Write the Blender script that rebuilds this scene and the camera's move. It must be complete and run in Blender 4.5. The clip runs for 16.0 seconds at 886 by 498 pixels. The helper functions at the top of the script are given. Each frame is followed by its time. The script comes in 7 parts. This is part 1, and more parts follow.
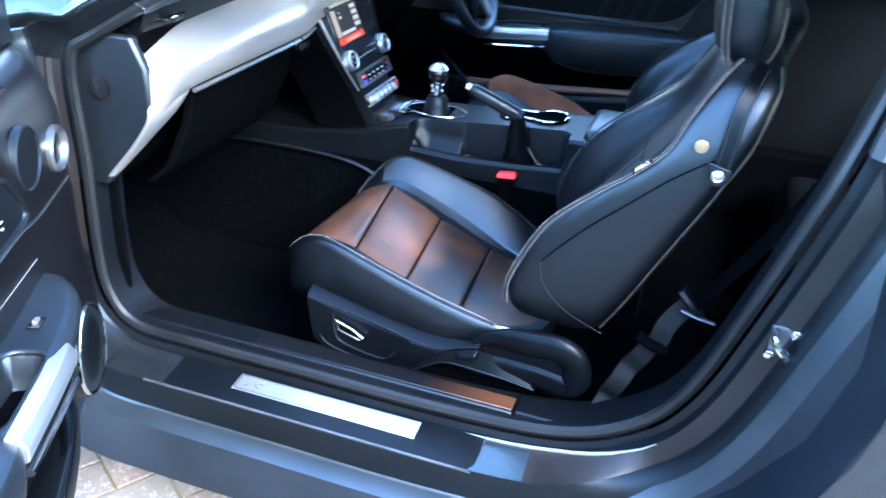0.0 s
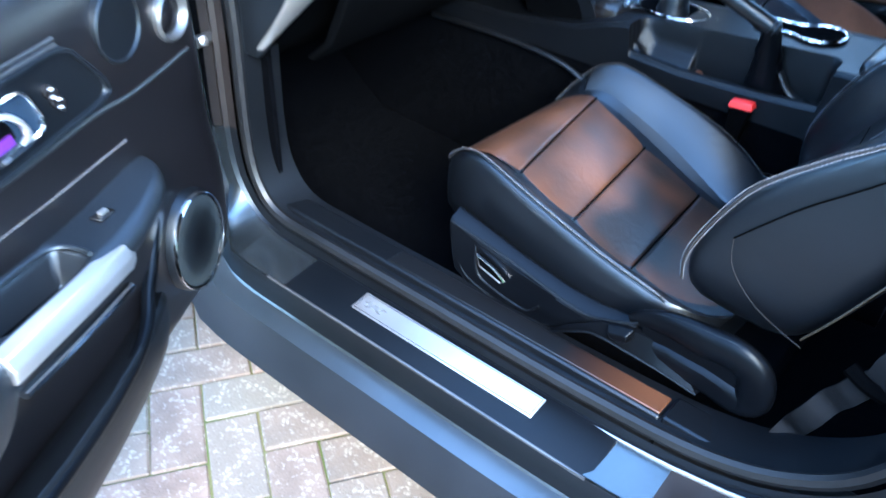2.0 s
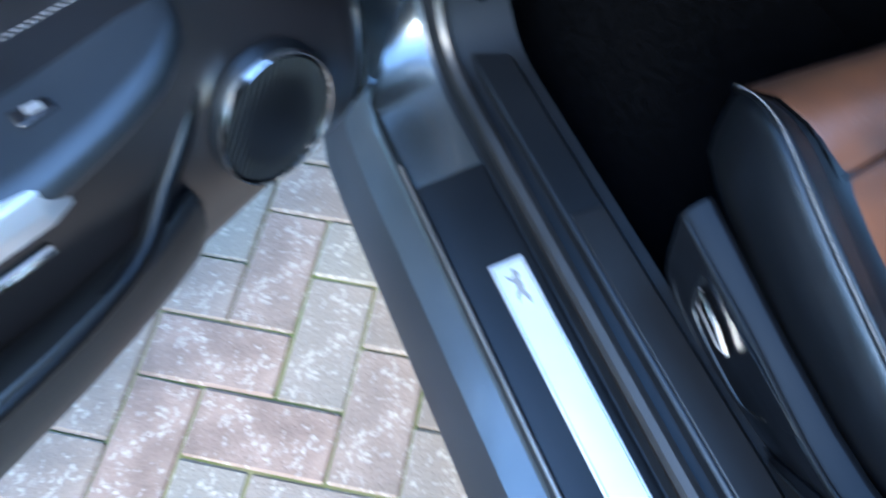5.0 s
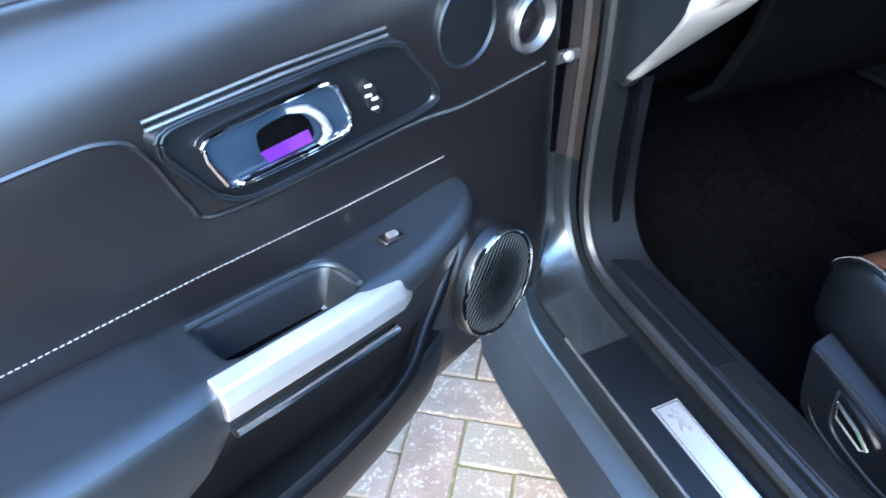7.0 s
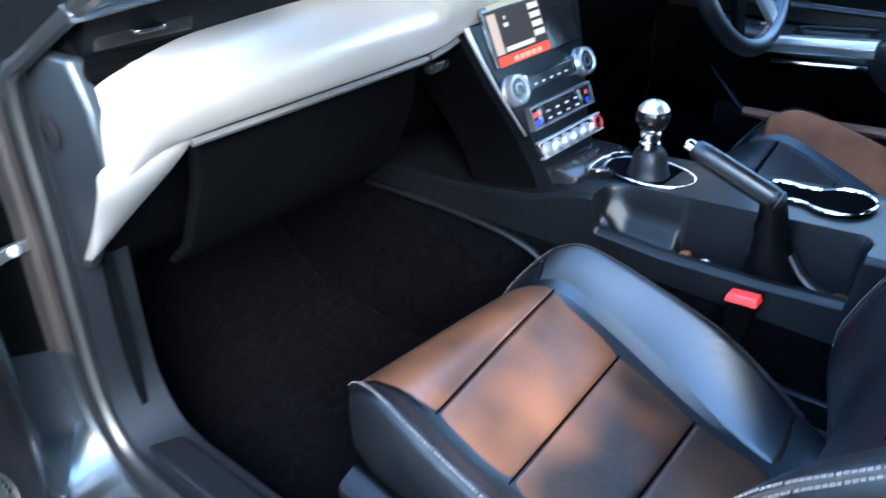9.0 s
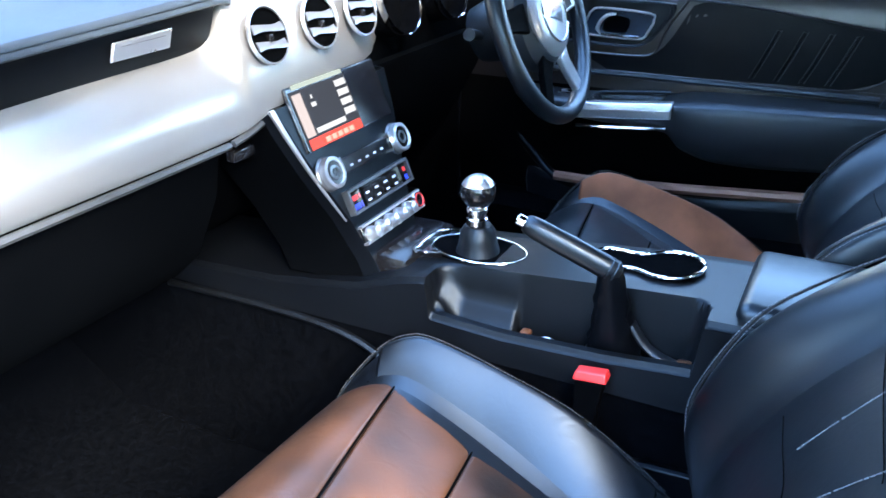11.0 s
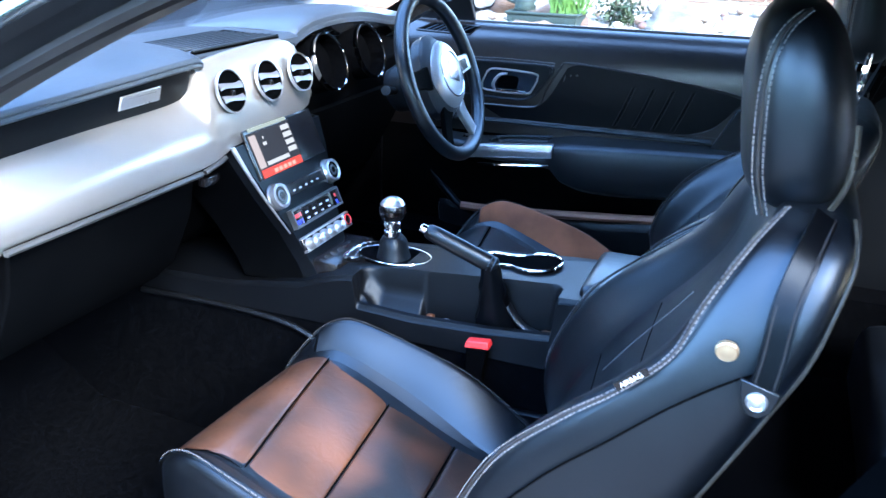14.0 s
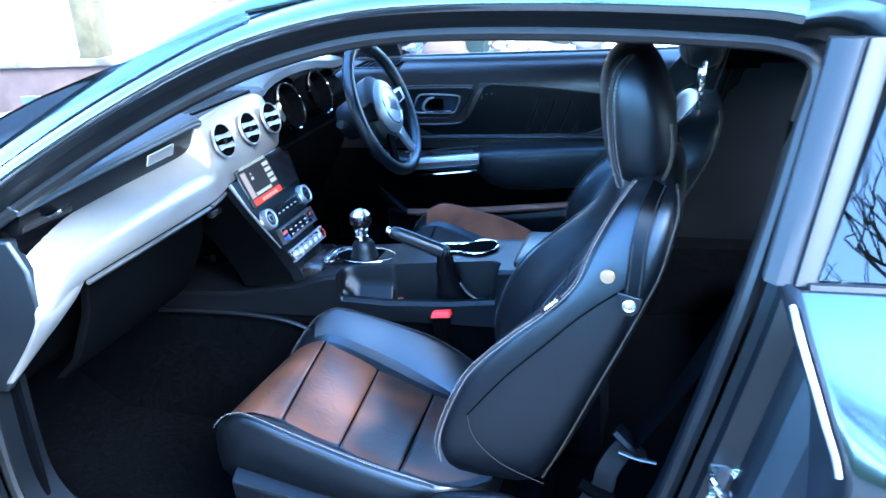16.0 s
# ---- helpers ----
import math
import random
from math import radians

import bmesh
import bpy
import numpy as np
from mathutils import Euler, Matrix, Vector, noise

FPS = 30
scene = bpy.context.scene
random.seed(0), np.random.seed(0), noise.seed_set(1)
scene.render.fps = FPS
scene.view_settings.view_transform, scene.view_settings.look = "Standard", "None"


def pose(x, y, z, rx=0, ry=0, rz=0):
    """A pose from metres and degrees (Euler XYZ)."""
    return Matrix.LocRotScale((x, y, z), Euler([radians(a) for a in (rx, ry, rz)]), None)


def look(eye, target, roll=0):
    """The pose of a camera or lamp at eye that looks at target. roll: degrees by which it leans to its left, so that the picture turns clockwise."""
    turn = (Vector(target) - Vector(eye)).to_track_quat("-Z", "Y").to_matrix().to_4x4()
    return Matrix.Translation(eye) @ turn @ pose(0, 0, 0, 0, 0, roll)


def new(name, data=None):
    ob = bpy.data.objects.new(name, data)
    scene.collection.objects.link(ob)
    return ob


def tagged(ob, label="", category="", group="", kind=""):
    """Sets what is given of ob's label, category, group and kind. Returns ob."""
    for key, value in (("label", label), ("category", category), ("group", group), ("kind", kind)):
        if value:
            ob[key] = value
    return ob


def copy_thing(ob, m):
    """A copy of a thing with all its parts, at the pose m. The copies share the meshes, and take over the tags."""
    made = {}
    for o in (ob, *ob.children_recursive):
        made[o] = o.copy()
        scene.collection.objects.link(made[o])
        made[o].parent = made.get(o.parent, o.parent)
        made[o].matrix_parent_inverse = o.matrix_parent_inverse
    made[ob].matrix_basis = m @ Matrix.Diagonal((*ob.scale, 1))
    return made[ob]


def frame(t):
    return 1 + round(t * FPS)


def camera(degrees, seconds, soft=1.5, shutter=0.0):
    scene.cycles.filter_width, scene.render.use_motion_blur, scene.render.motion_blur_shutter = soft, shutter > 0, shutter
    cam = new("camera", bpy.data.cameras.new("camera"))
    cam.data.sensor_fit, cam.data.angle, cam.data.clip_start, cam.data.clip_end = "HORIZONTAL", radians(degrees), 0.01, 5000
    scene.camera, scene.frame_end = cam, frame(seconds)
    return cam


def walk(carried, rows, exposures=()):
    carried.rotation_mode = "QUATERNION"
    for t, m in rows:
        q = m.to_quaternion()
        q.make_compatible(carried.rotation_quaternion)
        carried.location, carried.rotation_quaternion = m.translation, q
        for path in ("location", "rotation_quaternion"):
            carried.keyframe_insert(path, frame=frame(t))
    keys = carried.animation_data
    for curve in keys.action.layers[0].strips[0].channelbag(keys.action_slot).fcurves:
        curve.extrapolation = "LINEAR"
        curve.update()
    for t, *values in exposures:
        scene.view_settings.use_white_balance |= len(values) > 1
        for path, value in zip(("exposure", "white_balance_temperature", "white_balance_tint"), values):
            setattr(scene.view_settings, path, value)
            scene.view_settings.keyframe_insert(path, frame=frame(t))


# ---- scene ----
cam = camera(56.4, 16.0, shutter=0.5)

PATH = [
    (0, (0.546, -1.081, 1.37), (0.028, 0.6, 0.418), 3.8),
    (0.5, (0.622, -0.991, 1.372), (-0.132, 0.571, 0.375), 2.7),
    (1, (0.692, -0.932, 1.357), (-0.282, 0.486, 0.336), 2.6),
    (1.5, (0.662, -0.872, 1.339), (-0.383, 0.454, 0.267), 2.9),
    (2, (0.581, -0.728, 1.306), (-0.402, 0.511, 0.083), 2.2),
    (2.5, (0.47, -0.596, 1.257), (-0.329, 0.57, -0.157), 3.5),
    (3, (0.411, -0.498, 1.226), (-0.29, 0.573, -0.311), 4.4),
    (3.5, (0.351, -0.335, 1.182), (-0.327, 0.568, -0.469), 5.5),
    (4, (0.285, -0.211, 1.128), (-0.329, 0.463, -0.652), 6.0),
    (4.5, (0.222, -0.169, 1.117), (-0.455, 0.367, -0.687), 3.9),
    (5, (0.199, -0.227, 1.159), (-0.734, 0.185, -0.561), 1.4),
    (5.2, (0.194, -0.272, 1.17), (-0.85, 0.105, -0.494), 1.6),
    (7.3, (0.432, -0.578, 1.233), (-1.041, 0.134, 0.083), 0.6),
    (7.5, (0.449, -0.564, 1.239), (-1.006, 0.223, 0.115), 0.3),
    (8, (0.516, -0.499, 1.241), (-0.876, 0.473, 0.184), -1.4),
    (8.5, (0.514, -0.391, 1.225), (-0.74, 0.8, 0.22), -1.9),
    (9, (0.472, -0.297, 1.231), (-0.685, 1.006, 0.249), -1.5),
    (9.5, (0.432, -0.206, 1.211), (-0.632, 1.193, 0.256), -0.4),
    (12, (0.387, -0.245, 1.214), (-0.327, 1.464, 0.458), -0.8),
    (12.5, (0.405, -0.306, 1.232), (-0.271, 1.441, 0.53), -0.5),
    (13, (0.434, -0.37, 1.262), (-0.205, 1.392, 0.566), -0.1),
    (13.5, (0.494, -0.437, 1.268), (-0.148, 1.313, 0.542), 0.7),
    (14, (0.568, -0.536, 1.29), (-0.124, 1.191, 0.557), 1.1),
    (14.5, (0.643, -0.636, 1.318), (-0.076, 1.083, 0.59), 1.4),
    (15, (0.66, -0.706, 1.333), (-0.047, 1.015, 0.597), 0.6),
    (15.5, (0.648, -0.813, 1.371), (0.013, 0.937, 0.639), -2.7),
    (16, (0.662, -0.934, 1.408), (0.112, 0.852, 0.696), -4.1),
]
walk(cam, [(t, look(eye, target, roll)) for t, eye, target, roll in PATH],
     exposures=[(0.0, 4.80, 5800, 8), (2.0, 4.62, 5900, 6), (3.5, 4.3, 6100, 5), (5.2, 4.15, 5800, 5), (7.4, 4.68, 6450, 9), (9.0, 5.08, 6400, 7), (9.7, 5.05, 6700, 9), (12.0, 5.35, 6000, 9), (14.0, 4.98, 5800, 10), (15.2, 5.10, 5600, 8), (16.0, 4.95, 5050, 5)])

# ---- world and light ----
world = bpy.data.worlds.new("sky")
scene.world = world
world.use_nodes = True
wn = world.node_tree
sky = wn.nodes.new("ShaderNodeTexSky")
sky.sky_type = "NISHITA"
sky.sun_disc = False
sky.sun_elevation, sky.sun_rotation = radians(35), radians(120)
sky.air_density, sky.dust_density, sky.ozone_density = 1.2, 0.2, 3.0
wn.nodes["Background"].inputs["Strength"].default_value = 0.15
wn.links.new(sky.outputs[0], wn.nodes["Background"].inputs[0])
sun = new("sun", bpy.data.lights.new("sun", "SUN"))
sun.data.energy, sun.data.angle, sun.data.color = 1.0, radians(26), (1.0, 0.90, 0.79)
sun.matrix_world = look((3.4, -3.0, 3.2), (0, 0, 0))

# ---- building tools ----
ORIGIN = {}


def thing(name, at=(0, 0, 0), label="", category="", group="", kind=""):
    ob = new(name)
    ob.empty_display_size = 0.05
    ob.location = at
    ORIGIN[ob] = Vector(at)
    return tagged(ob, label, category, group, kind)


def part(name, bm, material, parent=None, label="", bevel=0.0, subsurf=0, sharp=38, category="", kind="", group=""):
    """Links a bmesh, in world places, as one mesh object under a thing or a part."""
    bmesh.ops.recalc_face_normals(bm, faces=bm.faces)
    for f in bm.faces:
        f.smooth = True
    lim = radians(sharp)
    for e in bm.edges:
        if len(e.link_faces) == 2 and e.calc_face_angle(0) > lim:
            e.smooth = False
    me = bpy.data.meshes.new(name)
    bm.to_mesh(me)
    bm.free()
    o = ORIGIN.get(parent, Vector())
    me.transform(Matrix.Translation(-o))
    me.materials.append(material)
    ob = new(name, me)
    ob.parent = parent
    ORIGIN[ob] = o
    if bevel:
        b = ob.modifiers.new("edge", "BEVEL")
        b.width, b.segments, b.limit_method, b.angle_limit = bevel, 2, "ANGLE", radians(35)
    if subsurf:
        m = ob.modifiers.new("round", "SUBSURF")
        m.levels = m.render_levels = subsurf
    return tagged(ob, label, category, group, kind)


def loft(rings, closed=True, cap=True, loop=False):
    """Quads between rings of equally many points."""
    bm = bmesh.new()
    vs = [[bm.verts.new(p) for p in r] for r in rings]
    n = len(vs[0])
    pairs = list(zip(vs, vs[1:])) + ([(vs[-1], vs[0])] if loop else [])
    for a, b in pairs:
        for i in range(n if closed else n - 1):
            j = (i + 1) % n
            bm.faces.new((a[i], a[j], b[j], b[i]))
    if cap and closed and not loop:
        bm.faces.new(vs[0][::-1])
        bm.faces.new(vs[-1])
    return bm


def prism(poly, axis, a, b):
    """A polygon of two coordinates, drawn out along the third axis from a to b."""
    def put(p, v):
        q = list(p)
        q.insert("xyz".index(axis), v)
        return q
    return loft([[put(p, a) for p in poly], [put(p, b) for p in poly]])


def rbox(x0, x1, y0, y1, z0, z1, r=0.0, seg=2):
    bm = bmesh.new()
    bmesh.ops.create_cube(bm, size=1)
    for v in bm.verts:
        v.co = Vector(((x0 + x1) / 2 + v.co.x * (x1 - x0), (y0 + y1) / 2 + v.co.y * (y1 - y0), (z0 + z1) / 2 + v.co.z * (z1 - z0)))
    if r:
        bmesh.ops.bevel(bm, geom=list(bm.edges), offset=r, segments=seg, affect="EDGES", profile=0.5)
    return bm


def frame_of(d, up=(0, 0, 1)):
    d = Vector(d).normalized()
    s = d.cross(Vector(up))
    if s.length < 1e-4:
        s = d.cross(Vector((1, 0, 0)))
    s.normalize()
    return s, s.cross(d)


def tube(path, r, n=8, loop=False, flat=1.0, up=(0, 0, 1)):
    """A round or flattened bar along a path; r is one radius or one for each point."""
    path = [Vector(p) for p in path]
    rings = []
    m = len(path)
    for i, p in enumerate(path):
        a = path[(i - 1) % m] if loop or i else p
        b = path[(i + 1) % m] if loop or i < m - 1 else p
        s, u = frame_of(b - a, up)
        rr = r[i] if isinstance(r, (list, tuple)) else r
        rings.append([p + rr * (math.cos(t) * s + flat * math.sin(t) * u) for t in [2 * math.pi * k / n for k in range(n)]])
    return loft(rings, loop=loop)


def curve_through(pts, per=6, loop=False):
    """A smooth line through points."""
    pts = [Vector(p) for p in pts]
    m = len(pts)
    out = []
    for i in range(m if loop else m - 1):
        def at(k):
            return pts[k % m] if loop else pts[min(max(k, 0), m - 1)]
        a, b, c, d = at(i - 1), at(i), at(i + 1), at(i + 2)
        for k in range(per):
            t = k / per
            out.append(0.5 * (2 * b + (c - a) * t + (2 * a - 5 * b + 4 * c - d) * t * t + (3 * b - a - 3 * c + d) * t ** 3))
    if not loop:
        out.append(pts[-1])
    return out


def lathe(profile, centre, axis, n=24, ring=False):
    """A turned shape: profile of (radius, along the axis)."""
    axis = Vector(axis).normalized()
    s, u = frame_of(axis)
    c = Vector(centre)
    rings = [[c + axis * h + max(r, 1e-4) * (math.cos(2 * math.pi * k / n) * s + math.sin(2 * math.pi * k / n) * u) for k in range(n)] for r, h in profile]
    return loft(rings, loop=ring)


def join(*bms):
    out = bmesh.new()
    for b in bms:
        me = bpy.data.meshes.new("tmp")
        b.to_mesh(me)
        b.free()
        out.from_mesh(me)
        bpy.data.meshes.remove(me)
    return out


def sheet(grid, thick, way=None):
    """A grid of points with a thickness along a direction."""
    bm = bmesh.new()
    w = Vector(way) * thick
    top = [[bm.verts.new(Vector(p)) for p in row] for row in grid]
    low = [[bm.verts.new(Vector(p) + w) for p in row] for row in grid]
    R, C = len(grid), len(grid[0])
    for i in range(R - 1):
        for j in range(C - 1):
            bm.faces.new((top[i][j], top[i][j + 1], top[i + 1][j + 1], top[i + 1][j]))
            bm.faces.new((low[i][j], low[i + 1][j], low[i + 1][j + 1], low[i][j + 1]))
    for i in range(R - 1):
        for j in (0, C - 1):
            bm.faces.new((top[i][j], top[i + 1][j], low[i + 1][j], low[i][j]))
    for j in range(C - 1):
        for i in (0, R - 1):
            bm.faces.new((top[i][j], top[i][j + 1], low[i][j + 1], low[i][j]))
    return bm


def stitches(path, pitch=0.0058, length=0.0042, r=0.00055):
    """A row of short thread stitches along a path."""
    path = [Vector(p) for p in path]
    bm = bmesh.new()
    left = 0.0
    for a, b in zip(path, path[1:]):
        d = b - a
        L = d.length
        if L < 1e-6:
            continue
        d /= L
        s, u = frame_of(d)
        t = left
        while t < L:
            p, q = a + d * t, a + d * min(t + length, L + 0.002)
            ring = []
            for c in (p, q):
                ring.append([bm.verts.new(c + r * x * s + r * y * u) for x, y in ((-1, -1), (1, -1), (1, 1), (-1, 1))])
            for i in range(4):
                j = (i + 1) % 4
                bm.faces.new((ring[0][i], ring[0][j], ring[1][j], ring[1][i]))
            bm.faces.new(ring[0][::-1])
            bm.faces.new(ring[1])
            t += pitch
        left = t - L
    return bm


def ribbon(path, w, h, up):
    """A flat band with square edges along a path: half width w across, half thickness h."""
    path = [Vector(p) for p in path]
    rings = []
    for i, p in enumerate(path):
        d = path[min(i + 1, len(path) - 1)] - path[max(i - 1, 0)]
        s, u = frame_of(d, up)
        rings.append([p + s * w * a + u * h * b for a, b in ((-1, -0.6), (-0.96, -1), (0.96, -1), (1, -0.6), (1, 0.6), (0.96, 1), (-0.96, 1), (-1, 0.6))])
    return loft(rings)


# ---- materials ----
def surface(name, c1, c2, rough=0.5, metal=0.0, scale=12.0, fine=300.0, bump=0.1, coat=0.0, rough2=None, spec=0.5, detail=5.0):
    m = bpy.data.materials.new(name)
    m.use_nodes = True
    nt = m.node_tree
    p = nt.nodes["Principled BSDF"]
    co = nt.nodes.new("ShaderNodeTexCoord")
    n1 = nt.nodes.new("ShaderNodeTexNoise")
    n1.inputs["Scale"].default_value, n1.inputs["Detail"].default_value = scale, detail
    n2 = nt.nodes.new("ShaderNodeTexNoise")
    n2.inputs["Scale"].default_value, n2.inputs["Detail"].default_value = fine, 3
    ramp = nt.nodes.new("ShaderNodeValToRGB")
    ramp.color_ramp.elements[0].position, ramp.color_ramp.elements[1].position = 0.35, 0.68
    ramp.color_ramp.elements[0].color, ramp.color_ramp.elements[1].color = (*c1, 1), (*c2, 1)
    bp = nt.nodes.new("ShaderNodeBump")
    bp.inputs["Strength"].default_value, bp.inputs["Distance"].default_value = bump, 0.002
    rr = nt.nodes.new("ShaderNodeMapRange")
    rr.inputs["To Min"].default_value, rr.inputs["To Max"].default_value = rough, rough + 0.1 if rough2 is None else rough2
    for a in (n1, n2):
        nt.links.new(co.outputs["Object"], a.inputs["Vector"])
    nt.links.new(n1.outputs["Fac"], ramp.inputs[0])
    nt.links.new(ramp.outputs[0], p.inputs["Base Color"])
    nt.links.new(n1.outputs["Fac"], rr.inputs["Value"])
    nt.links.new(rr.outputs[0], p.inputs["Roughness"])
    nt.links.new(n2.outputs["Fac"], bp.inputs["Height"])
    nt.links.new(bp.outputs[0], p.inputs["Normal"])
    p.inputs["Metallic"].default_value = metal
    p.inputs["Coat Weight"].default_value = coat
    p.inputs["Coat Roughness"].default_value = 0.06
    p.inputs["Specular IOR Level"].default_value = spec
    return m


def glass(name, tint=(0.95, 0.97, 0.97), ior=1.5):
    """A thin pane: lets light through, mirrors by Fresnel."""
    m = bpy.data.materials.new(name)
    m.use_nodes = True
    nt = m.node_tree
    nt.nodes.clear()
    out = nt.nodes.new("ShaderNodeOutputMaterial")
    mix, fr = nt.nodes.new("ShaderNodeMixShader"), nt.nodes.new("ShaderNodeFresnel")
    tr, gl = nt.nodes.new("ShaderNodeBsdfTransparent"), nt.nodes.new("ShaderNodeBsdfGlossy")
    tr.inputs[0].default_value = (*tint, 1)
    gl.inputs["Roughness"].default_value = 0.01
    fr.inputs["IOR"].default_value = ior
    nt.links.new(fr.outputs[0], mix.inputs[0])
    nt.links.new(tr.outputs[0], mix.inputs[1])
    nt.links.new(gl.outputs[0], mix.inputs[2])
    nt.links.new(mix.outputs[0], out.inputs[0])
    return m


def glow(name, c, strength):
    m = bpy.data.materials.new(name)
    m.use_nodes = True
    p = m.node_tree.nodes["Principled BSDF"]
    p.inputs["Base Color"].default_value = (0.003, 0.003, 0.003, 1)
    p.inputs["Roughness"].default_value = 0.35
    p.inputs["Specular IOR Level"].default_value = 0.04
    p.inputs["Emission Color"].default_value = (*c, 1)
    p.inputs["Emission Strength"].default_value = strength
    return m


PAINT = surface("grey_metallic_paint", (0.075, 0.096, 0.112), (0.098, 0.12, 0.14), 0.11, 0.97, 3, 900, 0.02, coat=1.0)
# Darker copy of the jamb paint, with the dark surroundings it mirrors coloured in.
DARKJAMB = surface("shaded_jamb_paint", (0.008, 0.0070, 0.0072), (0.015, 0.0120, 0.0112), 0.40, 0.1, 6, 500, 0.06, spec=0.4)
JAMB = surface("jamb_paint", (0.09, 0.112, 0.125), (0.13, 0.155, 0.17), 0.20, 0.94, 6, 500, 0.02, coat=0.5)
SILLPAINT = surface("sill_paint", (0.064, 0.082, 0.098), (0.088, 0.108, 0.126), 0.31, 0.85, 6, 500, 0.02, coat=0.25)
CLAD = surface("rocker_plastic", (0.0012, 0.0015, 0.0020), (0.0024, 0.0029, 0.0036), 0.42, 0.0, 9, 400, 0.1, spec=0.35)
RUBBER = surface("black_rubber", (0.0028, 0.0034, 0.0042), (0.0055, 0.0063, 0.0076), 0.38, 0, 8, 500, 0.08, spec=0.42)
PLASTIC = surface("black_grained_plastic", (0.0011, 0.0014, 0.0020), (0.0023, 0.0028, 0.0037), 0.36, 0, 6, 900, 0.08, spec=0.4)
SOFT = surface("soft_dash_plastic", (0.0014, 0.0019, 0.0027), (0.0026, 0.0034, 0.0045), 0.40, 0, 6, 1200, 0.15, spec=0.8)
# Lighter, bluer than the other dash plastic: mirrored sky is coloured in.
DASHTOP = surface("sky_tinted_dash_top", (0.016, 0.024, 0.036), (0.024, 0.034, 0.048), 0.40, 0, 6, 1200, 0.15, spec=0.8)
DOORSKIN = surface("door_soft_trim", (0.0022, 0.0020, 0.0026), (0.0036, 0.0033, 0.0041), 0.26, 0, 5, 1000, 0.05, rough2=0.34, spec=0.82)
GLOSS = surface("gloss_black_plastic", (0.004, 0.004, 0.005), (0.007, 0.007, 0.008), 0.12, 0, 6, 300, 0.02)
CARPET = surface("black_carpet", (0.0006, 0.0008, 0.0012), (0.0014, 0.0017, 0.0024), 0.95, 0, 90, 900, 0.8, spec=0.01)
LEATHER = surface("black_leather", (0.0006, 0.0009, 0.0015), (0.0013, 0.0018, 0.0028), 0.32, 0, 7, 650, 0.05, rough2=0.42, spec=0.62)
# Seat leather is black; a warm reflection is put into the brown.
WARMPANEL = surface("brown_leather", (0.009, 0.0068, 0.0060), (0.088, 0.036, 0.017), 0.30, 0, 5.5, 650, 0.045, rough2=0.42, spec=0.55, detail=2.0)
# Black bolster leather, tinted brown for the same warm reflection.
WARMBOLSTER = surface("warm_sheen_bolster", (0.10, 0.034, 0.015), (0.25, 0.085, 0.036), 0.42, 0, 7, 650, 0.05, spec=0.18)
# Copper tone that puts orange glints of warm light into small parts.
WARMGLINT = surface("warm_glint_trim", (0.03, 0.013, 0.008), (0.12, 0.047, 0.021), 0.32, 0.1, 6, 600, 0.05, detail=1.5)
THREAD = surface("pale_thread", (0.085, 0.09, 0.10), (0.13, 0.135, 0.145), 0.7, 0, 30, 900, 0.1)
FAINT = surface("grey_thread", (0.025, 0.027, 0.03), (0.045, 0.047, 0.05), 0.6, 0, 30, 900, 0.1)
TANEDGE = surface("tan_piping", (0.018, 0.0135, 0.008), (0.034, 0.026, 0.016), 0.5, 0, 30, 900, 0.1)
BRASS = surface("brassy_metal", (0.40, 0.31, 0.19), (0.48, 0.38, 0.25), 0.34, 0.8, 8, 500, 0.03)
SEAMLINE = surface("dark_seam", (0.004, 0.004, 0.005), (0.007, 0.007, 0.008), 0.7, 0, 30, 900, 0.1)
SILVER = surface("satin_silver_trim", (0.37, 0.364, 0.35), (0.43, 0.424, 0.41), 0.28, 0.78, 4, 700, 0.04, rough2=0.36)
ALLOY = surface("brushed_metal", (0.60, 0.61, 0.63), (0.70, 0.71, 0.72), 0.24, 0.9, 8, 600, 0.05)
CHROME = surface("chrome", (0.78, 0.79, 0.80), (0.84, 0.84, 0.85), 0.06, 1.0, 8, 300, 0.01, rough2=0.10)
RED = surface("red_plastic", (0.55, 0.02, 0.02), (0.65, 0.03, 0.025), 0.4, 0, 10, 500, 0.05)
BLUE = surface("blue_mark", (0.01, 0.02, 0.45), (0.015, 0.03, 0.55), 0.4, 0, 10, 500, 0.05)
WHITE = surface("white_mark", (0.7, 0.7, 0.7), (0.8, 0.8, 0.8), 0.5, 0, 10, 500, 0.05)
WEB = surface("grey_webbing", (0.0008, 0.0011, 0.0016), (0.0026, 0.0032, 0.0044), 0.6, 0, 25, 700, 0.6, spec=0.2)
# Near-black base that also carries the footwell's shade in its colour.
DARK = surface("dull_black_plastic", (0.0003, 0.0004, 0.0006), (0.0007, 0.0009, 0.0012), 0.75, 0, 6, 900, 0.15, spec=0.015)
DULL = surface("dull_metal", (0.10, 0.105, 0.11), (0.16, 0.165, 0.17), 0.28, 0.8, 8, 500, 0.03)
# Pinkish base puts the warm light on the far pocket edge into colour.
WARMEDGE = surface("warm_edge_trim", (0.16, 0.085, 0.06), (0.24, 0.13, 0.10), 0.4, 0.2, 5, 600, 0.1)
ROCKER = surface("rocker_paint", (0.004, 0.006, 0.009), (0.008, 0.011, 0.016), 0.40, 0.05, 5, 500, 0.05, coat=0.04, spec=0.4)
POSTGREY = surface("post_grey_gloss", (0.007, 0.010, 0.013), (0.012, 0.016, 0.020), 0.46, 0, 5, 500, 0.04, spec=0.3)
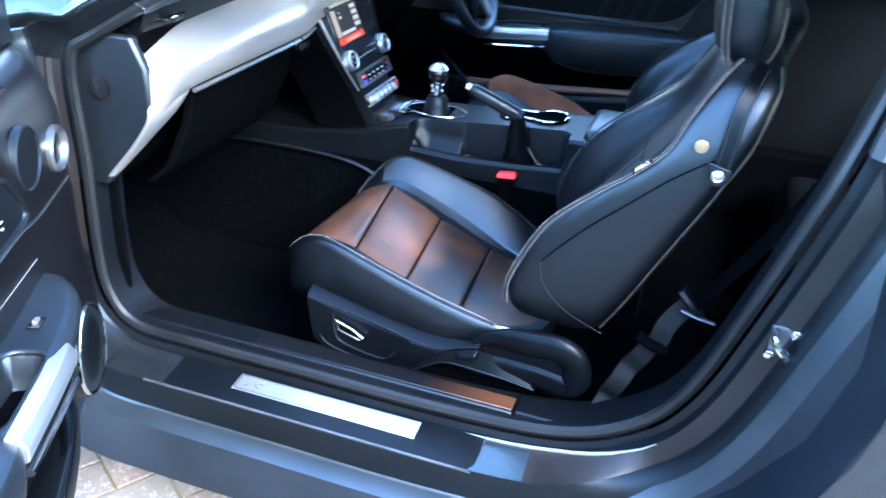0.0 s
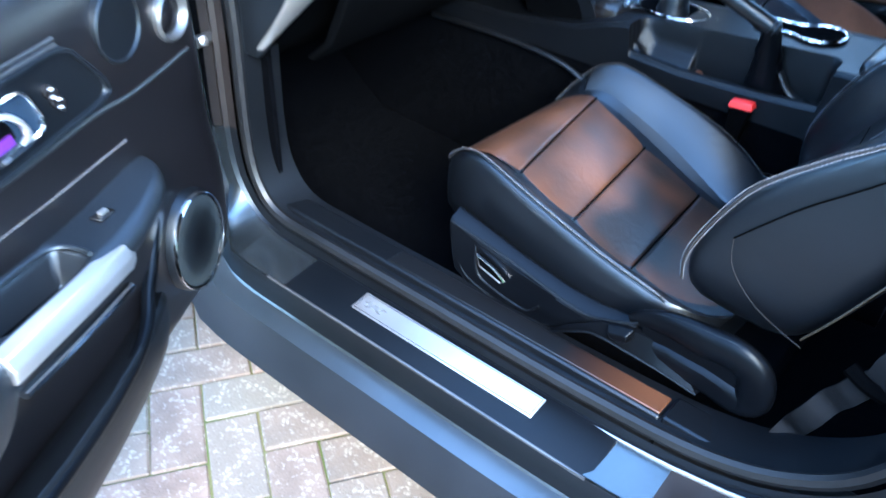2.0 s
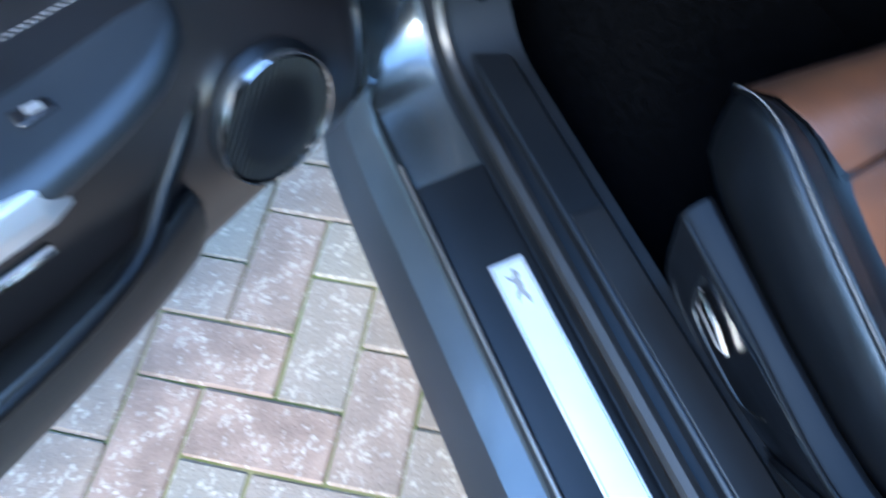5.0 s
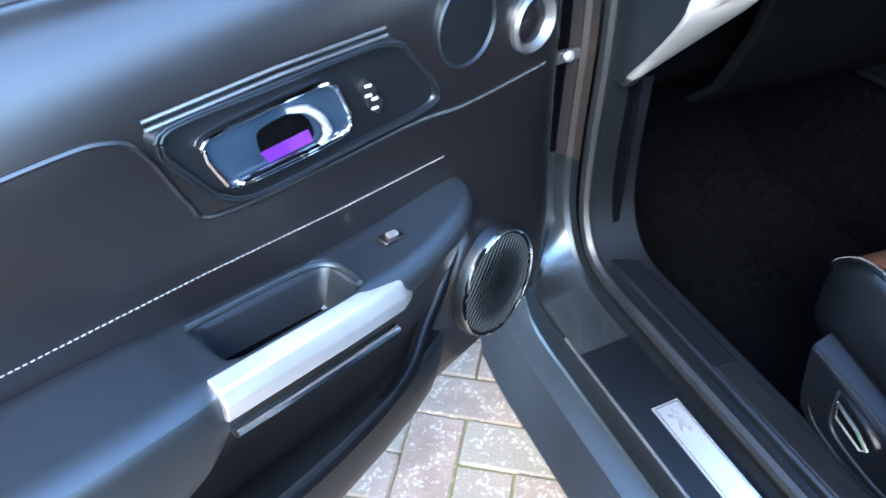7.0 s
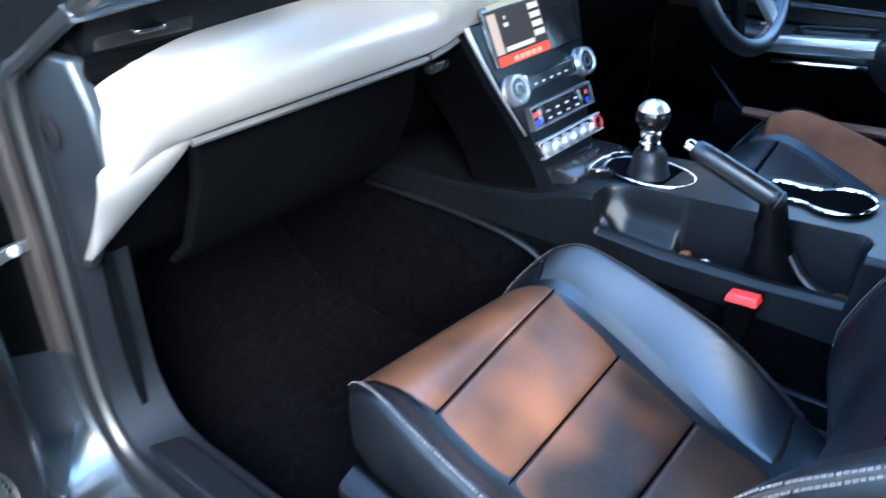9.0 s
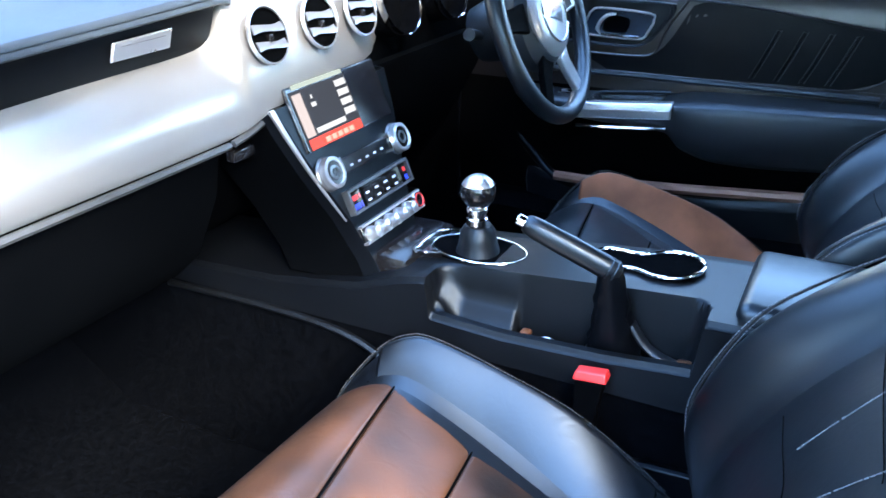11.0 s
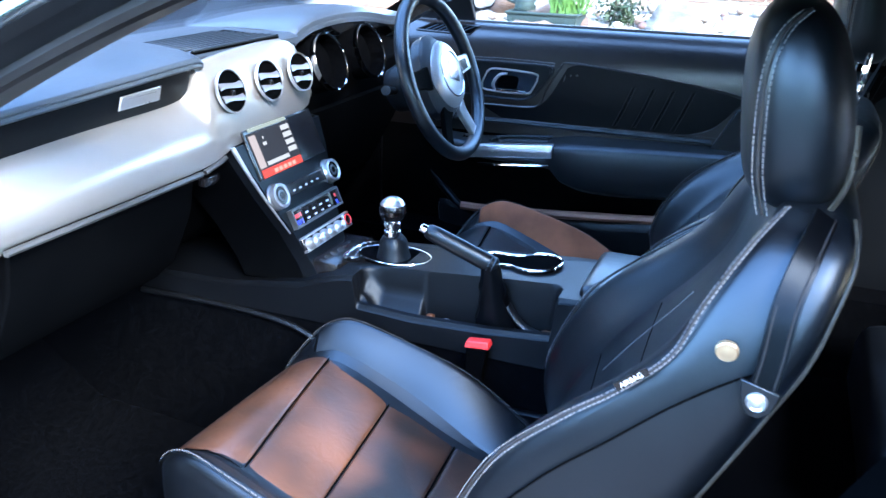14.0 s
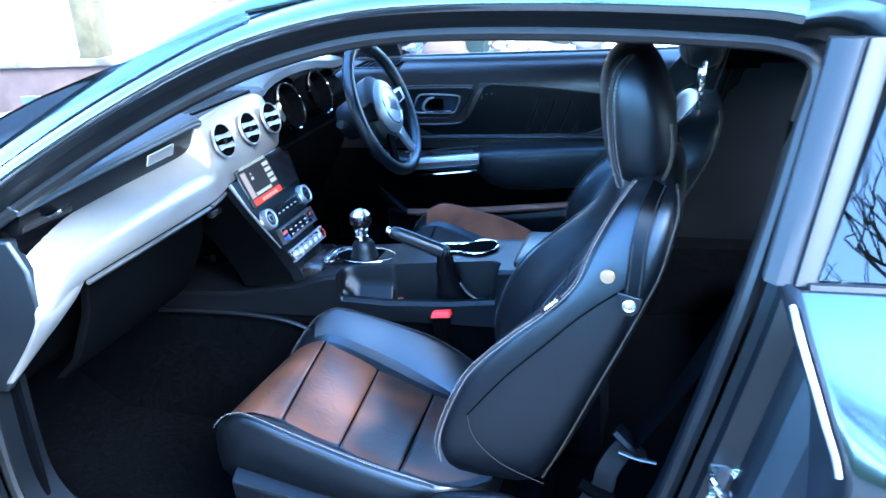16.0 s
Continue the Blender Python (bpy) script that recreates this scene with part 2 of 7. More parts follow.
SATIN = surface("satin_grey_metal", (0.30, 0.31, 0.33), (0.38, 0.39, 0.41), 0.32, 0.8, 8, 500, 0.03)
GREYLABEL = surface("grey_label", (0.35, 0.37, 0.4), (0.45, 0.46, 0.5), 0.5, 0, 10, 500, 0.05)
LINER = surface("headliner_cloth", (0.0012, 0.0015, 0.0020), (0.0022, 0.0027, 0.0034), 0.9, 0, 10, 800, 0.3, spec=0.1)
SEATTRIM = surface("seat_side_plastic", (0.0008, 0.0010, 0.0015), (0.0016, 0.0020, 0.0028), 0.27, 0, 6, 900, 0.06, spec=0.14)
EMBLEM = surface("grey_emblem", (0.10, 0.11, 0.12), (0.16, 0.17, 0.18), 0.4, 0.3, 10, 500, 0.05)
CONSOLE = surface("console_plastic", (0.0011, 0.0014, 0.0020), (0.0021, 0.0026, 0.0034), 0.36, 0, 6, 1200, 0.12, spec=0.24)
for _m, _k, _b in ((WARMPANEL, 38, 0.16), (LEATHER, 30, 0.09)):  # creases of worn leather
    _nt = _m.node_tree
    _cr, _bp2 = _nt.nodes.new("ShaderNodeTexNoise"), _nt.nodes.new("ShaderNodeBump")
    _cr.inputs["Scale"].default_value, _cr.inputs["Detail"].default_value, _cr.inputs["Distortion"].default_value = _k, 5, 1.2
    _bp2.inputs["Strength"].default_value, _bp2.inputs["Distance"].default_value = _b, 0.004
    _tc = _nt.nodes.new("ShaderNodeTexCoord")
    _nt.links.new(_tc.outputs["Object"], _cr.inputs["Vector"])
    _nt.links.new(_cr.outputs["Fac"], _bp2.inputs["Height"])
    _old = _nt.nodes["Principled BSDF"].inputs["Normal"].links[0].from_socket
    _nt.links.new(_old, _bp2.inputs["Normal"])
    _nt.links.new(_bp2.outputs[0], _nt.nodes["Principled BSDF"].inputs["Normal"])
GLASS = glass("clear_glass")
QGLASS = glass("dark_glass", (0.12, 0.14, 0.15), 1.62)
for _m in (LEATHER, PLASTIC, SOFT, CLAD, CONSOLE, SEATTRIM):
    _m.node_tree.nodes["Principled BSDF"].inputs["Specular Tint"].default_value = (0.72, 0.86, 1.0, 1)
# Warm reflection on the black sill trim, put into a colour fading along x.
SILLWARM = surface("sill_warm_reflection", (0.05, 0.021, 0.012), (0.12, 0.047, 0.021), 0.32, 0.1, 6, 600, 0.05, detail=1.5)
_n = SILLWARM.node_tree
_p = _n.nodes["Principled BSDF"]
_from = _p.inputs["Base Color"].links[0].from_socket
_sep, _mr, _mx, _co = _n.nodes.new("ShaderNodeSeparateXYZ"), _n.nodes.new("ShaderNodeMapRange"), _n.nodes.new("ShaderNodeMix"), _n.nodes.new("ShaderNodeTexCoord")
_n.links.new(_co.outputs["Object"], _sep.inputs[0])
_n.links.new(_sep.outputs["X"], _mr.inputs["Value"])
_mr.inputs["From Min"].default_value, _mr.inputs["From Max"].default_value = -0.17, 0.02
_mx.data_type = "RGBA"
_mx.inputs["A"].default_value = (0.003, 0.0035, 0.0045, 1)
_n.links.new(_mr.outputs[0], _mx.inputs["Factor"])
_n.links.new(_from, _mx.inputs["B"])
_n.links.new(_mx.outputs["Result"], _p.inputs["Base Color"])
YC = 0.82  # centre line of the car

# ---- ground ----
part("ground", sheet([[(x, y, -0.02) for y in (-60, -4, 0, 8, 60)] for x in (-60, -6, 0, 6, 60)], 0.3, (0, 0, -1)),
              surface("joint_sand", (0.10, 0.09, 0.07), (0.17, 0.15, 0.11), 0.95, 0, 4, 200, 0.6), None,
              "sandy ground under the paved drive", category="ground", kind="structure")

# ---- car body ----
body = thing("car_body", (YC - 0.5, YC, 0.0), "dark grey metallic coupe body with its near door open", "car", kind="structure")


def seal_y(z):
    return 0.072 + max(0.0, min(1.0, (z - 0.95) / 0.32)) * 0.10


# the door opening, front pillar first, round by the sill, the rear post and the roof
B_, R_, T_, F_ = 0, 1, 2, 3
OPENING = [(-0.515, 0.93, F_), (-0.515, 0.74, F_), (-0.52, 0.55, F_), (-0.505, 0.45, F_), (-0.45, 0.395, B_), (-0.33, 0.388, B_),
           (-0.1, 0.388, B_), (0.2, 0.388, B_), (0.42, 0.405, B_), (0.55, 0.465, R_), (0.625, 0.565, R_), (0.69, 0.76, R_),
           (0.75, 0.97, R_), (0.775, 1.06, R_), (0.80, 1.16, R_), (0.815, 1.225, R_), (0.78, 1.252, T_), (0.69, 1.264, T_), (0.51, 1.277, T_),
           (0.32, 1.282, T_), (0.19, 1.272, T_), (0.05, 1.24, T_), (-0.10, 1.18, T_), (-0.28, 1.09, T_), (-0.46, 0.985, T_)]
STEPS = {B_: ((0.0, 0.0), (0.015, -0.010), (0.027, -0.014), (0.0275, -0.020), (0.0345, -0.104), (0.028, -0.113), (0.040, -0.108), (0.076, -0.103), (0.102, -0.101), (0.106, -0.104), (0.110, -0.120), (0.1165, -0.140), (0.150, -0.156), (0.205, -0.168)),
         R_: ((0.0, 0.0), (0.015, -0.010), (0.028, -0.012), (0.032, -0.030), (0.048, -0.034), (0.064, -0.037), (0.067, -0.055), (0.074, -0.066), (0.080, -0.070), (0.086, -0.078), (0.098, -0.084), (0.108, -0.092), (0.125, -0.108), (0.142, -0.118)),
         T_: ((0.0, 0.0), (0.006, -0.006), (0.010, -0.014), (0.014, -0.020), (0.018, -0.026), (0.022, -0.034), (0.026, -0.040), (0.032, -0.047), (0.038, -0.050), (0.045, -0.050), (0.052, -0.045), (0.058, -0.036), (0.064, -0.024), (0.068, -0.010)),
         F_: ((0.0, 0.0), (0.015, -0.010), (0.030, -0.014), (0.035, -0.022), (0.042, -0.020), (0.055, -0.030), (0.065, -0.045), (0.075, -0.060), (0.085, -0.075), (0.095, -0.088), (0.105, -0.098), (0.115, -0.105), (0.13, -0.110), (0.14, -0.112))}


def opening_rings(mirror=False):
    per = 5
    line = curve_through([(x, 0, z) for x, z, c in OPENING], per, loop=True)
    n = len(OPENING)
    rings = []
    m = len(line)
    for i, p in enumerate(line):
        k, f = divmod(i, per)
        f /= per
        a, b = STEPS[OPENING[k][2]], STEPS[OPENING[(k + 1) % n][2]]
        d = line[(i + 1) % m] - line[i - 1]
        out = Vector((d.z, 0, -d.x)).normalized()
        if out.dot(p - Vector((0.15, 0, 0.8))) < 0:
            out = -out
        ring = []
        for (d0, y0), (d1, y1) in zip(a, b):
            dd, yy = d0 + (d1 - d0) * f, y0 + (y1 - y0) * f
            q = p + out * dd
            y = seal_y(p.z) + yy
            ring.append((q.x, 2 * YC - y if mirror else y, q.z))
        rings.append(ring)
    return rings


rings = opening_rings()
part("door_frame", loft([r[3:6] for r in rings[10:40]], closed=False), JAMB, body, "grey painted door jamb")
part("post_cover", loft([r[3:6] for r in rings[39:81]], closed=False), DARKJAMB, body, "lock post jamb, mirrored darkness put into brownish black")
part("upper_frame", loft([r[1:6] for r in rings[80:] + rings[:1]], closed=False), CLAD, body, "black upper door frame", sharp=70)
part("seal_carrier", loft([r[1:4] for r in rings[10:81]], closed=False), PLASTIC, body, "dark band beside the door seal")
part("front_jamb", loft([r[1:6] for r in rings[:11]], closed=False), DARKJAMB, body, "front door post, jamb shade put into dark taupe")
# Bright tube carries the painted lip's highlight in its colour.
part("sill_lip", tube([Vector(r[3]) + Vector((0, -0.003, 0.001)) for r in rings[36:47]], [0.0012, 0.002, 0.0028, 0.0034, 0.0036, 0.0036, 0.0034, 0.003, 0.0024, 0.0018, 0.001], 8, up=(0, 1, 0)), ALLOY, body, "sill lip behind the tread, its highlight put into bright metal")
part("flange_lip", tube([(x, seal_y(0.3) - 0.1105, 0.388 - 0.0285) for x in (-0.36, -0.2, 0.0, 0.2, 0.30)], 0.0028, 8), DULL, body, "bright flange edge of the sill")
# Shade in the channel and beside the hinges is coloured in as black.
part("door_channel", loft([r[5:9] for r in rings[10:81]], closed=False), CLAD, body, "channel round the opening, its shade put into black")
part("hinge_gap", loft([r[5:9] for r in rings[:11]], closed=False), DARK, body, "recess beside the hinges, its shade put into black")
part("roof_gutter", loft([r[5:8] for r in rings[80:] + rings[:1]], closed=False), CLAD, body, "black gutter under the roof edge", sharp=70)
part("roof_edge", loft([r[7:] for r in rings[80:] + rings[:1]], closed=False), PAINT, body, "painted roof edge over the door")
pillar = [[Vector(r[-1]) + Vector(o) for o in ((0, 0, 0), (-0.006, 0.010, 0.016), (-0.014, 0.026, 0.026), (-0.022, 0.050, 0.026), (-0.026, 0.075, 0.012))] for r in rings[80:] + rings[:1] if r[-1][0] < 0.30]
part("front_pillar", loft(pillar, closed=False), PAINT, body, "glossy grey front pillar")
part("outer_lip", loft([r[8:12] for r in rings[:81]], closed=False), SILLPAINT, body, "painted outer edge of the opening")
part("rocker_cover", loft([r[11:] for r in rings[:81]], closed=False), ROCKER, body, "grey painted rocker cover with dirt specks")
inner = [[(x, y, z) for x, y, z in (r[0], (r[0][0], r[0][1] + 0.03, r[0][2]), (r[0][0], r[0][1] + 0.09, r[0][2]))] for r in rings]
part("inner_frame_trim", loft(inner, closed=False, loop=True), PLASTIC, body)
part("door_seal", tube([Vector(r[0]) + Vector((0, -0.002, 0)) for r in rings], 0.011, 8, loop=True, up=(0, 1, 0)), RUBBER, body, "black rubber door seal")
rr = opening_rings(True)
part("far_door_frame", loft([r[1:] for r in rr], closed=False, loop=True), LINER, body)
part("far_inner_frame_trim", loft([[r[0], (r[0][0], r[0][1] - 0.05, r[0][2])] for r in rr], closed=False, loop=True), PLASTIC, body)


# roof, lining, bonnet, rear
def span(prof, ya, yb, crown, n=9):
    """Rows across the car through the left profile, mirrored, with a crown in the middle."""
    grid = []
    for x, z in prof:
        row = []
        for k in range(n):
            t = k / (n - 1)
            row.append((x, ya + (yb - ya) * t, z + crown * (1 - (2 * t - 1) ** 2)))
        grid.append(row)
    return grid


roof_line = [(0.06, 1.325), (0.2, 1.345), (0.45, 1.348), (0.7, 1.336), (0.95, 1.30), (1.25, 1.235)]
part("roof", sheet(span(roof_line, 0.155, 2 * YC - 0.155, 0.035), 0.004, (0, 0, -1)), PAINT, body)
part("roof_lining", sheet(span([(x, z - 0.06) for x, z in roof_line], 0.17, 2 * YC - 0.17, 0.03), 0.01, (0, 0, 1)), LINER, body)
part("windscreen", sheet(span([(-0.93, 0.97), (-0.6, 1.100), (-0.3, 1.213), (0.06, 1.322)], 0.12, 2 * YC - 0.12, -0.004), 0.004, (0, 0, -1)), GLASS, body, "raked windscreen").visible_shadow = False
part("bonnet", sheet(span([(-2.1, 0.78), (-1.7, 0.88), (-1.3, 0.95), (-1.0, 0.985)], -0.04, 2 * YC + 0.04, 0.05), 0.01, (0, 0, -1)), PAINT, body)
part("cowl", sheet(span([(-1.0, 0.975), (-0.9, 0.965)], 0.0, 2 * YC, 0.03), 0.02, (0, 0, -1)), PLASTIC, body)
part("rear_window", sheet(span([(1.25, 1.235), (1.5, 1.13), (1.75, 1.03)], 0.17, 2 * YC - 0.17, 0.03), 0.004, (0, 0, -1)), GLASS, body, "raked rear window").visible_shadow = False
part("boot_lid", sheet(span([(1.75, 1.02), (2.0, 1.01), (2.4, 0.99)], 0.10, 2 * YC - 0.10, 0.03), 0.01, (0, 0, -1)), PAINT, body)
# outer skins: front wing, rear quarter
QUARTER = ((1.022, -0.048, 0.786), (1.012, -0.066, 0.789), (0.995, -0.088, 0.794), (0.970, -0.107, 0.802), (0.946, -0.124, 0.810), (0.915, -0.141, 0.820), (0.887, -0.154, 0.830), (0.868, -0.162, 0.834), (0.84, -0.165, 0.836), (0.74, -0.166, 0.836), (0.60, -0.160, 0.800), (0.48, -0.145, 0.735), (0.38, -0.128, 0.655), (0.30, -0.118, 0.56), (0.22, -0.110, 0.46))
for nm, ya, sgn in (("rear_quarter", -0.09, 1), ("far_rear_quarter", 2 * YC + 0.09, -1)):
    g = []
    for k in (0.0, 0.008, 0.03, 0.07, 0.13, 0.22, 0.36, 0.6, 0.9, 1.2):
        row = []
        for z, y, x in QUARTER:
            bulge = 0.075 * (1 - math.exp(-k / 0.18)) * max(0.0, min(1.0, (1.0 - z) / 0.16))
            row.append((x + k, ya + sgn * (0.09 + y - bulge), z))
        g.append(row)
    part(nm, sheet(g, 0.006, (0, sgn, 0)), PAINT, body, "glossy grey rear quarter panel with a broad shoulder", sharp=80, subsurf=1)
    turn_in = [[(x, ya + sgn * (0.09 + y), z), (x - 0.004, ya + sgn * (0.09 + y + 0.006), z), (x - 0.012, ya + sgn * (0.09 + y * 0.6), z), (x - 0.018, ya + sgn * 0.075, z)] for z, y, x in QUARTER]
    part("quarter_return" if sgn > 0 else "far_quarter_return", sheet(turn_in, 0.004, (1, 0, 0)), ROCKER, body, "dark turned-in edge of the quarter panel", sharp=80)
    q = [[(x + (0.085 * t if x < 0.9 else 0), ya + sgn * (0.065 + 0.11 * t), 1.025 + (z1 - 1.025) * t) for t in (0, 0.33, 0.66, 1.0)] for x, z1 in ((0.81, 1.262), (1.0, 1.250), (1.2, 1.20), (1.38, 1.13))]
    part("quarter_window" if sgn > 0 else "far_quarter_window", sheet(q, 0.004, (0, sgn, 0)), QGLASS, body, "dark glass quarter window")
    part("window_moulding" if sgn > 0 else "far_window_moulding", tube([(0.80, ya + sgn * 0.055, 1.018), (1.1, ya + sgn * 0.055, 1.018), (1.5, ya + sgn * 0.06, 1.02)], 0.008, 6), RUBBER, body)
    post = [[(0.766 + 0.066 * t + dx * (1 + 0.2 * t), ya + sgn * (0.062 + 0.115 * t - bow), 1.02 + 0.25 * t) for t in (0, 0.33, 0.66, 1.0)] for dx, bow in ((-0.012, -0.008), (0.0, 0.004), (0.014, 0.004), (0.016, -0.003), (0.018, -0.003), (0.020, 0.004), (0.036, 0.002), (0.044, -0.004))]
    part("centre_post" if sgn > 0 else "far_centre_post", sheet(post, 0.02, (0, sgn, 0)), POSTGREY, body, "grey post beside the quarter window")
    cp = [[(1.2 + 0.5 * s, ya + sgn * (0.06 + 0.13 * t), 1.02 + (0.19 - 0.17 * s) * t) for t in (0, 0.5, 1)] for s in (0, 0.5, 1.0)]
    part("rear_pillar" if sgn > 0 else "far_rear_pillar", sheet(cp, 0.02, (0, sgn, 0)), PAINT, body)
    rail_ = ((0.62, 1.324, 1.341), (0.70, 1.318, 1.338), (0.78, 1.308, 1.335), (0.86, 1.296, 1.328), (0.95, 1.278, 1.304), (1.15, 1.228, 1.258), (1.38, 1.146, 1.19))
    top_ = [[(x, ya + sgn * 0.222, za), (x, ya + sgn * 0.226, (za + zb) / 2 + 0.004), (x, ya + sgn * 0.248, zb)] for x, za, zb in rail_]
    part("rear_roof_rail" if sgn > 0 else "far_rear_roof_rail", sheet(top_, 0.006, (0, sgn, 0)), PAINT, body)
    gut_ = [[(x, ya + sgn * 0.226, za + 0.002), (x, ya + sgn * 0.236, za - 0.010), (x, ya + sgn * 0.200, za - 0.022), (x, ya + sgn * 0.172, za - 0.044)] for x, za, zb in rail_[3:]]
    part("rear_gutter" if sgn > 0 else "far_rear_gutter", sheet(gut_, 0.004, (0, sgn, 0)), CLAD, body, "black gutter over the quarter window")
    w = [[(x, ya + sgn * dy, z) for z, dy in ((0.25, 0.03), (0.5, 0.0), (0.75, 0.0), (0.93, 0.04))] for x in (-0.64, -0.8, -1.1, -1.8)]
    part("front_wing" if sgn > 0 else "far_front_wing", sheet(w, 0.006, (0, sgn, 0)), PAINT, body)
# Painted flange coloured as bright metal for the sky it mirrors.
sky_edge = curve_through([(x - 0.009, y - 0.002, z) for z, y, x in QUARTER[1:8]], 4)
part("panel_edge", tube(sky_edge, 0.0038, 8), ALLOY, body, "painted edge of the quarter panel, mirrored sky put into bright metal")
# cabin shell
part("carpet", sheet([[(x, y, z) for y in (0.14, 0.6, 1.0, 1.53)] for x, z in ((-1.05, 0.42), (-0.8, 0.24), (-0.3, 0.22), (0.4, 0.23), (0.9, 0.26), (1.4, 0.30), (2.0, 0.30))], 0.03, (0, 0, -1)), CARPET, body, "black carpet floor")
part("bulkhead", rbox(-1.08, -1.03, 0.02, 1.62, 0.2, 0.99), CARPET, body)
part("inner_sill", prism([(0.095, 0.40), (0.145, 0.394), (0.165, 0.36), (0.17, 0.2), (0.09, 0.2), (0.085, 0.36)], "x", -0.60, 0.335), PLASTIC, body, "black plastic inner sill trim", bevel=0.004)
part("inner_sill_rear", prism([(0.095, 0.404), (0.150, 0.40), (0.17, 0.36), (0.17, 0.2), (0.09, 0.2), (0.085, 0.36)], "x", 0.339, 0.75), PLASTIC, body, bevel=0.004)
# Thin strip added over the sill trim to carry the painted reflection.
part("sill_insert", prism([(0.101, 0.4012), (0.1435, 0.3962), (0.1435, 0.390), (0.101, 0.394)], "x", -0.20, 0.332), SILLWARM, body, "strip on the sill trim, a warm reflection put into its colour", bevel=0.002)
part("kick_panel", sheet([[(x, 0.13, z) for z in (0.3, 0.6, 0.95)] for x in (-0.9, -0.7, -0.50)], 0.01, (0, -1, 0)), CARPET, body)
part("far_kick_panel", sheet([[(x, 1.51, z) for z in (0.2, 0.6, 0.95)] for x in (-0.9, -0.6, -0.45)], 0.01, (0, 1, 0)), CARPET, body)
part("rear_side_trim", sheet([[(x, y, z) for z, y in ((0.25, 0.15), (0.6, 0.15), (1.0, 0.14), (1.25, 0.20))] for x in (0.83, 1.3, 1.8)], 0.02, (0, -1, 0)), SOFT, body)
part("far_rear_side_trim", sheet([[(x0 + (1.8 - x0) * k, 1.61 - 0.05 * k, z) for k in (0.0, 0.012, 0.3, 1.0)] for x0, z in ((0.30, 0.25), (0.36, 0.60), (0.41, 0.73), (0.48, 0.87), (0.55, 0.925), (0.66, 1.045))], 0.02, (0, 1, 0)), CONSOLE, body, "dark rear side trim beyond the door", bevel=0.004)
# Dark sheet added to block light through the far quarter window.
part("far_rear_glass_trim", sheet([[(x, y, z) for z, y in ((1.02, 1.50), (1.26, 1.44))] for x in (0.78, 1.3, 1.8)], 0.02, (0, 1, 0)), DARK, body)
part("far_post_trim", sheet([[(x, y, z) for z, y in ((1.0, 1.54), (1.15, 1.49), (1.29, 1.43))] for x in (0.67, 0.75, 0.86)], 0.02, (0, 1, 0)), DARK, body)
part("far_sill", rbox(-1.0, 1.9, 1.50, 1.64, 0.14, 0.47), CARPET, body, "dark far sill")
part("parcel_shelf", rbox(1.45, 1.85, 0.15, 1.49, 0.93, 0.96, 0.01), CARPET, body)
part("underside", rbox(-2.0, 2.0, 0.02, 1.62, 0.14, 0.19), RUBBER, body)

# wheels under the car
for x in (-1.28, 1.42):
    for y, w in ((0.05, -1), (2 * YC - 0.05, 1)):
        wh = part("wheel", lathe([(0.21, 0.0), (0.325, 0.0), (0.34, 0.03), (0.34, 0.19), (0.325, 0.22), (0.21, 0.22)], (x, y - w * 0.11 + (0 if w > 0 else -0.22), 0.34), (0, 1, 0), 40, ring=True), RUBBER, body, "black tyre")
        part("rim", lathe([(0.21, 0.02), (0.20, 0.06), (0.06, 0.05), (0.001, 0.04)], (x, y - w * 0.11 + (0 if w > 0 else -0.22), 0.34), (0, 1, 0), 30), ALLOY, wh)

# sill tread
tread = thing("sill_tread", (0, 0.02, 0.36), "black door sill tread with an inset brushed metal plate", "sill plate")
part("tread_base", prism([(-0.035, 0.350), (-0.034, 0.3565), (0.048, 0.3655), (0.055, 0.362), (0.055, 0.350)], "x", -0.325, 0.303), PLASTIC, tread, bevel=0.002)
tilt = lambda y: 0.3565 + (y + 0.034) * 0.11
def slab(x0, x1, y0, y1, h, lift=0.0):
    return loft([[(x0, y0, tilt(y0) + lift), (x1, y0, tilt(y0) + lift), (x1, y1, tilt(y1) + lift), (x0, y1, tilt(y1) + lift)],
                 [(x0, y0, tilt(y0) + h), (x1, y0, tilt(y0) + h), (x1, y1, tilt(y1) + h), (x0, y1, tilt(y1) + h)]])
plate = part("metal_plate", slab(-0.192, 0.181, 0.0005, 0.042, 0.0025), ALLOY, tread, "bright brushed metal plate", bevel=0.002)
part("plate_border", join(slab(-0.188, 0.177, 0.0035, 0.0042, 0.003), slab(-0.188, 0.177, 0.0383, 0.039, 0.003), slab(-0.188, -0.1873, 0.0035, 0.039, 0.003), slab(0.1763, 0.177, 0.0035, 0.039, 0.003)), CLAD, plate)
bm = bmesh.new()
horse = [(-0.180, 0.022), (-0.176, 0.027), (-0.170, 0.0285), (-0.165, 0.026), (-0.157, 0.027), (-0.150, 0.0255), (-0.141, 0.028), (-0.132, 0.026), (-0.140, 0.0235), (-0.148, 0.021), (-0.144, 0.017), (-0.137, 0.0145), (-0.146, 0.0145), (-0.154, 0.0185), (-0.162, 0.019), (-0.168, 0.0135), (-0.174, 0.0125), (-0.169, 0.0175), (-0.171, 0.0215), (-0.175, 0.0215)]
bm.faces.new([bm.verts.new((x, y, tilt(y) + 0.0032)) for x, y in horse])
part("plate_emblem", bm, EMBLEM, plate, "grey emblem shape")

# ---- dashboard ----
dash = thing("dashboard", (-0.5, YC, 0.6), "black dashboard with a wide satin silver band", "dashboard", kind="structure")
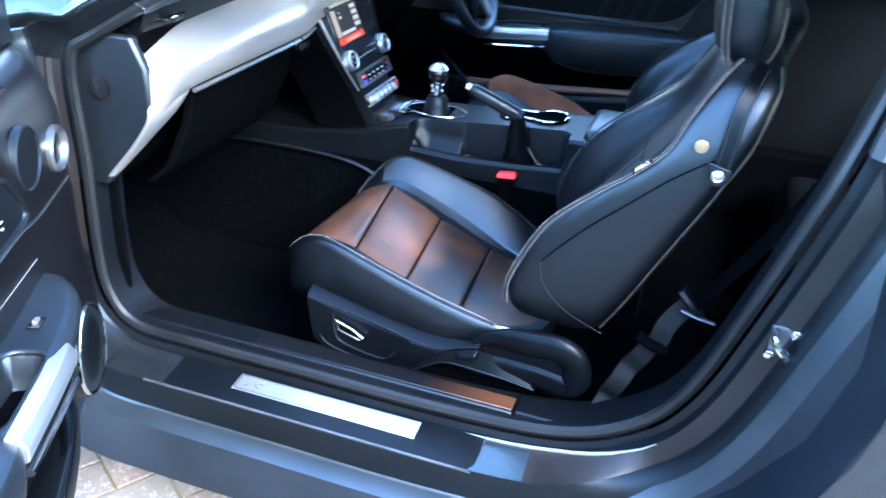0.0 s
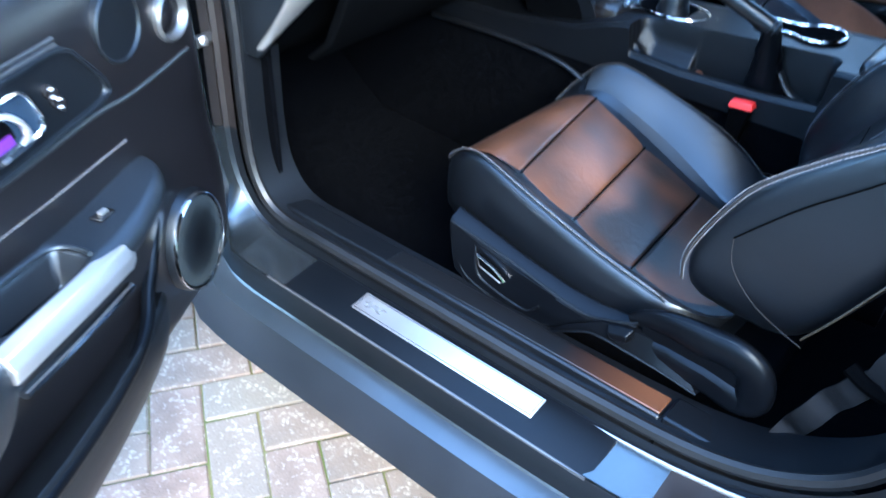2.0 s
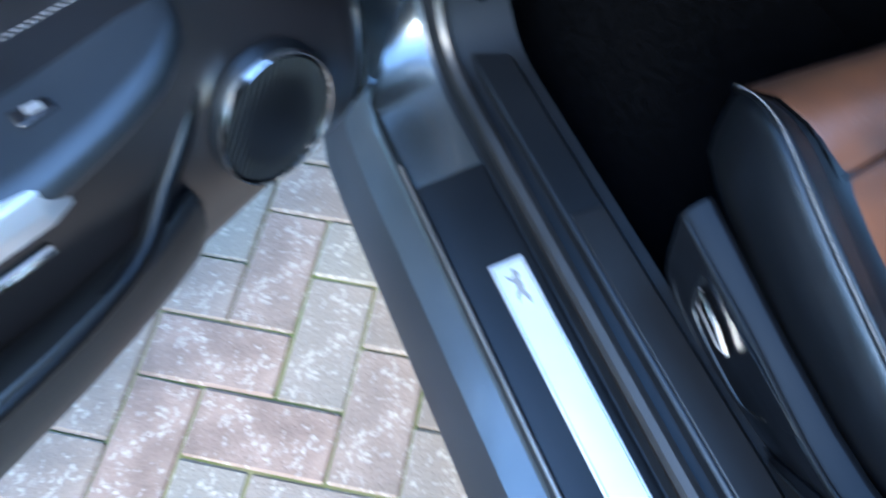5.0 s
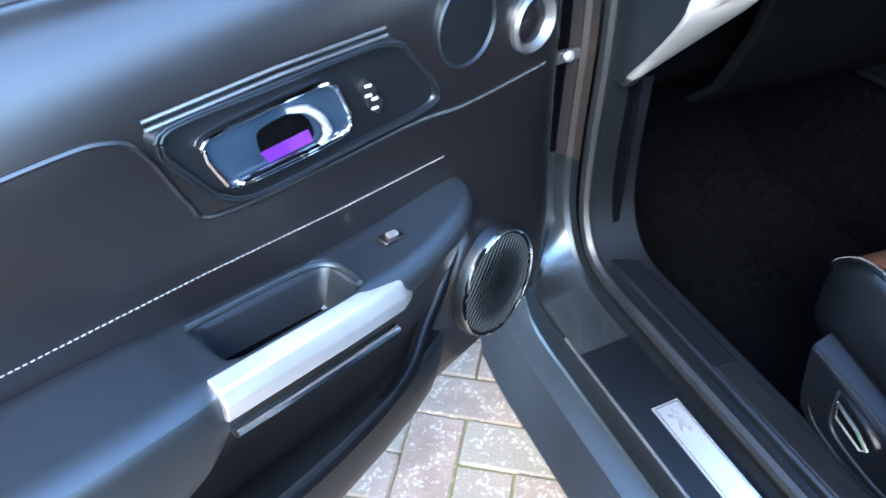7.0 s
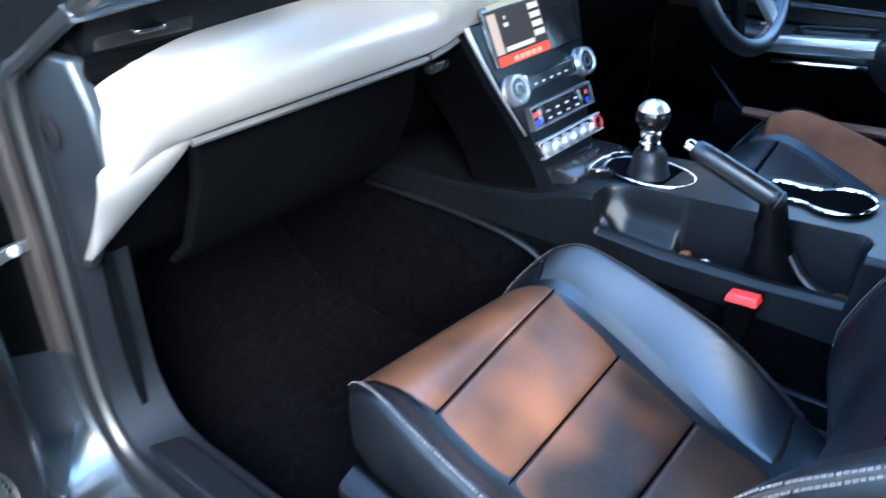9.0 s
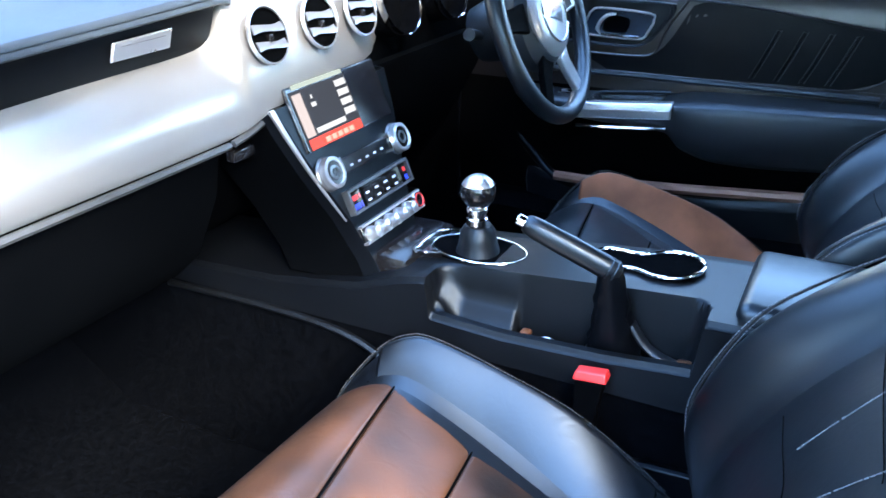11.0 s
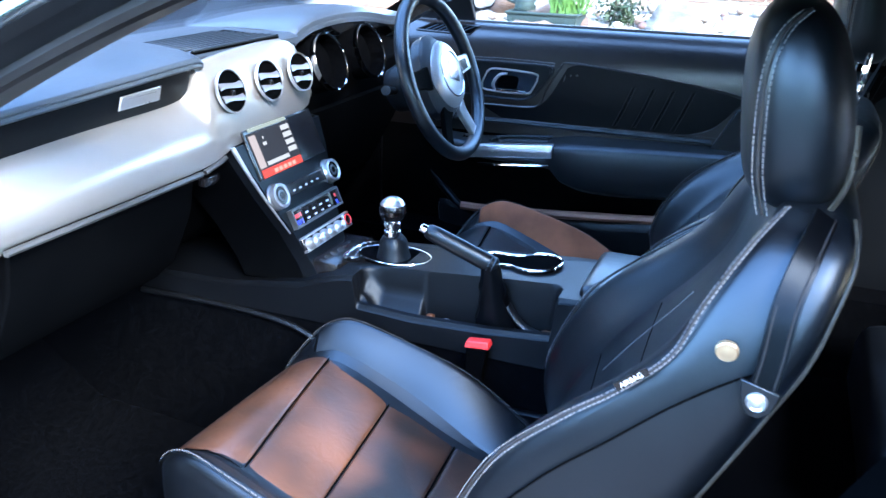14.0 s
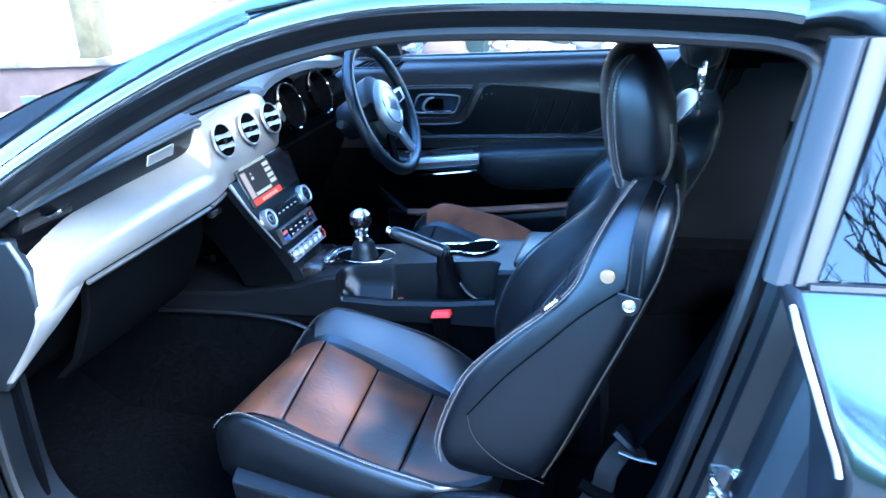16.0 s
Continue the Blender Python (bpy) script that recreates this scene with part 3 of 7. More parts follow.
side_prof = [(-0.385, 0.965), (-0.40, 0.90), (-0.43, 0.84), (-0.50, 0.70), (-0.60, 0.62), (-0.95, 0.60), (-0.95, 1.03), (-0.80, 1.065), (-0.6, 1.06), (-0.44, 1.03), (-0.42, 1.0)]
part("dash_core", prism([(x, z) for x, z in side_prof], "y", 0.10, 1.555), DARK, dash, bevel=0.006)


def band(secs, thick=0.012):
    return sheet(secs, thick, (-1, 0, 0))


def face(y, xt, zt, xb, zb, bulge=0.018):
    out = []
    for k in range(7):
        t = k / 6
        out.append((xt + (xb - xt - 0.4 * bulge) * t + 1.45 * bulge * math.sin(math.pi * t), y, zt + (zb - zt) * t))
    return out


secs = [face(1.052, -0.402, 0.958, -0.388, 0.940, 0.0), face(1.040, -0.399, 0.976, -0.380, 0.934, 0.002), face(1.022, -0.397, 1.002, -0.372, 0.930, 0.003), face(1.008, -0.396, 1.028, -0.366, 0.927, 0.003), face(0.988, -0.388, 1.058, -0.354, 0.920, 0.004), face(0.93, -0.378, 1.07, -0.338, 0.918, 0.006), face(0.82, -0.375, 1.072, -0.332, 0.912, 0.006),
        face(0.71, -0.373, 1.066, -0.330, 0.905, 0.006), face(0.66, -0.376, 1.060, -0.330, 0.893, 0.008), face(0.645, -0.379, 1.052, -0.332, 0.887, 0.010), face(0.636, -0.385, 1.030, -0.333, 0.884, 0.012), face(0.628, -0.391, 1.006, -0.335, 0.882, 0.015), face(0.61, -0.396, 0.997, -0.337, 0.878, 0.018), face(0.56, -0.398, 0.994, -0.342, 0.874, 0.02),
        face(0.40, -0.400, 0.992, -0.345, 0.872, 0.024), face(0.25, -0.400, 0.982, -0.347, 0.871, 0.026), face(0.17, -0.400, 0.978, -0.347, 0.870, 0.026), face(0.14, -0.401, 0.976, -0.348, 0.862, 0.024),
        face(0.115, -0.404, 0.972, -0.350, 0.850, 0.020), face(0.098, -0.410, 0.964, -0.356, 0.846, 0.012), face(0.090, -0.420, 0.955, -0.368, 0.845, 0.004)]
part("silver_band", band(secs), SILVER, dash, "satin silver dash band", subsurf=1)
leg = []
for y0, x0, z0, y1, x1, z1 in ((0.080, -0.366, 0.868, 0.230, -0.362, 0.886), (0.076, -0.362, 0.852, 0.205, -0.358, 0.866), (0.074, -0.364, 0.838, 0.180, -0.366, 0.838), (0.078, -0.40, 0.79, 0.145, -0.405, 0.79), (0.084, -0.44, 0.745, 0.120, -0.445, 0.742), (0.088, -0.485, 0.70, 0.098, -0.487, 0.698)):
    leg.append([(x0 - 0.004, y0, z0), (x0 + 0.004, (y0 * 2 + y1) / 3, z0 + (z1 - z0) / 3), (x1 + 0.003, (y0 + 2 * y1) / 3, z0 + (z1 - z0) * 2 / 3), (x1 - 0.006, y1, z1)])
part("silver_end", sheet(leg, 0.012, (-1, 0, 0)), SILVER, dash, "satin silver end piece", subsurf=1)
part("dash_end_cap", prism([(-0.40, 0.985), (-0.375, 0.93), (-0.372, 0.86), (-0.42, 0.775), (-0.49, 0.69), (-0.56, 0.69), (-0.62, 0.98)], "y", 0.088, 0.11), SOFT, dash, bevel=0.006)
part("end_vent_hole", lathe([(0.001, 0.0), (0.020, 0.0), (0.022, -0.003), (0.018, -0.004)], (-0.475, 0.086, 0.885), (0, 1, 0), 20), GLOSS, dash)

# padded top: raised passenger side, ribbed middle, hood over the dials
def pad(y, lift=0.0):
    return [(x, y, z + lift) for x, z in ((-0.372, 1.052), (-0.360, 1.056), (-0.362, 1.064), (-0.39, 1.076), (-0.5, 1.086), (-0.65, 1.08), (-0.80, 1.06), (-0.95, 1.03))]
rows = [pad(y, l) for y, l in ((0.085, -0.022), (0.12, -0.018), (0.3, -0.010), (0.5, -0.002), (0.62, 0.004), (0.645, 0.004), (0.652, -0.002))]
part("passenger_pad", sheet(rows, 0.008, (0, 0, -1)), DASHTOP, dash, "padded dash top, mirrored sky put into its blue", subsurf=1)
mid = [[(x, y, z) for x, z in ((-0.382, 1.064), (-0.40, 1.073), (-0.6, 1.072), (-0.8, 1.062), (-0.95, 1.03))] for y in (0.655, 0.8, 0.93, 1.0)]
part("centre_pad", sheet(mid, 0.012, (0, 0, -1)), DASHTOP, dash)
grille = part("speaker_grille", sheet([[(x, y + (0.02 if x < -0.5 else 0.0), z) for x, z in ((-0.388, 1.0715), (-0.535, 1.0735))] for y in (0.66, 0.93)], 0.004, (0, 0, -1)), DARK, dash, "dark ribbed grille in the dash top")
for k in range(10):
    x = -0.391 - k * 0.0152
    part("rib", rbox(x - 0.0034, x + 0.0034, 0.66 - 0.004 * k, 0.93 - 0.003 * k, 1.0718, 1.0765, 0.0012, 1), SOFT, grille)
hood = []
for y, l in ((0.985, 0.0), (1.0, 0.012), (1.06, 0.030), (1.175, 0.036), (1.3, 0.032), (1.40, 0.016), (1.46, 0.004), (1.555, 0.0)):
    hood.append([(x, y, z) for x, z in ((-0.40 + 0.01, 1.045 + l), (-0.385, 1.06 + l), (-0.40, 1.072 + l), (-0.5, 1.078 + l), (-0.65, 1.07 + l * 0.4), (-0.8, 1.06), (-0.95, 1.03))])
part("dial_hood", sheet(hood, 0.012, (0, 0, -1)), DASHTOP, dash, subsurf=1)
# recess of the passenger slot
part("slot_recess", prism([(-0.372, 1.050), (-0.378, 1.030), (-0.390, 1.0), (-0.402, 0.976), (-0.43, 0.976), (-0.43, 1.055), (-0.38, 1.055)], "y", 0.11, 0.63), SEATTRIM, dash, "dark recessed strip")
bd = part("badge", loft([[(-0.3795, 0.455, 1.008), (-0.3745, 0.458, 1.031), (-0.3745, 0.553, 1.034), (-0.3795, 0.550, 1.009)], [(-0.376, 0.457, 1.009), (-0.3715, 0.46, 1.030), (-0.3715, 0.551, 1.033), (-0.376, 0.548, 1.010)]]), ALLOY, dash, "brushed metal badge plate", bevel=0.001)
part("badge_line", loft([[(-0.3735, 0.470, 1.0240), (-0.3735, 0.540, 1.0250), (-0.3722, 0.540, 1.0262), (-0.3722, 0.470, 1.0252)], [(-0.3755, 0.470, 1.0240), (-0.3755, 0.540, 1.0250), (-0.3755, 0.540, 1.0262), (-0.3755, 0.470, 1.0252)]]), DULL, bd)
part("side_vent", prism([(-0.384, 1.020), (-0.394, 0.985), (-0.42, 0.985), (-0.42, 1.02)], "y", 0.12, 0.245), GLOSS, dash, "black side air vent", bevel=0.003)
part("vent_tab", rbox(-0.389, -0.376, 0.165, 0.20, 0.998, 1.004, 0.002), CHROME, dash)
for y in (0.693, 0.815, 0.928):
    c = Vector((-0.3385, y, 1.004))
    ax = Vector((0.96, 0, 0.28)).normalized()
    v = part("round_vent", lathe([(0.0368, -0.006), (0.0392, -0.004), (0.0396, 0.001), (0.0388, 0.0028), (0.0376, 0.0022), (0.0364, -0.004)], c, ax, 36, ring=True), ALLOY, dash, "round silver-rimmed air vent")
    part("vent_well", lathe([(0.0366, -0.004), (0.0366, 0.0015), (0.0350, 0.0015), (0.0340, -0.001), (0.001, -0.002)], c, ax, 28), DARK, v)
    s, u = frame_of(ax)
    for base in (-0.0135, 0.0095):
        bars = []
        for k in range(7):
            e = -1 + k / 3
            h = 0.0045 + 0.0022 * e * e
            half = 0.0345 * math.cos(math.asin(abs(base) / 0.0345 + 0.1))
            o = c + s * half * e + u * (base + 0.002 * math.sin(2.2 * e))
            bars.append([o + u * h - ax * 0.0005, o + u * h + ax * 0.0008, o + ax * 0.0035, o - u * h + ax * 0.0040, o - u * h + ax * 0.0025])
        part("vent_blade", loft(bars), SATIN, v)
    part("vent_tab", loft([[c + s * a + u * b + ax * h for a, b in ((-0.0400, -0.010), (-0.0452, -0.004), (-0.0465, 0.012), (-0.0420, 0.024), (-0.0330, 0.026))] for h in (-0.004, 0.0012)]), ALLOY, v, "small silver tab beside the vent", bevel=0.001)
    part("vent_knob", rbox(c.x - 0.002, c.x + 0.006, y - 0.004, y + 0.004, c.z - 0.009, c.z + 0.002, 0.002), GLOSS, v)
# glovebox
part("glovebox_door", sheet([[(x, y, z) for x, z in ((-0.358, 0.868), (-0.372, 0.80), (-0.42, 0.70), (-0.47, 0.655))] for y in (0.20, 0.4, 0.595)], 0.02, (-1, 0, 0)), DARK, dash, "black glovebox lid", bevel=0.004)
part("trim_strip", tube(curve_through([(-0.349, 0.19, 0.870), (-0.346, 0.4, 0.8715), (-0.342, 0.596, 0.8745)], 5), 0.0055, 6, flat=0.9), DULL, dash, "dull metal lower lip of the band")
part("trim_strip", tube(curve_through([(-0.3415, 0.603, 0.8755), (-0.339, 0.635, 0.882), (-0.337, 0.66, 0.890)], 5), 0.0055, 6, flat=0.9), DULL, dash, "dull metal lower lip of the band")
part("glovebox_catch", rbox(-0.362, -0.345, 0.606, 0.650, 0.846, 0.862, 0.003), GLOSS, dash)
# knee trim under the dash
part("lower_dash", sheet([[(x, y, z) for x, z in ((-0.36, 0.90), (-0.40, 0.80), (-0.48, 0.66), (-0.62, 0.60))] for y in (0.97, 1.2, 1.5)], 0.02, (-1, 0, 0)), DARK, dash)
# ---- centre stack ----
def stack_x(z):
    return -0.345 + (0.93 - z) * 0.42


stack = thing("centre_stack", (-0.3, YC, 0.66), "black centre stack with a colour screen, chrome knobs and button rows", "control panel", kind="structure")
def stack_face(y0, y1, z0, z1, h, out=0.0, mat=None):
    """A block lying on the slanted face of the stack."""
    q = [(y0, z0), (y1, z0), (y1, z1), (y0, z1)]
    return loft([[(stack_x(z) + out, y, z) for y, z in q], [(stack_x(z) + out + h, y, z + h * 0.4) for y, z in q]])


out_l = [(0.668, 0.905), (0.680, 0.86), (0.700, 0.80), (0.730, 0.73), (0.748, 0.66), (0.748, 0.62)]
rings = []
for y, z in out_l:
    y2 = 2 * YC - y + 0.012
    x = stack_x(z)
    rings.append([(x - 0.16, y - 0.01, z), (x - 0.02, y, z), (x + 0.006, y + 0.010, z), (x + 0.006, y2 - 0.010, z), (x - 0.02, y2, z), (x - 0.16, y2 + 0.01, z)])
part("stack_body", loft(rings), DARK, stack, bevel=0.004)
part("stack_frame", loft([[(x + 0.001, y, z) for x, y, z in r[1:5]] + [(r[2][0] - 0.01, r[3][1] - 0.01, r[0][2]), (r[2][0] - 0.01, r[2][1] + 0.01, r[0][2])] for r in rings]), SEATTRIM, stack, "black stack frame")
part("stack_edge", tube(curve_through([(stack_x(z) + 0.004, y + 0.004, z) for y, z in out_l[:4]], 4), [0.0050 - 0.0003 * k for k in range(13)], 8), SATIN, stack, "silver edge running down from the dash band")
part("fascia", stack_face(0.705, 0.945, 0.835, 0.925, 0.006, 0.004), GLOSS, stack, bevel=0.003)
scr = part("screen", stack_face(0.7120, 0.8532, 0.838, 0.920, 0.0015, 0.0105), glow("screen_dark", (0.02, 0.02, 0.024), 0.08), stack, "lit colour display")
part("screen_red_bar", stack_face(0.7151, 0.8501, 0.840, 0.854, 0.001, 0.0125), glow("screen_red", (0.75, 0.06, 0.04), 0.065), scr)
part("screen_side_bar", stack_face(0.7151, 0.7354, 0.857, 0.916, 0.001, 0.0125), glow("screen_grey", (0.75, 0.62, 0.58), 0.034), scr)
sw = glow("screen_white", (0.8, 0.8, 0.8), 0.036)
for k in range(4):
    part("screen_key", stack_face(0.8212, 0.8485, 0.866 + k * 0.0135, 0.875 + k * 0.0135, 0.001, 0.0125), sw, scr)
part("screen_row", stack_face(0.7416, 0.8157, 0.858, 0.865, 0.001, 0.0125), sw, scr)
part("screen_text", join(stack_face(0.7510, 0.7619, 0.893, 0.899, 0.001, 0.0125), stack_face(0.7557, 0.7588, 0.904, 0.909, 0.001, 0.0125)), sw, scr)
part("screen_redkeys", join(*[stack_face(0.751 + 0.0156 * k, 0.762 + 0.0156 * k, 0.843, 0.850, 0.001, 0.0145) for k in range(5)]), glow("screen_pale", (0.8, 0.45, 0.35), 0.045), scr)
# Reflecting band above the display, painted as a faint glow.
part("screen_top_bar", stack_face(0.722, 0.850, 0.9215, 0.928, 0.001, 0.0110), glow("screen_pale_reflection", (0.62, 0.70, 0.60), 0.03), scr, "glowing strip standing in for a pale reflection over the display")
SAX = Vector((0.92, 0, 0.39)).normalized()
for y in (0.732, 0.929):
    c = Vector((stack_x(0.80) + 0.006, y, 0.80))
    k = part("knob", lathe([(0.0245, 0.0), (0.0245, 0.006), (0.0230, 0.010), (0.0222, 0.0145), (0.001, 0.0148)], c, SAX, 28), SATIN, stack, "rotary knob with chrome rings")
    part("knob_rim", lathe([(0.0243, 0.008), (0.0238, 0.0165), (0.0190, 0.0178), (0.0178, 0.0150)], c, SAX, 28, ring=True), ALLOY, k, "brushed silver rim")
    part("knob_face", lathe([(0.0178, 0.0140), (0.0178, 0.0152), (0.0120, 0.0150), (0.001, 0.0150)], c, SAX, 24), GLOSS, k)
    part("knob_ring", lathe([(0.0110, 0.0145), (0.0110, 0.0162), (0.0072, 0.0166), (0.0066, 0.0145)], c, SAX, 20, ring=True), DULL, k)
    part("knob_base", lathe([(0.0265, 0.0), (0.0265, 0.002), (0.0248, 0.004), (0.0245, 0.0)], c, SAX, 28, ring=True), DULL, k)
row1 = part("audio_row", stack_face(0.762, 0.900, 0.789, 0.812, 0.008, 0.006), GLOSS, stack, "gloss black audio buttons", bevel=0.003)
for k in range(5):
    part("audio_mark", stack_face(0.780 + k * 0.022, 0.788 + k * 0.022, 0.799, 0.802, 0.001, 0.0145), GREYLABEL, row1)
part("audio_bracket", join(stack_face(0.757, 0.762, 0.786, 0.815, 0.010, 0.006), stack_face(0.900, 0.905, 0.786, 0.815, 0.010, 0.006)), CHROME, row1)
clim = part("climate_row", stack_face(0.748, 0.918, 0.738, 0.764, 0.008, 0.006), GLOSS, stack, "climate control buttons", bevel=0.003)
for y0, y1 in ((0.770, 0.779), (0.889, 0.898)):
    part("climate_bracket", stack_face(y0, y1, 0.735, 0.767, 0.012, 0.006), CHROME, clim)
for y0 in (0.754, 0.899):
    part("cold_mark", stack_face(y0, y0 + 0.014, 0.741, 0.749, 0.001, 0.0145), BLUE, clim)
    part("warm_mark", stack_face(y0, y0 + 0.014, 0.754, 0.761, 0.001, 0.0145), RED, clim)
part("climate_edge", join(stack_face(0.746, 0.920, 0.7650, 0.7690, 0.012, 0.006), stack_face(0.746, 0.920, 0.7330, 0.7370, 0.012, 0.006), stack_face(0.744, 0.748, 0.733, 0.769, 0.012, 0.006), stack_face(0.918, 0.922, 0.733, 0.769, 0.012, 0.006)), DULL, clim, "dull metal frame of the climate buttons")
for k in range(8):
    part("climate_key", stack_face(0.782 + (k % 4) * 0.027, 0.803 + (k % 4) * 0.027, 0.741 + (k // 4) * 0.011, 0.750 + (k // 4) * 0.011, 0.002, 0.0145), GLOSS, clim)
    part("climate_mark", stack_face(0.788 + (k % 4) * 0.027, 0.797 + (k % 4) * 0.027, 0.744 + (k // 4) * 0.011, 0.747 + (k // 4) * 0.011, 0.001, 0.0168), GREYLABEL, clim)
tog = part("toggle_row", stack_face(0.752, 0.918, 0.690, 0.712, 0.004, 0.006), GLOSS, stack, "row of chrome toggle switches", bevel=0.002)
for k in range(5):
    y = 0.768 + k * 0.028
    c = Vector((stack_x(0.70) + 0.010, y, 0.70))
    part("toggle", lathe([(0.0125, 0.0), (0.0120, 0.006), (0.0095, 0.012), (0.0095, 0.020), (0.001, 0.022)], c, SAX, 12), ALLOY, tog)
part("toggle_bezel", join(stack_face(0.750, 0.930, 0.7115, 0.7150, 0.008, 0.006), stack_face(0.750, 0.930, 0.6865, 0.6900, 0.008, 0.006)), ALLOY, tog, "silver strip")
part("start_button", lathe([(0.014, 0.0), (0.013, 0.008), (0.001, 0.009)], (stack_x(0.70) + 0.010, 0.915, 0.703), SAX, 20), CHROME, stack, "round start button")
part("start_ring", lathe([(0.0116, 0.0080), (0.0114, 0.0092), (0.0104, 0.0094), (0.0104, 0.0080)], (stack_x(0.70) + 0.010, 0.915, 0.703), SAX, 20, ring=True), RED, stack, "red ring of the start button")
part("socket", lathe([(0.010, 0.0), (0.012, 0.003), (0.008, 0.005), (0.001, 0.001)], (stack_x(0.66) + 0.006, 0.905, 0.66), SAX, 16), CHROME, stack)
part("stack_label", stack_face(0.790, 0.822, 0.661, 0.667, 0.001, 0.0065), WHITE, stack)

# ---- centre console ----
con = thing("centre_console", (0.1, YC, 0.25), "long black centre console between the seats", "console", kind="structure")
def between(x, table):
    if x <= table[0][0]:
        return table[0][1]
    for (a, za), (b, zb) in zip(table, table[1:]):
        if x <= b:
            return za + (zb - za) * (x - a) / (b - a)
    return table[-1][1]


def ease(t):
    t = max(0.0, min(1.0, t))
    return t * t * (3 - 2 * t)


TOPZ = ((-1.02, 0.600), (-0.66, 0.600), (-0.40, 0.612), (-0.24, 0.635), (-0.165, 0.662), (-0.13, 0.670), (0.0, 0.680), (0.15, 0.692), (0.26, 0.700), (0.36, 0.704))
LIPZ = ((-0.16, 0.626), (-0.11, 0.614), (0.0, 0.609), (0.15, 0.615), (0.27, 0.626), (0.36, 0.632))


def tray_depth(x, y):
    """How far a place lies inside the rounded outline of the tray."""
    cx, cy, hx, hy, r = 0.077, 0.70, 0.196, 0.080, 0.026
    qx, qy = abs(x - cx) - hx + r, abs(y - cy) - hy + r
    return r - math.hypot(max(qx, 0), max(qy, 0)) - min(max(qx, qy), 0)


def console_z(x, y):
    """Top of the console, with the long tray recess beside the hand brake."""
    top = between(x, TOPZ)
    d = tray_depth(x, y)
    m = ease((d + 0.001) / 0.008)
    shelf = 0.597 + 0.034 * ease((y - 0.748) / 0.032) + 0.030 * ease((-0.075 - x) / 0.04)
    floor = 0.586 + 0.03 * ease((x - 0.22) / 0.05)
    k = ease((x - 0.004) / 0.010)
    low = shelf * (1 - k) + floor * k
    lip = 1 - ease((y - 0.7385) / 0.006)
    low = low * (1 - lip) + between(x, LIPZ) * lip
    z = top * (1 - m) + low * m
    z -= 0.010 * ease((0.7275 - y) / 0.0055) + 0.014 * ease((y - 0.922) / 0.018)
    return z


xs = [-1.02, -0.66, -0.40, -0.30, -0.24, -0.20, -0.165] + [-0.148 + 0.0035 * k for k in range(131)] + [0.33, 0.36]
ys = [0.7215, 0.7225, 0.7245, 0.727, 0.731, 0.735, 0.7385, 0.741, 0.7435, 0.747, 0.750, 0.755, 0.760, 0.764, 0.767, 0.770, 0.773, 0.776, 0.779, 0.782, 0.786, 0.792, 0.80, 0.82, 0.86, 0.90, 0.922, 0.930, 0.936, 0.940]
grid = []
for x in xs:
    grid.append([(x, 0.7205, 0.560)] + [(x, y, console_z(x, y)) for y in ys] + [(x, 0.941, 0.22)])
def picked(grid, keep):
    bm = bmesh.new()
    vs = [[bm.verts.new(p) for p in row] for row in grid]
    for i in range(len(grid) - 1):
        for j in range(len(grid[0]) - 1):
            c = sum((Vector(p) for p in (grid[i][j], grid[i + 1][j], grid[i + 1][j + 1], grid[i][j + 1])), Vector()) / 4
            if keep(c):
                bm.faces.new((vs[i][j], vs[i + 1][j], vs[i + 1][j + 1], vs[i][j + 1]))
    bmesh.ops.delete(bm, geom=[v for v in bm.verts if not v.link_faces], context="VERTS")
    return bm


def in_tray(c):
    return c.y > 0.7435 and tray_depth(c.x, c.y) > 0.0105 and c.x > 0.012


shell = part("console_body", picked(grid, lambda c: not in_tray(c)), CONSOLE, con, "black console shell with a recessed tray", sharp=60)
# Deep tray faces are coloured black in place of their shade.
part("tray_lining", picked(grid, in_tray), CARPET, con, "deep part of the tray, its shade put into black", sharp=60)
part("console_carpet", prism([(-1.02, 0.22), (-1.02, 0.57), (0.5, 0.60), (0.5, 0.22)], "y", 0.728, 0.735), CARPET, con)
part("console_rear", rbox(0.362, 0.50, 0.7235, 0.94, 0.22, 0.69), CONSOLE, con)
part("tray_mat", rbox(0.02, 0.25, 0.746, 0.770, 0.588, 0.5905), CARPET, con, "black tray mat")
part("console_kick_line", tube(curve_through([(-0.62, 0.712, 0.555), (-0.42, 0.715, 0.557), (-0.27, 0.718, 0.545), (-0.19, 0.72, 0.51), (-0.16, 0.722, 0.45)], 5), 0.006, 6), PLASTIC, con)
part("armrest_lid", rbox(0.305, 0.47, 0.74, 0.935, 0.68, 0.722, 0.016, 3), LEATHER, con, "black leather armrest lid")
part("stack_foot", rbox(-0.27, -0.17, 0.76, 0.93, 0.60, 0.672, 0.012), GLOSS, con)
part("tray_catch", rbox(0.018, 0.034, 0.747, 0.768, 0.588, 0.604, 0.005), WARMGLINT, con, "tray catch, orange glint put into copper brown")
part("tray_clip", tube(curve_through([(0.045, 0.748, 0.592), (0.055, 0.750, 0.602), (0.068, 0.750, 0.603), (0.080, 0.752, 0.594)], 4), 0.0026, 8), ALLOY, con, "bright metal clip in the tray")
# Piece added only to carry an orange glint.
part("rear_clip", rbox(0.240, 0.262, 0.748, 0.768, 0.602, 0.615, 0.006), WARMGLINT, con, "added piece for an orange glint at the tray's rear")

# gear lever
def oval(cx, cy, z, a, b, n=32):
    return [(cx + a * math.cos(2 * math.pi * k / n), cy + b * math.sin(2 * math.pi * k / n), z) for k in range(n)]


gear = thing("gear_lever", (-0.085, 0.825, 0.68), "gear lever with chrome and black ball knob", "gear lever")
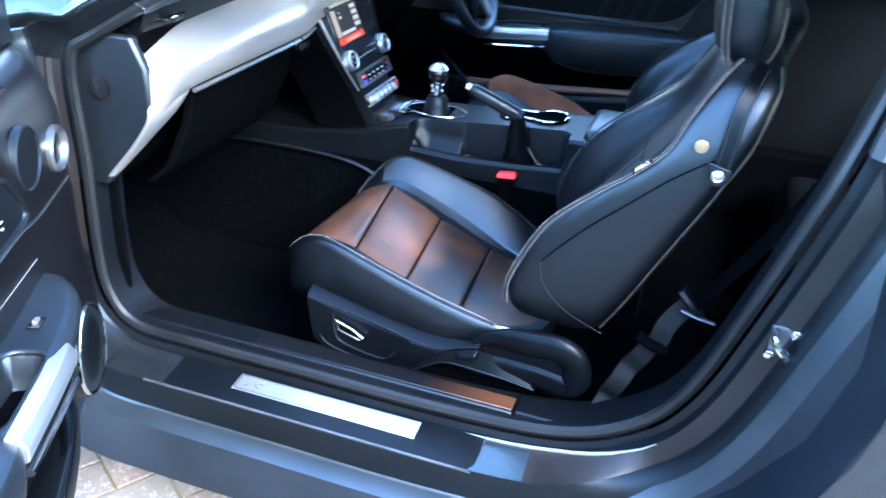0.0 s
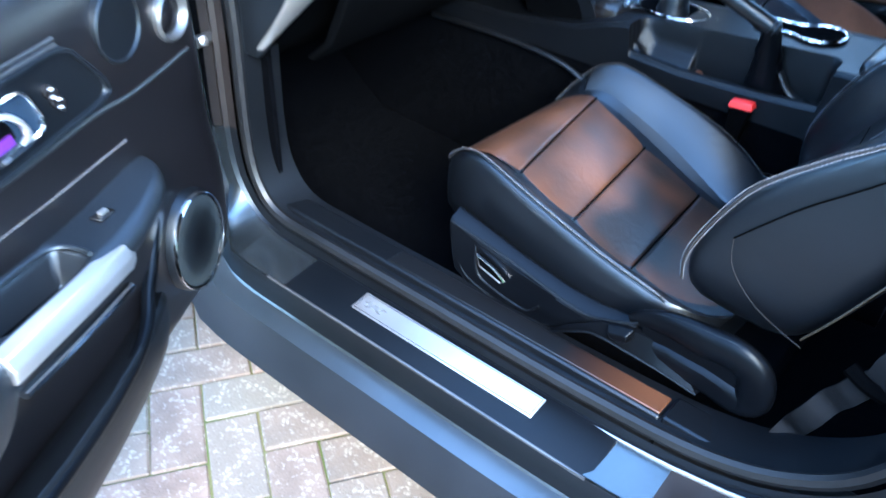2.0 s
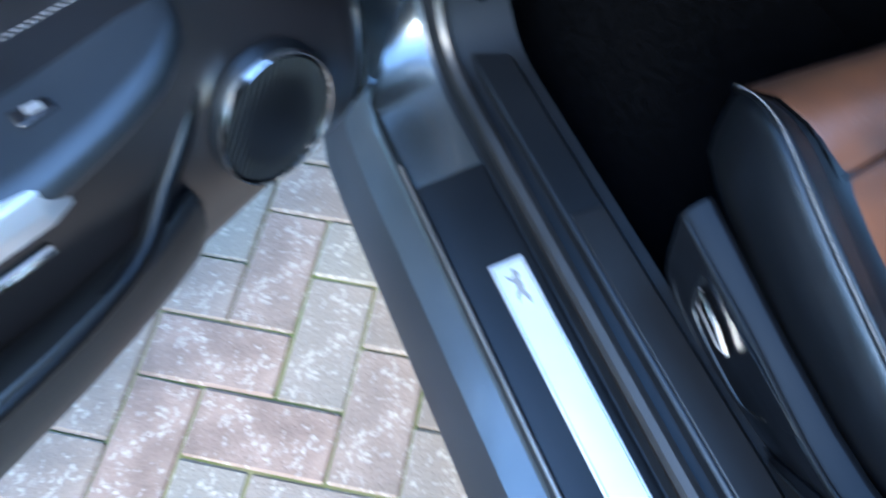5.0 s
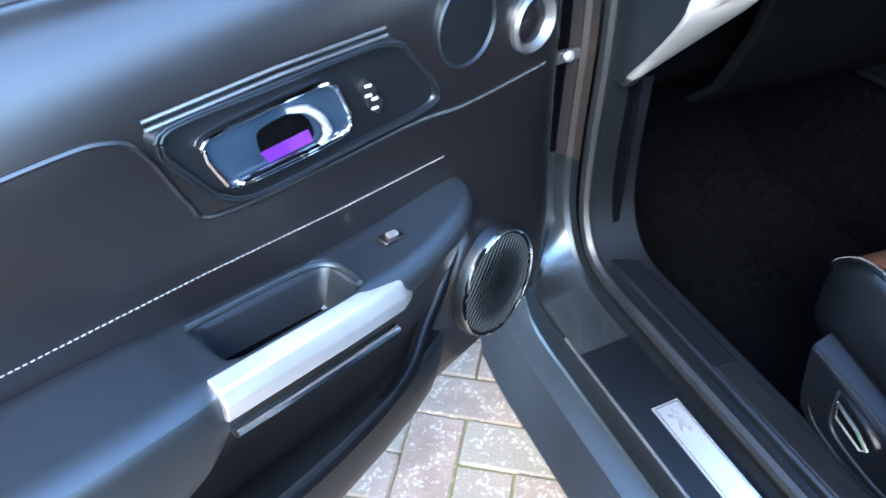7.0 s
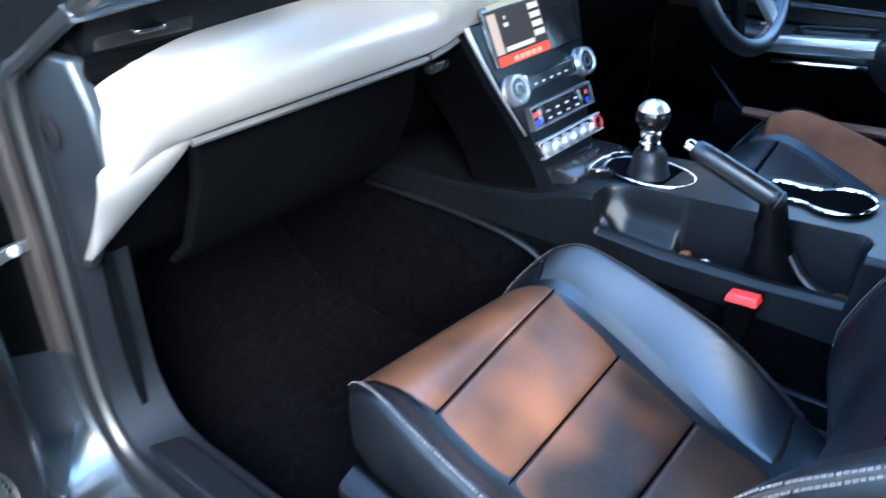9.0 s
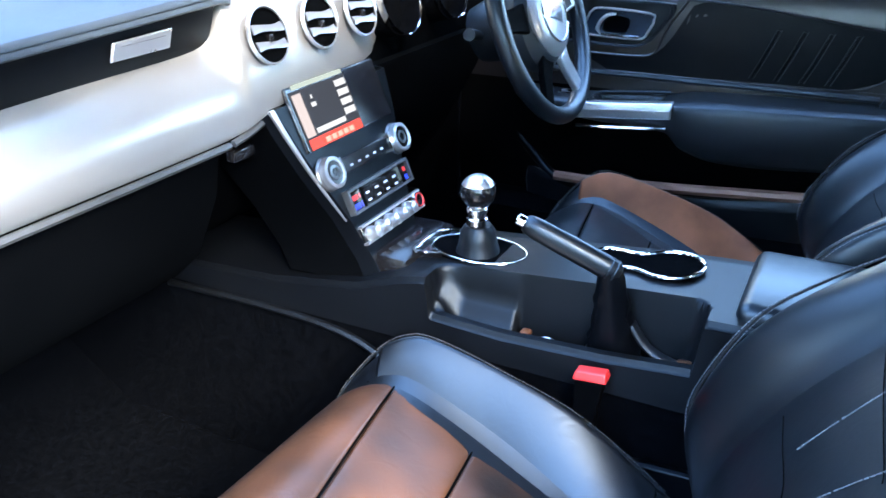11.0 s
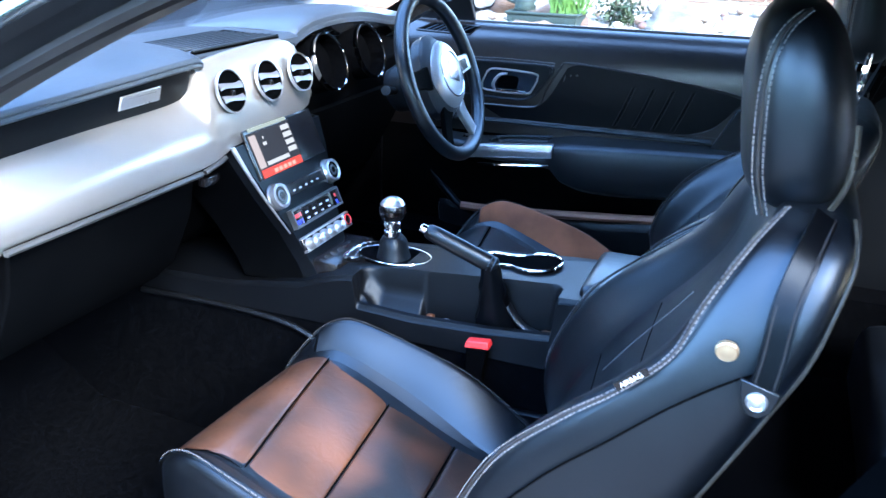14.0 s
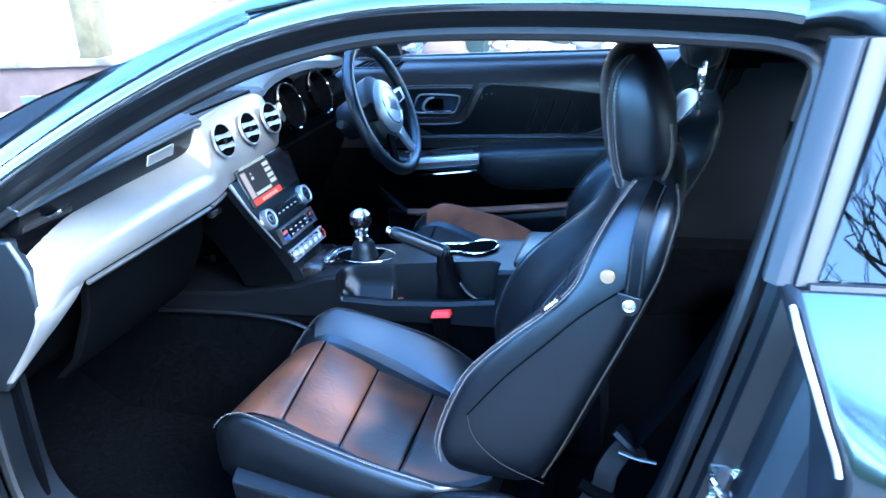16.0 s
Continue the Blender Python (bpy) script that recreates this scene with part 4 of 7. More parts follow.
part("surround", tube(oval(-0.085, 0.838, 0.6775, 0.076, 0.048), 0.0023, 8, loop=True, flat=0.8), CHROME, gear, "oval chrome surround")
part("surround_plate", loft([oval(-0.085, 0.838, 0.668, 0.075, 0.047), oval(-0.085, 0.838, 0.6765, 0.075, 0.047)]), CARPET, gear)
part("front_plate", tube(curve_through([(-0.128, 0.795, 0.681), (-0.160, 0.790, 0.676), (-0.178, 0.800, 0.672), (-0.182, 0.838, 0.671), (-0.178, 0.878, 0.672), (-0.160, 0.888, 0.676), (-0.128, 0.882, 0.681)], 4), 0.0042, 8, flat=0.7), CHROME, gear, "chrome front frame of the surround")
part("front_well", loft([[(x, y, z) for x, y, z in ((-0.176, 0.800, h - 0.004), (-0.130, 0.797, h + 0.005), (-0.130, 0.880, h + 0.005), (-0.176, 0.876, h - 0.004))] for h in (0.664, 0.6715)]), GLOSS, gear, "gloss black well before the lever")
part("boot", lathe([(0.034, 0.0), (0.033, 0.004), (0.031, 0.010), (0.029, 0.020), (0.027, 0.034), (0.020, 0.044), (0.001, 0.046)], (-0.085, 0.832, 0.676), (0, 0, 1), 24), PLASTIC, gear, "black leather gaiter")
part("collar", lathe([(0.013, 0.0), (0.0165, 0.003), (0.0165, 0.012), (0.014, 0.014), (0.014, 0.020), (0.016, 0.022), (0.016, 0.028), (0.013, 0.031), (0.001, 0.031)], (-0.084, 0.825, 0.722), (0, 0, 1), 24), CHROME, gear, "chrome collar")
def ball(a0, a1, r=0.0265):
    pr = [(r * math.cos(a0 + (a1 - a0) * k / 10), r * math.sin(a0 + (a1 - a0) * k / 10)) for k in range(11)]
    return lathe(pr, (-0.083, 0.825, 0.776), (0, 0, 1), 28)
part("ball", ball(-math.pi / 2, math.radians(28)), GLOSS, gear, "black lower half of the knob")
part("ball_cap", ball(math.radians(26), math.pi / 2, 0.0268), ALLOY, gear, "brushed metal cap of the knob")

# hand brake
brake = thing("hand_brake", (0.16, 0.76, 0.585), "black leather hand brake lever with a chrome button, pulled up", "hand brake")
a, b = Vector((0.030, 0.727, 0.785)), Vector((0.150, 0.751, 0.728))
part("grip", tube([a, a + (b - a) * 0.04, a + (b - a) * 0.15, a + (b - a) * 0.5, a + (b - a) * 0.88, b, b + (b - a) * 0.05], [0.009, 0.0122, 0.0135, 0.0143, 0.0145, 0.0135, 0.009], 14, flat=1.15), LEATHER, brake, "black leather grip")
part("button", tube([a - (b - a).normalized() * 0.012, a - (b - a).normalized() * 0.010, a + (b - a) * 0.02], [0.006, 0.008, 0.008], 12), CHROME, brake, "chrome release button")
# Seam coloured copper for the orange streak of light on the grip.
part("grip_seam", tube([a + (b - a) * k / 8 + Vector((0, 0, 0.0148 + 0.0010 * min(k, 3) / 3)) for k in range(1, 9)], 0.0012, 6), WARMGLINT, brake)
folds = []
for i, (cx, cy, z, rx, ry) in enumerate(((0.155, 0.768, 0.588, 0.046, 0.022), (0.153, 0.766, 0.604, 0.036, 0.021), (0.152, 0.765, 0.618, 0.037, 0.022), (0.151, 0.763, 0.634, 0.029, 0.020), (0.150, 0.762, 0.650, 0.030, 0.021), (0.148, 0.760, 0.666, 0.024, 0.018), (0.147, 0.758, 0.682, 0.025, 0.019), (0.146, 0.755, 0.700, 0.020, 0.017), (0.144, 0.752, 0.720, 0.018, 0.0165), (0.140, 0.751, 0.735, 0.016, 0.015))):
    folds.append([(cx + rx * math.cos(2 * math.pi * k / 20) * (1 + 0.07 * math.sin(3 * k + i)), cy + ry * math.sin(2 * math.pi * k / 20) * (1 + 0.05 * math.sin(4 * k)), z + 0.003 * math.sin(2 * k + i)) for k in range(20)])
part("gaiter", loft(folds), SEATTRIM, brake, "folded black gaiter")
for k in (0.93, 0.99):
    part("grip_ring", tube([a + (b - a) * k + 0.0150 * (math.cos(w) * frame_of(b - a)[0] + math.sin(w) * frame_of(b - a)[1]) for w in [2 * math.pi * i / 16 for i in range(16)]], 0.0016, 6, loop=True, up=(b - a)), SOFT, brake, "ring at the foot of the grip")
part("lever_arm", tube(curve_through([(0.175, 0.765, 0.650), (0.20, 0.765, 0.618), (0.235, 0.765, 0.604), (0.275, 0.765, 0.606)], 4), [0.010] * 4 + [0.009] * 4 + [0.008] * 5, 10, flat=0.6), SOFT, brake)

# cup holders
cups = thing("cup_holder", (0.17, 0.865, 0.70), "double cup holder with a chrome rim", "cup holder")
def on_console(x, y, k=0.0):
    return (x, y, 0.6965 + 0.09 * (x - 0.17) + k)


def keyhole(g, k=0.0):
    """Outline of the two cups: a large round one and a small one joined by a neck."""
    pts = [(0.199 + (0.047 + g) * math.cos(a), 0.862 + (0.045 + g) * math.sin(a)) for a in [math.radians(-135 + 27 * i) for i in range(11)]]
    pts += [(0.145, 0.862 + 0.026 + g)]
    pts += [(0.108 + (0.030 + g) * math.cos(a), 0.862 + (0.034 + g) * math.sin(a)) for a in [math.radians(75 + 30 * i) for i in range(8)]]
    pts += [(0.145, 0.862 - 0.026 - g)]
    return [on_console(p.x, p.y, k) for p in curve_through([(x, y, 0) for x, y in pts], 3, loop=True)]


part("cup_rim", tube(keyhole(0.0, 0.002), 0.0030, 8, loop=True), CHROME, cups, "chrome keyhole-shaped rim")
# No hollow here: the wells' shade is a flat black plate.
part("cup_plate", loft([keyhole(-0.001, -0.006), keyhole(-0.001, 0.0015)]), CARPET, cups, "flat black plate standing in for the shaded cup wells")
# ---- seats ----
def cushion_z(x, y):
    """Height of the seat's middle panel."""
    s = max(0.0, -0.08 - x)
    b = max(0.0, x - 0.03)
    return 0.553 - 0.43 * (max(x, -0.08) + 0.085) + 0.55 * b * b - 0.06 * (y - 0.445) + 0.43 * s - 5.85 * s * s


def far_edge(x):
    """Where the middle panel ends at the far bolster."""
    return between(x, ((-0.21, 0.600), (-0.158, 0.613), (-0.115, 0.624), (0.02, 0.620), (0.15, 0.594), (0.34, 0.575)))


# rings of the cushion: place, lift, half width, height of the near and the far bolster, lower edge
CUSHION = ((-0.200, -0.035, 0.150, 0.0, 0.0, 0.44), (-0.212, -0.012, 0.168, 0.0, 0.004, 0.42), (-0.200, 0.0, 0.190, 0.006, 0.014, 0.40), (-0.155, 0.0, 0.216, 0.018, 0.044, 0.40), (-0.115, 0.0, 0.230, 0.028, 0.060, 0.40), (-0.08, 0.002, 0.238, 0.034, 0.066, 0.40),
           (-0.02, 0.001, 0.243, 0.043, 0.078, 0.40), (0.03, 0.0, 0.245, 0.050, 0.086, 0.40), (0.09, -0.001, 0.246, 0.056, 0.094, 0.40), (0.14, -0.002, 0.246, 0.058, 0.092, 0.40), (0.20, 0.0, 0.244, 0.056, 0.070, 0.40), (0.26, 0.0, 0.24, 0.052, 0.040, 0.40), (0.36, 0.01, 0.22, 0.040, 0.02, 0.40))


def car_seat(label):
    s = thing("bucket_seat", (0.15, 0.447, 0.24), label, "car seat", "front seats")
    # cushion: rings from front to back across the seat
    rings = []
    for x, lift, w, near, far, bot in CUSHION:
        f = (far_edge(x) - 0.447) / w
        n = max(-0.93, (0.272 - 0.447) / w)
        ring = []
        for dy, h in ((-1.0, -0.09), (-1.0, -0.03), (-0.985, 0.62), (-0.955, 1.0), (0.5 * (n - 0.955), 0.55), (n, 0.02), (-0.35, 0.0), (0, 0.0), (0.35, 0.0), (f, 0.04), (0.5 * (f + 0.945), 0.55), (0.945, 1.0), (0.985, 0.66), (1.0, -0.03), (1.0, -0.09)):
            y = 0.447 + w * dy
            z = cushion_z(x, min(y, 0.62)) + lift + (h * (far if dy > 0 else near) if h > 0 else h)
            ring.append((x, y, z))
        y0, y1 = 0.447 - w * 0.96, 0.447 + w * 0.96
        ring = [(x + 0.02 if x < -0.18 else x, y0, bot)] + ring + [(x + 0.02 if x < -0.18 else x, y1, bot)]
        rings.append(ring)
    part("cushion", loft(rings), LEATHER, s, "black leather cushion with raised sides", subsurf=1)
    # middle panels, in three pieces with seams between
    cuts = [(-0.205, -0.210), (-0.058, -0.112), (0.053, 0.018), (0.170, 0.148), (0.34, 0.33)]
    ya = 0.272
    for (a0, a1), (b0, b1) in zip(cuts, cuts[1:]):
        grid = []
        for t in (0, 0.03, 0.16, 0.36, 0.64, 0.84, 0.97, 1):
            row = []
            for v in (0, 0.014, 0.08, 0.25, 0.5, 0.75, 0.92, 0.986, 1):
                xa, xb = a0 + (a1 - a0) * v, b0 + (b1 - b0) * v
                x = xa + (xb - xa) * (0.006 + 0.988 * t)
                y = ya + (far_edge(x) - ya) * v
                puff = 0.0055 * (math.sin(math.pi * t) ** 0.5) * (math.sin(math.pi * min(max(v, 0.0), 1.0)) ** 0.35)
                wav = 0.0018 * noise.noise(Vector((x * 22, y * 14, 3.1)))
                row.append((x, y, cushion_z(x, y) + 0.004 + puff + wav))
            grid.append(row)
        part("seat_panel", sheet(grid, 0.012, (0, 0, -1)), WARMPANEL, s, "black leather seat panel, warm reflection put into its brown", subsurf=1)
    for a0, a1 in cuts[1:4]:
        part("cross_seam", tube([(a0 + (a1 - a0) * v, ya + (far_edge(a1) - ya) * v, cushion_z(a0 + (a1 - a0) * v, ya + (far_edge(a1) - ya) * v) + 0.0050) for v in [k / 6 for k in range(7)]], 0.0015, 6), DARK, s)
    def rim(side, dx=0.0, dz=0.0):
        w = []
        for x, lift, ww, near, far, bot in CUSHION[1:-1]:
            y = 0.447 + side * ww * 0.96
            w.append((x + dx, y, cushion_z(x, min(y, 0.62)) + lift + (far if side > 0 else near) * 0.90 + dz))
        return curve_through(w, 4)
    for side in (-1, 1):
        part("piping", tube(rim(side), 0.0016, 6), LEATHER, s)
        part("stitching", stitches(rim(side, 0, 0.005)), THREAD if side < 0 else FAINT, s, "pale stitching")
    # flat leather face of the far bolster, and the narrow one of the near side
    face_, near_face = [], []
    for x, lift, w, near, far, bot in CUSHION[3:-1]:
        y0, y1 = far_edge(x) + 0.003, 0.447 + 0.93 * w
        za, zb = cushion_z(x, min(y0, 0.62)) + lift + 0.010, cushion_z(x, 0.62) + lift + far + 0.002
        face_.append([(x + 0.006 * (1 - t), y0 + (y1 - y0) * t, za + (zb - za) * t + 0.005 * math.sin(math.pi * t)) for t in (0, 0.06, 0.35, 0.65, 0.94, 1)])
    for x, lift, w, near, far, bot in CUSHION[2:-1]:
        y0, y1 = 0.267, 0.447 - 0.945 * w
        za, zb = cushion_z(x, y0) + lift + 0.0035, cushion_z(x, y1) + lift + near + 0.002
        near_face.append([(x, y0 + (y1 - y0) * t, za + (zb - za) * t + 0.003 * math.sin(math.pi * t)) for t in (0, 0.08, 0.5, 0.92, 1)])
    part("bolster_face", sheet(face_, 0.010, (0, 0.5, -0.86)), LEATHER, s, "smooth black leather bolster face", subsurf=1)
    part("bolster_face", sheet(near_face, 0.008, (0, -0.5, -0.86)), LEATHER, s, "smooth black leather bolster face", subsurf=1)
    part("panel_seam", tube([(x, far_edge(x) + 0.001, cushion_z(x, min(far_edge(x), 0.62)) + lift + 0.006) for x, lift, w, near, far, bot in CUSHION[3:-2]], 0.0016, 6), DARK, s)
    part("panel_seam", tube([(x, ya - 0.002, cushion_z(x, ya) + lift + 0.0055) for x, lift, w, near, far, bot in CUSHION[2:-2]], 0.0017, 6), DARK, s)
    # side valance with the seat switch
    for side, nm in ((-1, "valance"), (1, "inner_valance")):
        y0 = 0.447 + side * 0.262
        y1 = 0.447 + side * 0.292
        up = [(-0.108, 0.503), (-0.06, 0.492), (0.04, 0.468), (0.12, 0.455), (0.17, 0.452), (0.23, 0.458), (0.30, 0.462), (0.36, 0.460), (0.41, 0.452), (0.435, 0.445)]
        lo = [(-0.096, 0.400), (-0.06, 0.378), (0.04, 0.366), (0.11, 0.388), (0.17, 0.424), (0.23, 0.425), (0.30, 0.420), (0.36, 0.416), (0.41, 0.412), (0.440, 0.430)]
        rings = []
        for (xu, zu), (xl, zl) in zip(up, lo):
            m = zu - zl
            rings.append([(xu, y0 - side * 0.006, zu - 0.03), (xu, y0 - side * 0.003, zu + 0.010), (xu, y0 + side * 0.004, zu + 0.013), (xu, y1 - side * 0.006, zu + 0.004), (xu, y1, zu - 0.004), (xu * 0.7 + xl * 0.3, y1 + side * 0.001, zu - 0.3 * m), (xu * 0.3 + xl * 0.7, y1, zl + 0.3 * m), (xl, y1 - side * 0.004, zl + 0.004), (xl, y0, zl - 0.004), (xl, y0 - side * 0.03, zl)])
        v = part(nm, loft(rings), SEATTRIM, s, "black plastic seat side trim", bevel=0.003, sharp=30)
        if side < 0:
            part("face_edge", tube(curve_through([(x, y1 + 0.001, z) for x, z in ((-0.101, 0.501), (-0.041, 0.492), (0.02, 0.482), (0.079, 0.468), (0.138, 0.456), (0.183, 0.458), (0.25, 0.487))], 4), 0.0020, 6), PLASTIC, v, "raised edge of the side trim")
            part("face_edge", tube(curve_through([(x, y1 + 0.002, z) for x, z in ((-0.101, 0.501), (-0.089, 0.443), (-0.073, 0.408), (-0.041, 0.393), (0.021, 0.381), (0.07, 0.379), (0.105, 0.388), (0.151, 0.427), (0.194, 0.459), (0.249, 0.480))], 4), 0.0020, 6), PLASTIC, v, "raised edge of the side trim")
            rec = [(-0.050, 0.478), (-0.046, 0.432), (-0.030, 0.414), (0.021, 0.402), (0.060, 0.401), (0.082, 0.423), (0.114, 0.458), (0.02, 0.472)]
            part("valance_recess", prism(rec, "y", y1 + 0.006, y1 - 0.0008), SEATTRIM, v, "black switch panel", bevel=0.0008)
            part("recess_lip", tube(curve_through([(x, y1 - 0.0005, z) for x, z in rec[:6]], 5), [0.0026] * 20 + [0.002] * 6, 8), PLASTIC, v)
            sw_ = [(-0.042, 0.468), (-0.036, 0.447), (0.008, 0.434), (0.017, 0.441), (-0.005, 0.455)]
            line = [(a, y1 - 0.007, b) for a, b in sw_]
            part("switch_rim", tube(line, 0.0014, 6, loop=True), ALLOY, v, "bright switch edge")
            part("switch_top", tube([(-0.041, y1 - 0.008, 0.468), (-0.005, y1 - 0.008, 0.4555), (0.017, y1 - 0.008, 0.441)], 0.0024, 6), CHROME, v, "chrome upper edge of the switch")
            part("switch", prism(sw_, "y", y1 - 0.007, y1 + 0.004), DARK, v)
            # twisted rib running back from the trim, with the lever tab on it
            rib = [[(0.108, y1, 0.392), (0.112, y1 - 0.002, 0.386), (0.112, y1 + 0.02, 0.380)], [(0.151, y1 - 0.003, 0.430), (0.153, y1 - 0.006, 0.416), (0.153, y1 + 0.02, 0.408)], [(0.194, y1 - 0.006, 0.461), (0.190, y1 - 0.010, 0.436), (0.190, y1 + 0.02, 0.426)],
                   [(0.240, y1 - 0.006, 0.476), (0.250, y1 - 0.010, 0.435), (0.250, y1 + 0.02, 0.424)], [(0.275, y1 + 0.006, 0.466), (0.309, y1 - 0.006, 0.427), (0.309, y1 + 0.02, 0.416)], [(0.330, y1 + 0.010, 0.440), (0.360, y1 - 0.003, 0.417), (0.360, y1 + 0.02, 0.407)]]
            part("twisted_rib", sheet(rib, 0.010, (0, 1, 0)), SEATTRIM, v, "twisted plastic rib", sharp=25)
            part("rib_edge", tube(curve_through([r[1] for r in rib], 4), 0.0018, 6), PLASTIC, v)
            part("lever", loft([[(0.206, y1 - 0.006, 0.466), (0.250, y1 - 0.008, 0.482), (0.252, y1 - 0.006, 0.462), (0.215, y1 - 0.004, 0.450)], [(0.214, y1 - 0.020, 0.460), (0.244, y1 - 0.022, 0.472), (0.246, y1 - 0.020, 0.458), (0.220, y1 - 0.018, 0.450)]]), SEATTRIM, v, "seat tilt lever tab", bevel=0.002)
            # rolled hinge cover that turns down at its rear end
            roll = curve_through([(0.235, y1 + 0.012, 0.480), (0.262, y1 + 0.010, 0.497), (0.30, y1 + 0.008, 0.508), (0.35, y1 + 0.006, 0.512), (0.392, y1 + 0.006, 0.514), (0.420, y1 + 0.008, 0.500), (0.432, y1 + 0.010, 0.472), (0.428, y1 + 0.012, 0.440), (0.405, y1 + 0.014, 0.424), (0.37, y1 + 0.016, 0.422)], 5)
            rad = [min(0.027, 0.010 + 0.0012 * k, 0.012 + 0.0013 * (len(roll) - 1 - k)) for k in range(len(roll))]
            part("hinge_cover", tube(roll, rad, 16, flat=0.62, up=(0, 1, 0)), SEATTRIM, v, "rolled hinge cover")
            part("cover_line", tube([p + Vector((0, -0.30 * rad[k + 6], 0.90 * rad[k + 6])) for k, p in enumerate(roll[6:22])], 0.0011, 6), PLASTIC, v)
            disc = [(0.255, 0.488), (0.30, 0.505), (0.36, 0.508), (0.41, 0.498), (0.425, 0.460), (0.41, 0.425), (0.36, 0.420), (0.30, 0.432), (0.26, 0.455)]
            part("hinge_plate", prism(disc, "y", y1 + 0.006, y1 + 0.03), SEATTRIM, v, "dark plate inside the hinge cover")
            part("hinge_pad", loft([[(x, y1 + dy, z) for x, z in ((0.340, 0.432), (0.372, 0.428), (0.384, 0.440), (0.376, 0.449), (0.348, 0.442))] for dy in (0.014, 0.004)]), PLASTIC, v, bevel=0.003)
            part("maker_mark", tube([(0.385, y1 + 0.002, 0.385), (0.40, y1 + 0.001, 0.388)], 0.002, 6), GREYLABEL, v)
    part("seat_base", rbox(-0.10, 0.42, 0.22, 0.68, 0.26, 0.36, 0.02), CARPET, s)
    # backrest
    levels = [((0.30, 0.505), (0.43, 0.500), 0.225, 0.03), ((0.270, 0.56), (0.475, 0.545), 0.243, 0.05), ((0.272, 0.62), (0.512, 0.61), 0.25, 0.07), ((0.325, 0.735), (0.565, 0.72), 0.25, 0.085), ((0.40, 0.808), (0.600, 0.80), 0.247, 0.08), ((0.455, 0.850), (0.625, 0.86), 0.243, 0.065),
              ((0.505, 0.898), (0.648, 0.915), 0.236, 0.045), ((0.528, 0.950), (0.662, 0.965), 0.222, 0.030), ((0.560, 1.005), (0.670, 1.005), 0.195, 0.015), ((0.592, 1.042), (0.662, 1.035), 0.155, 0.005)]
    rings = []
    for (xf, zf), (xr, zr), w, dep in levels:
        F, R = Vector((xf, 0, zf)), Vector((xr, 0, zr))
        ring = []
        for dy, f in ((-0.72, 1.0), (-0.96, 0.93), (-1.0, 0.72), (-1.0, 0.35), (-0.985, 0.10), (-0.93, 0.0), (-0.82, 0.03), (-0.70, "m"), (-0.62, "d"), (-0.3, "d"), (0, "d"), (0.3, "d"), (0.62, "d"), (0.70, "m"), (0.82, 0.03), (0.93, 0.0), (0.985, 0.10), (1.0, 0.35), (1.0, 0.72), (0.96, 0.93), (0.72, 1.0), (0, 1.03)):
            L = (R - F).length
            t = (dep / L if f == "d" else 0.5 * dep / L if f == "m" else f)
            p = F + (R - F) * t
            ring.append((p.x, 0.447 + w * dy, p.z))
        rings.append(ring)
    back = part("backrest", loft(rings), LEATHER, s, "black leather backrest with side bolsters", subsurf=2)

    def back_edge(side, t=0.03, dy=0.975, extra=0.0):
        return curve_through([Vector((F[0] + (R[0] - F[0]) * t, 0.447 + side * (w * dy + extra), F[1] + (R[1] - F[1]) * t)) for F, R, w, dep in levels[1:]], 5)
    for side in (-1, 1):
        part("back_piping", tube(back_edge(side, 0.036, 0.985, 0.0008), 0.0016, 6), SEAMLINE, back)
        part("back_stitching", join(stitches(back_edge(side, 0.052, 0.990, 0.0018)), stitches(back_edge(side, 0.018, 0.974, 0.001))), THREAD, back, "double pale stitching")
        part("rear_piping", tube(back_edge(side, 0.90, 0.975, 0.0), 0.0018, 6), TANEDGE, back, "tan edge piping")
        yy = 0.447 + side * 0.2515
        seam = curve_through([(0.335, yy, 0.665), (0.40, yy, 0.740), (0.46, yy, 0.797), (0.52, yy - side * 0.003, 0.853), (0.575, yy - side * 0.009, 0.893), (0.605, yy - side * 0.013, 0.905)], 6)
        part("side_seam", tube(seam, 0.0012, 6), DARK, back, "dark sewn seam")
        lower = curve_through([(0.335, yy, 0.665), (0.345, yy, 0.62), (0.39, yy, 0.575), (0.46, yy, 0.545)], 6)
        part("lower_seam", tube(lower, 0.0005, 6), SEAMLINE, back)
    # ribbed centre of the backrest
    part("back_panel_seam", tube(curve_through([(0.37, 0.34, 0.60), (0.47, 0.34, 0.76), (0.56, 0.35, 0.90)], 5), 0.0010, 6), FAINT, back)
    part("back_panel_seam", tube(curve_through([(0.37, 0.555, 0.60), (0.47, 0.555, 0.76), (0.56, 0.545, 0.90)], 5), 0.0010, 6), FAINT, back)
    for pts in (((0.4615, 0.372, 0.788), (0.4625, 0.389, 0.7875), (0.461, 0.451, 0.7865), (0.460, 0.529, 0.7855), (0.461, 0.590, 0.789)), ((0.395, 0.385, 0.704), (0.3965, 0.439, 0.7075), (0.389, 0.513, 0.697), (0.384, 0.570, 0.694))):
        part("back_cross_seam", tube(curve_through([(x - 0.0006, y_, z + 0.0005) for x, y_, z in pts], 5), 0.0006, 6), DARK, back)
    for sg in (0, 1):
        ln = [(x - 0.001, 0.894 - y_ if sg else y_, z + 0.001) for x, y_, z in ((0.402, 0.400, 0.711), (0.430, 0.394, 0.748), (0.457, 0.388, 0.781), (0.483, 0.380, 0.811), (0.504, 0.371, 0.836))]
        part("back_panel_stitching", stitches(curve_through(ln, 4)), THREAD, back, "pale stitching of the backrest centre")
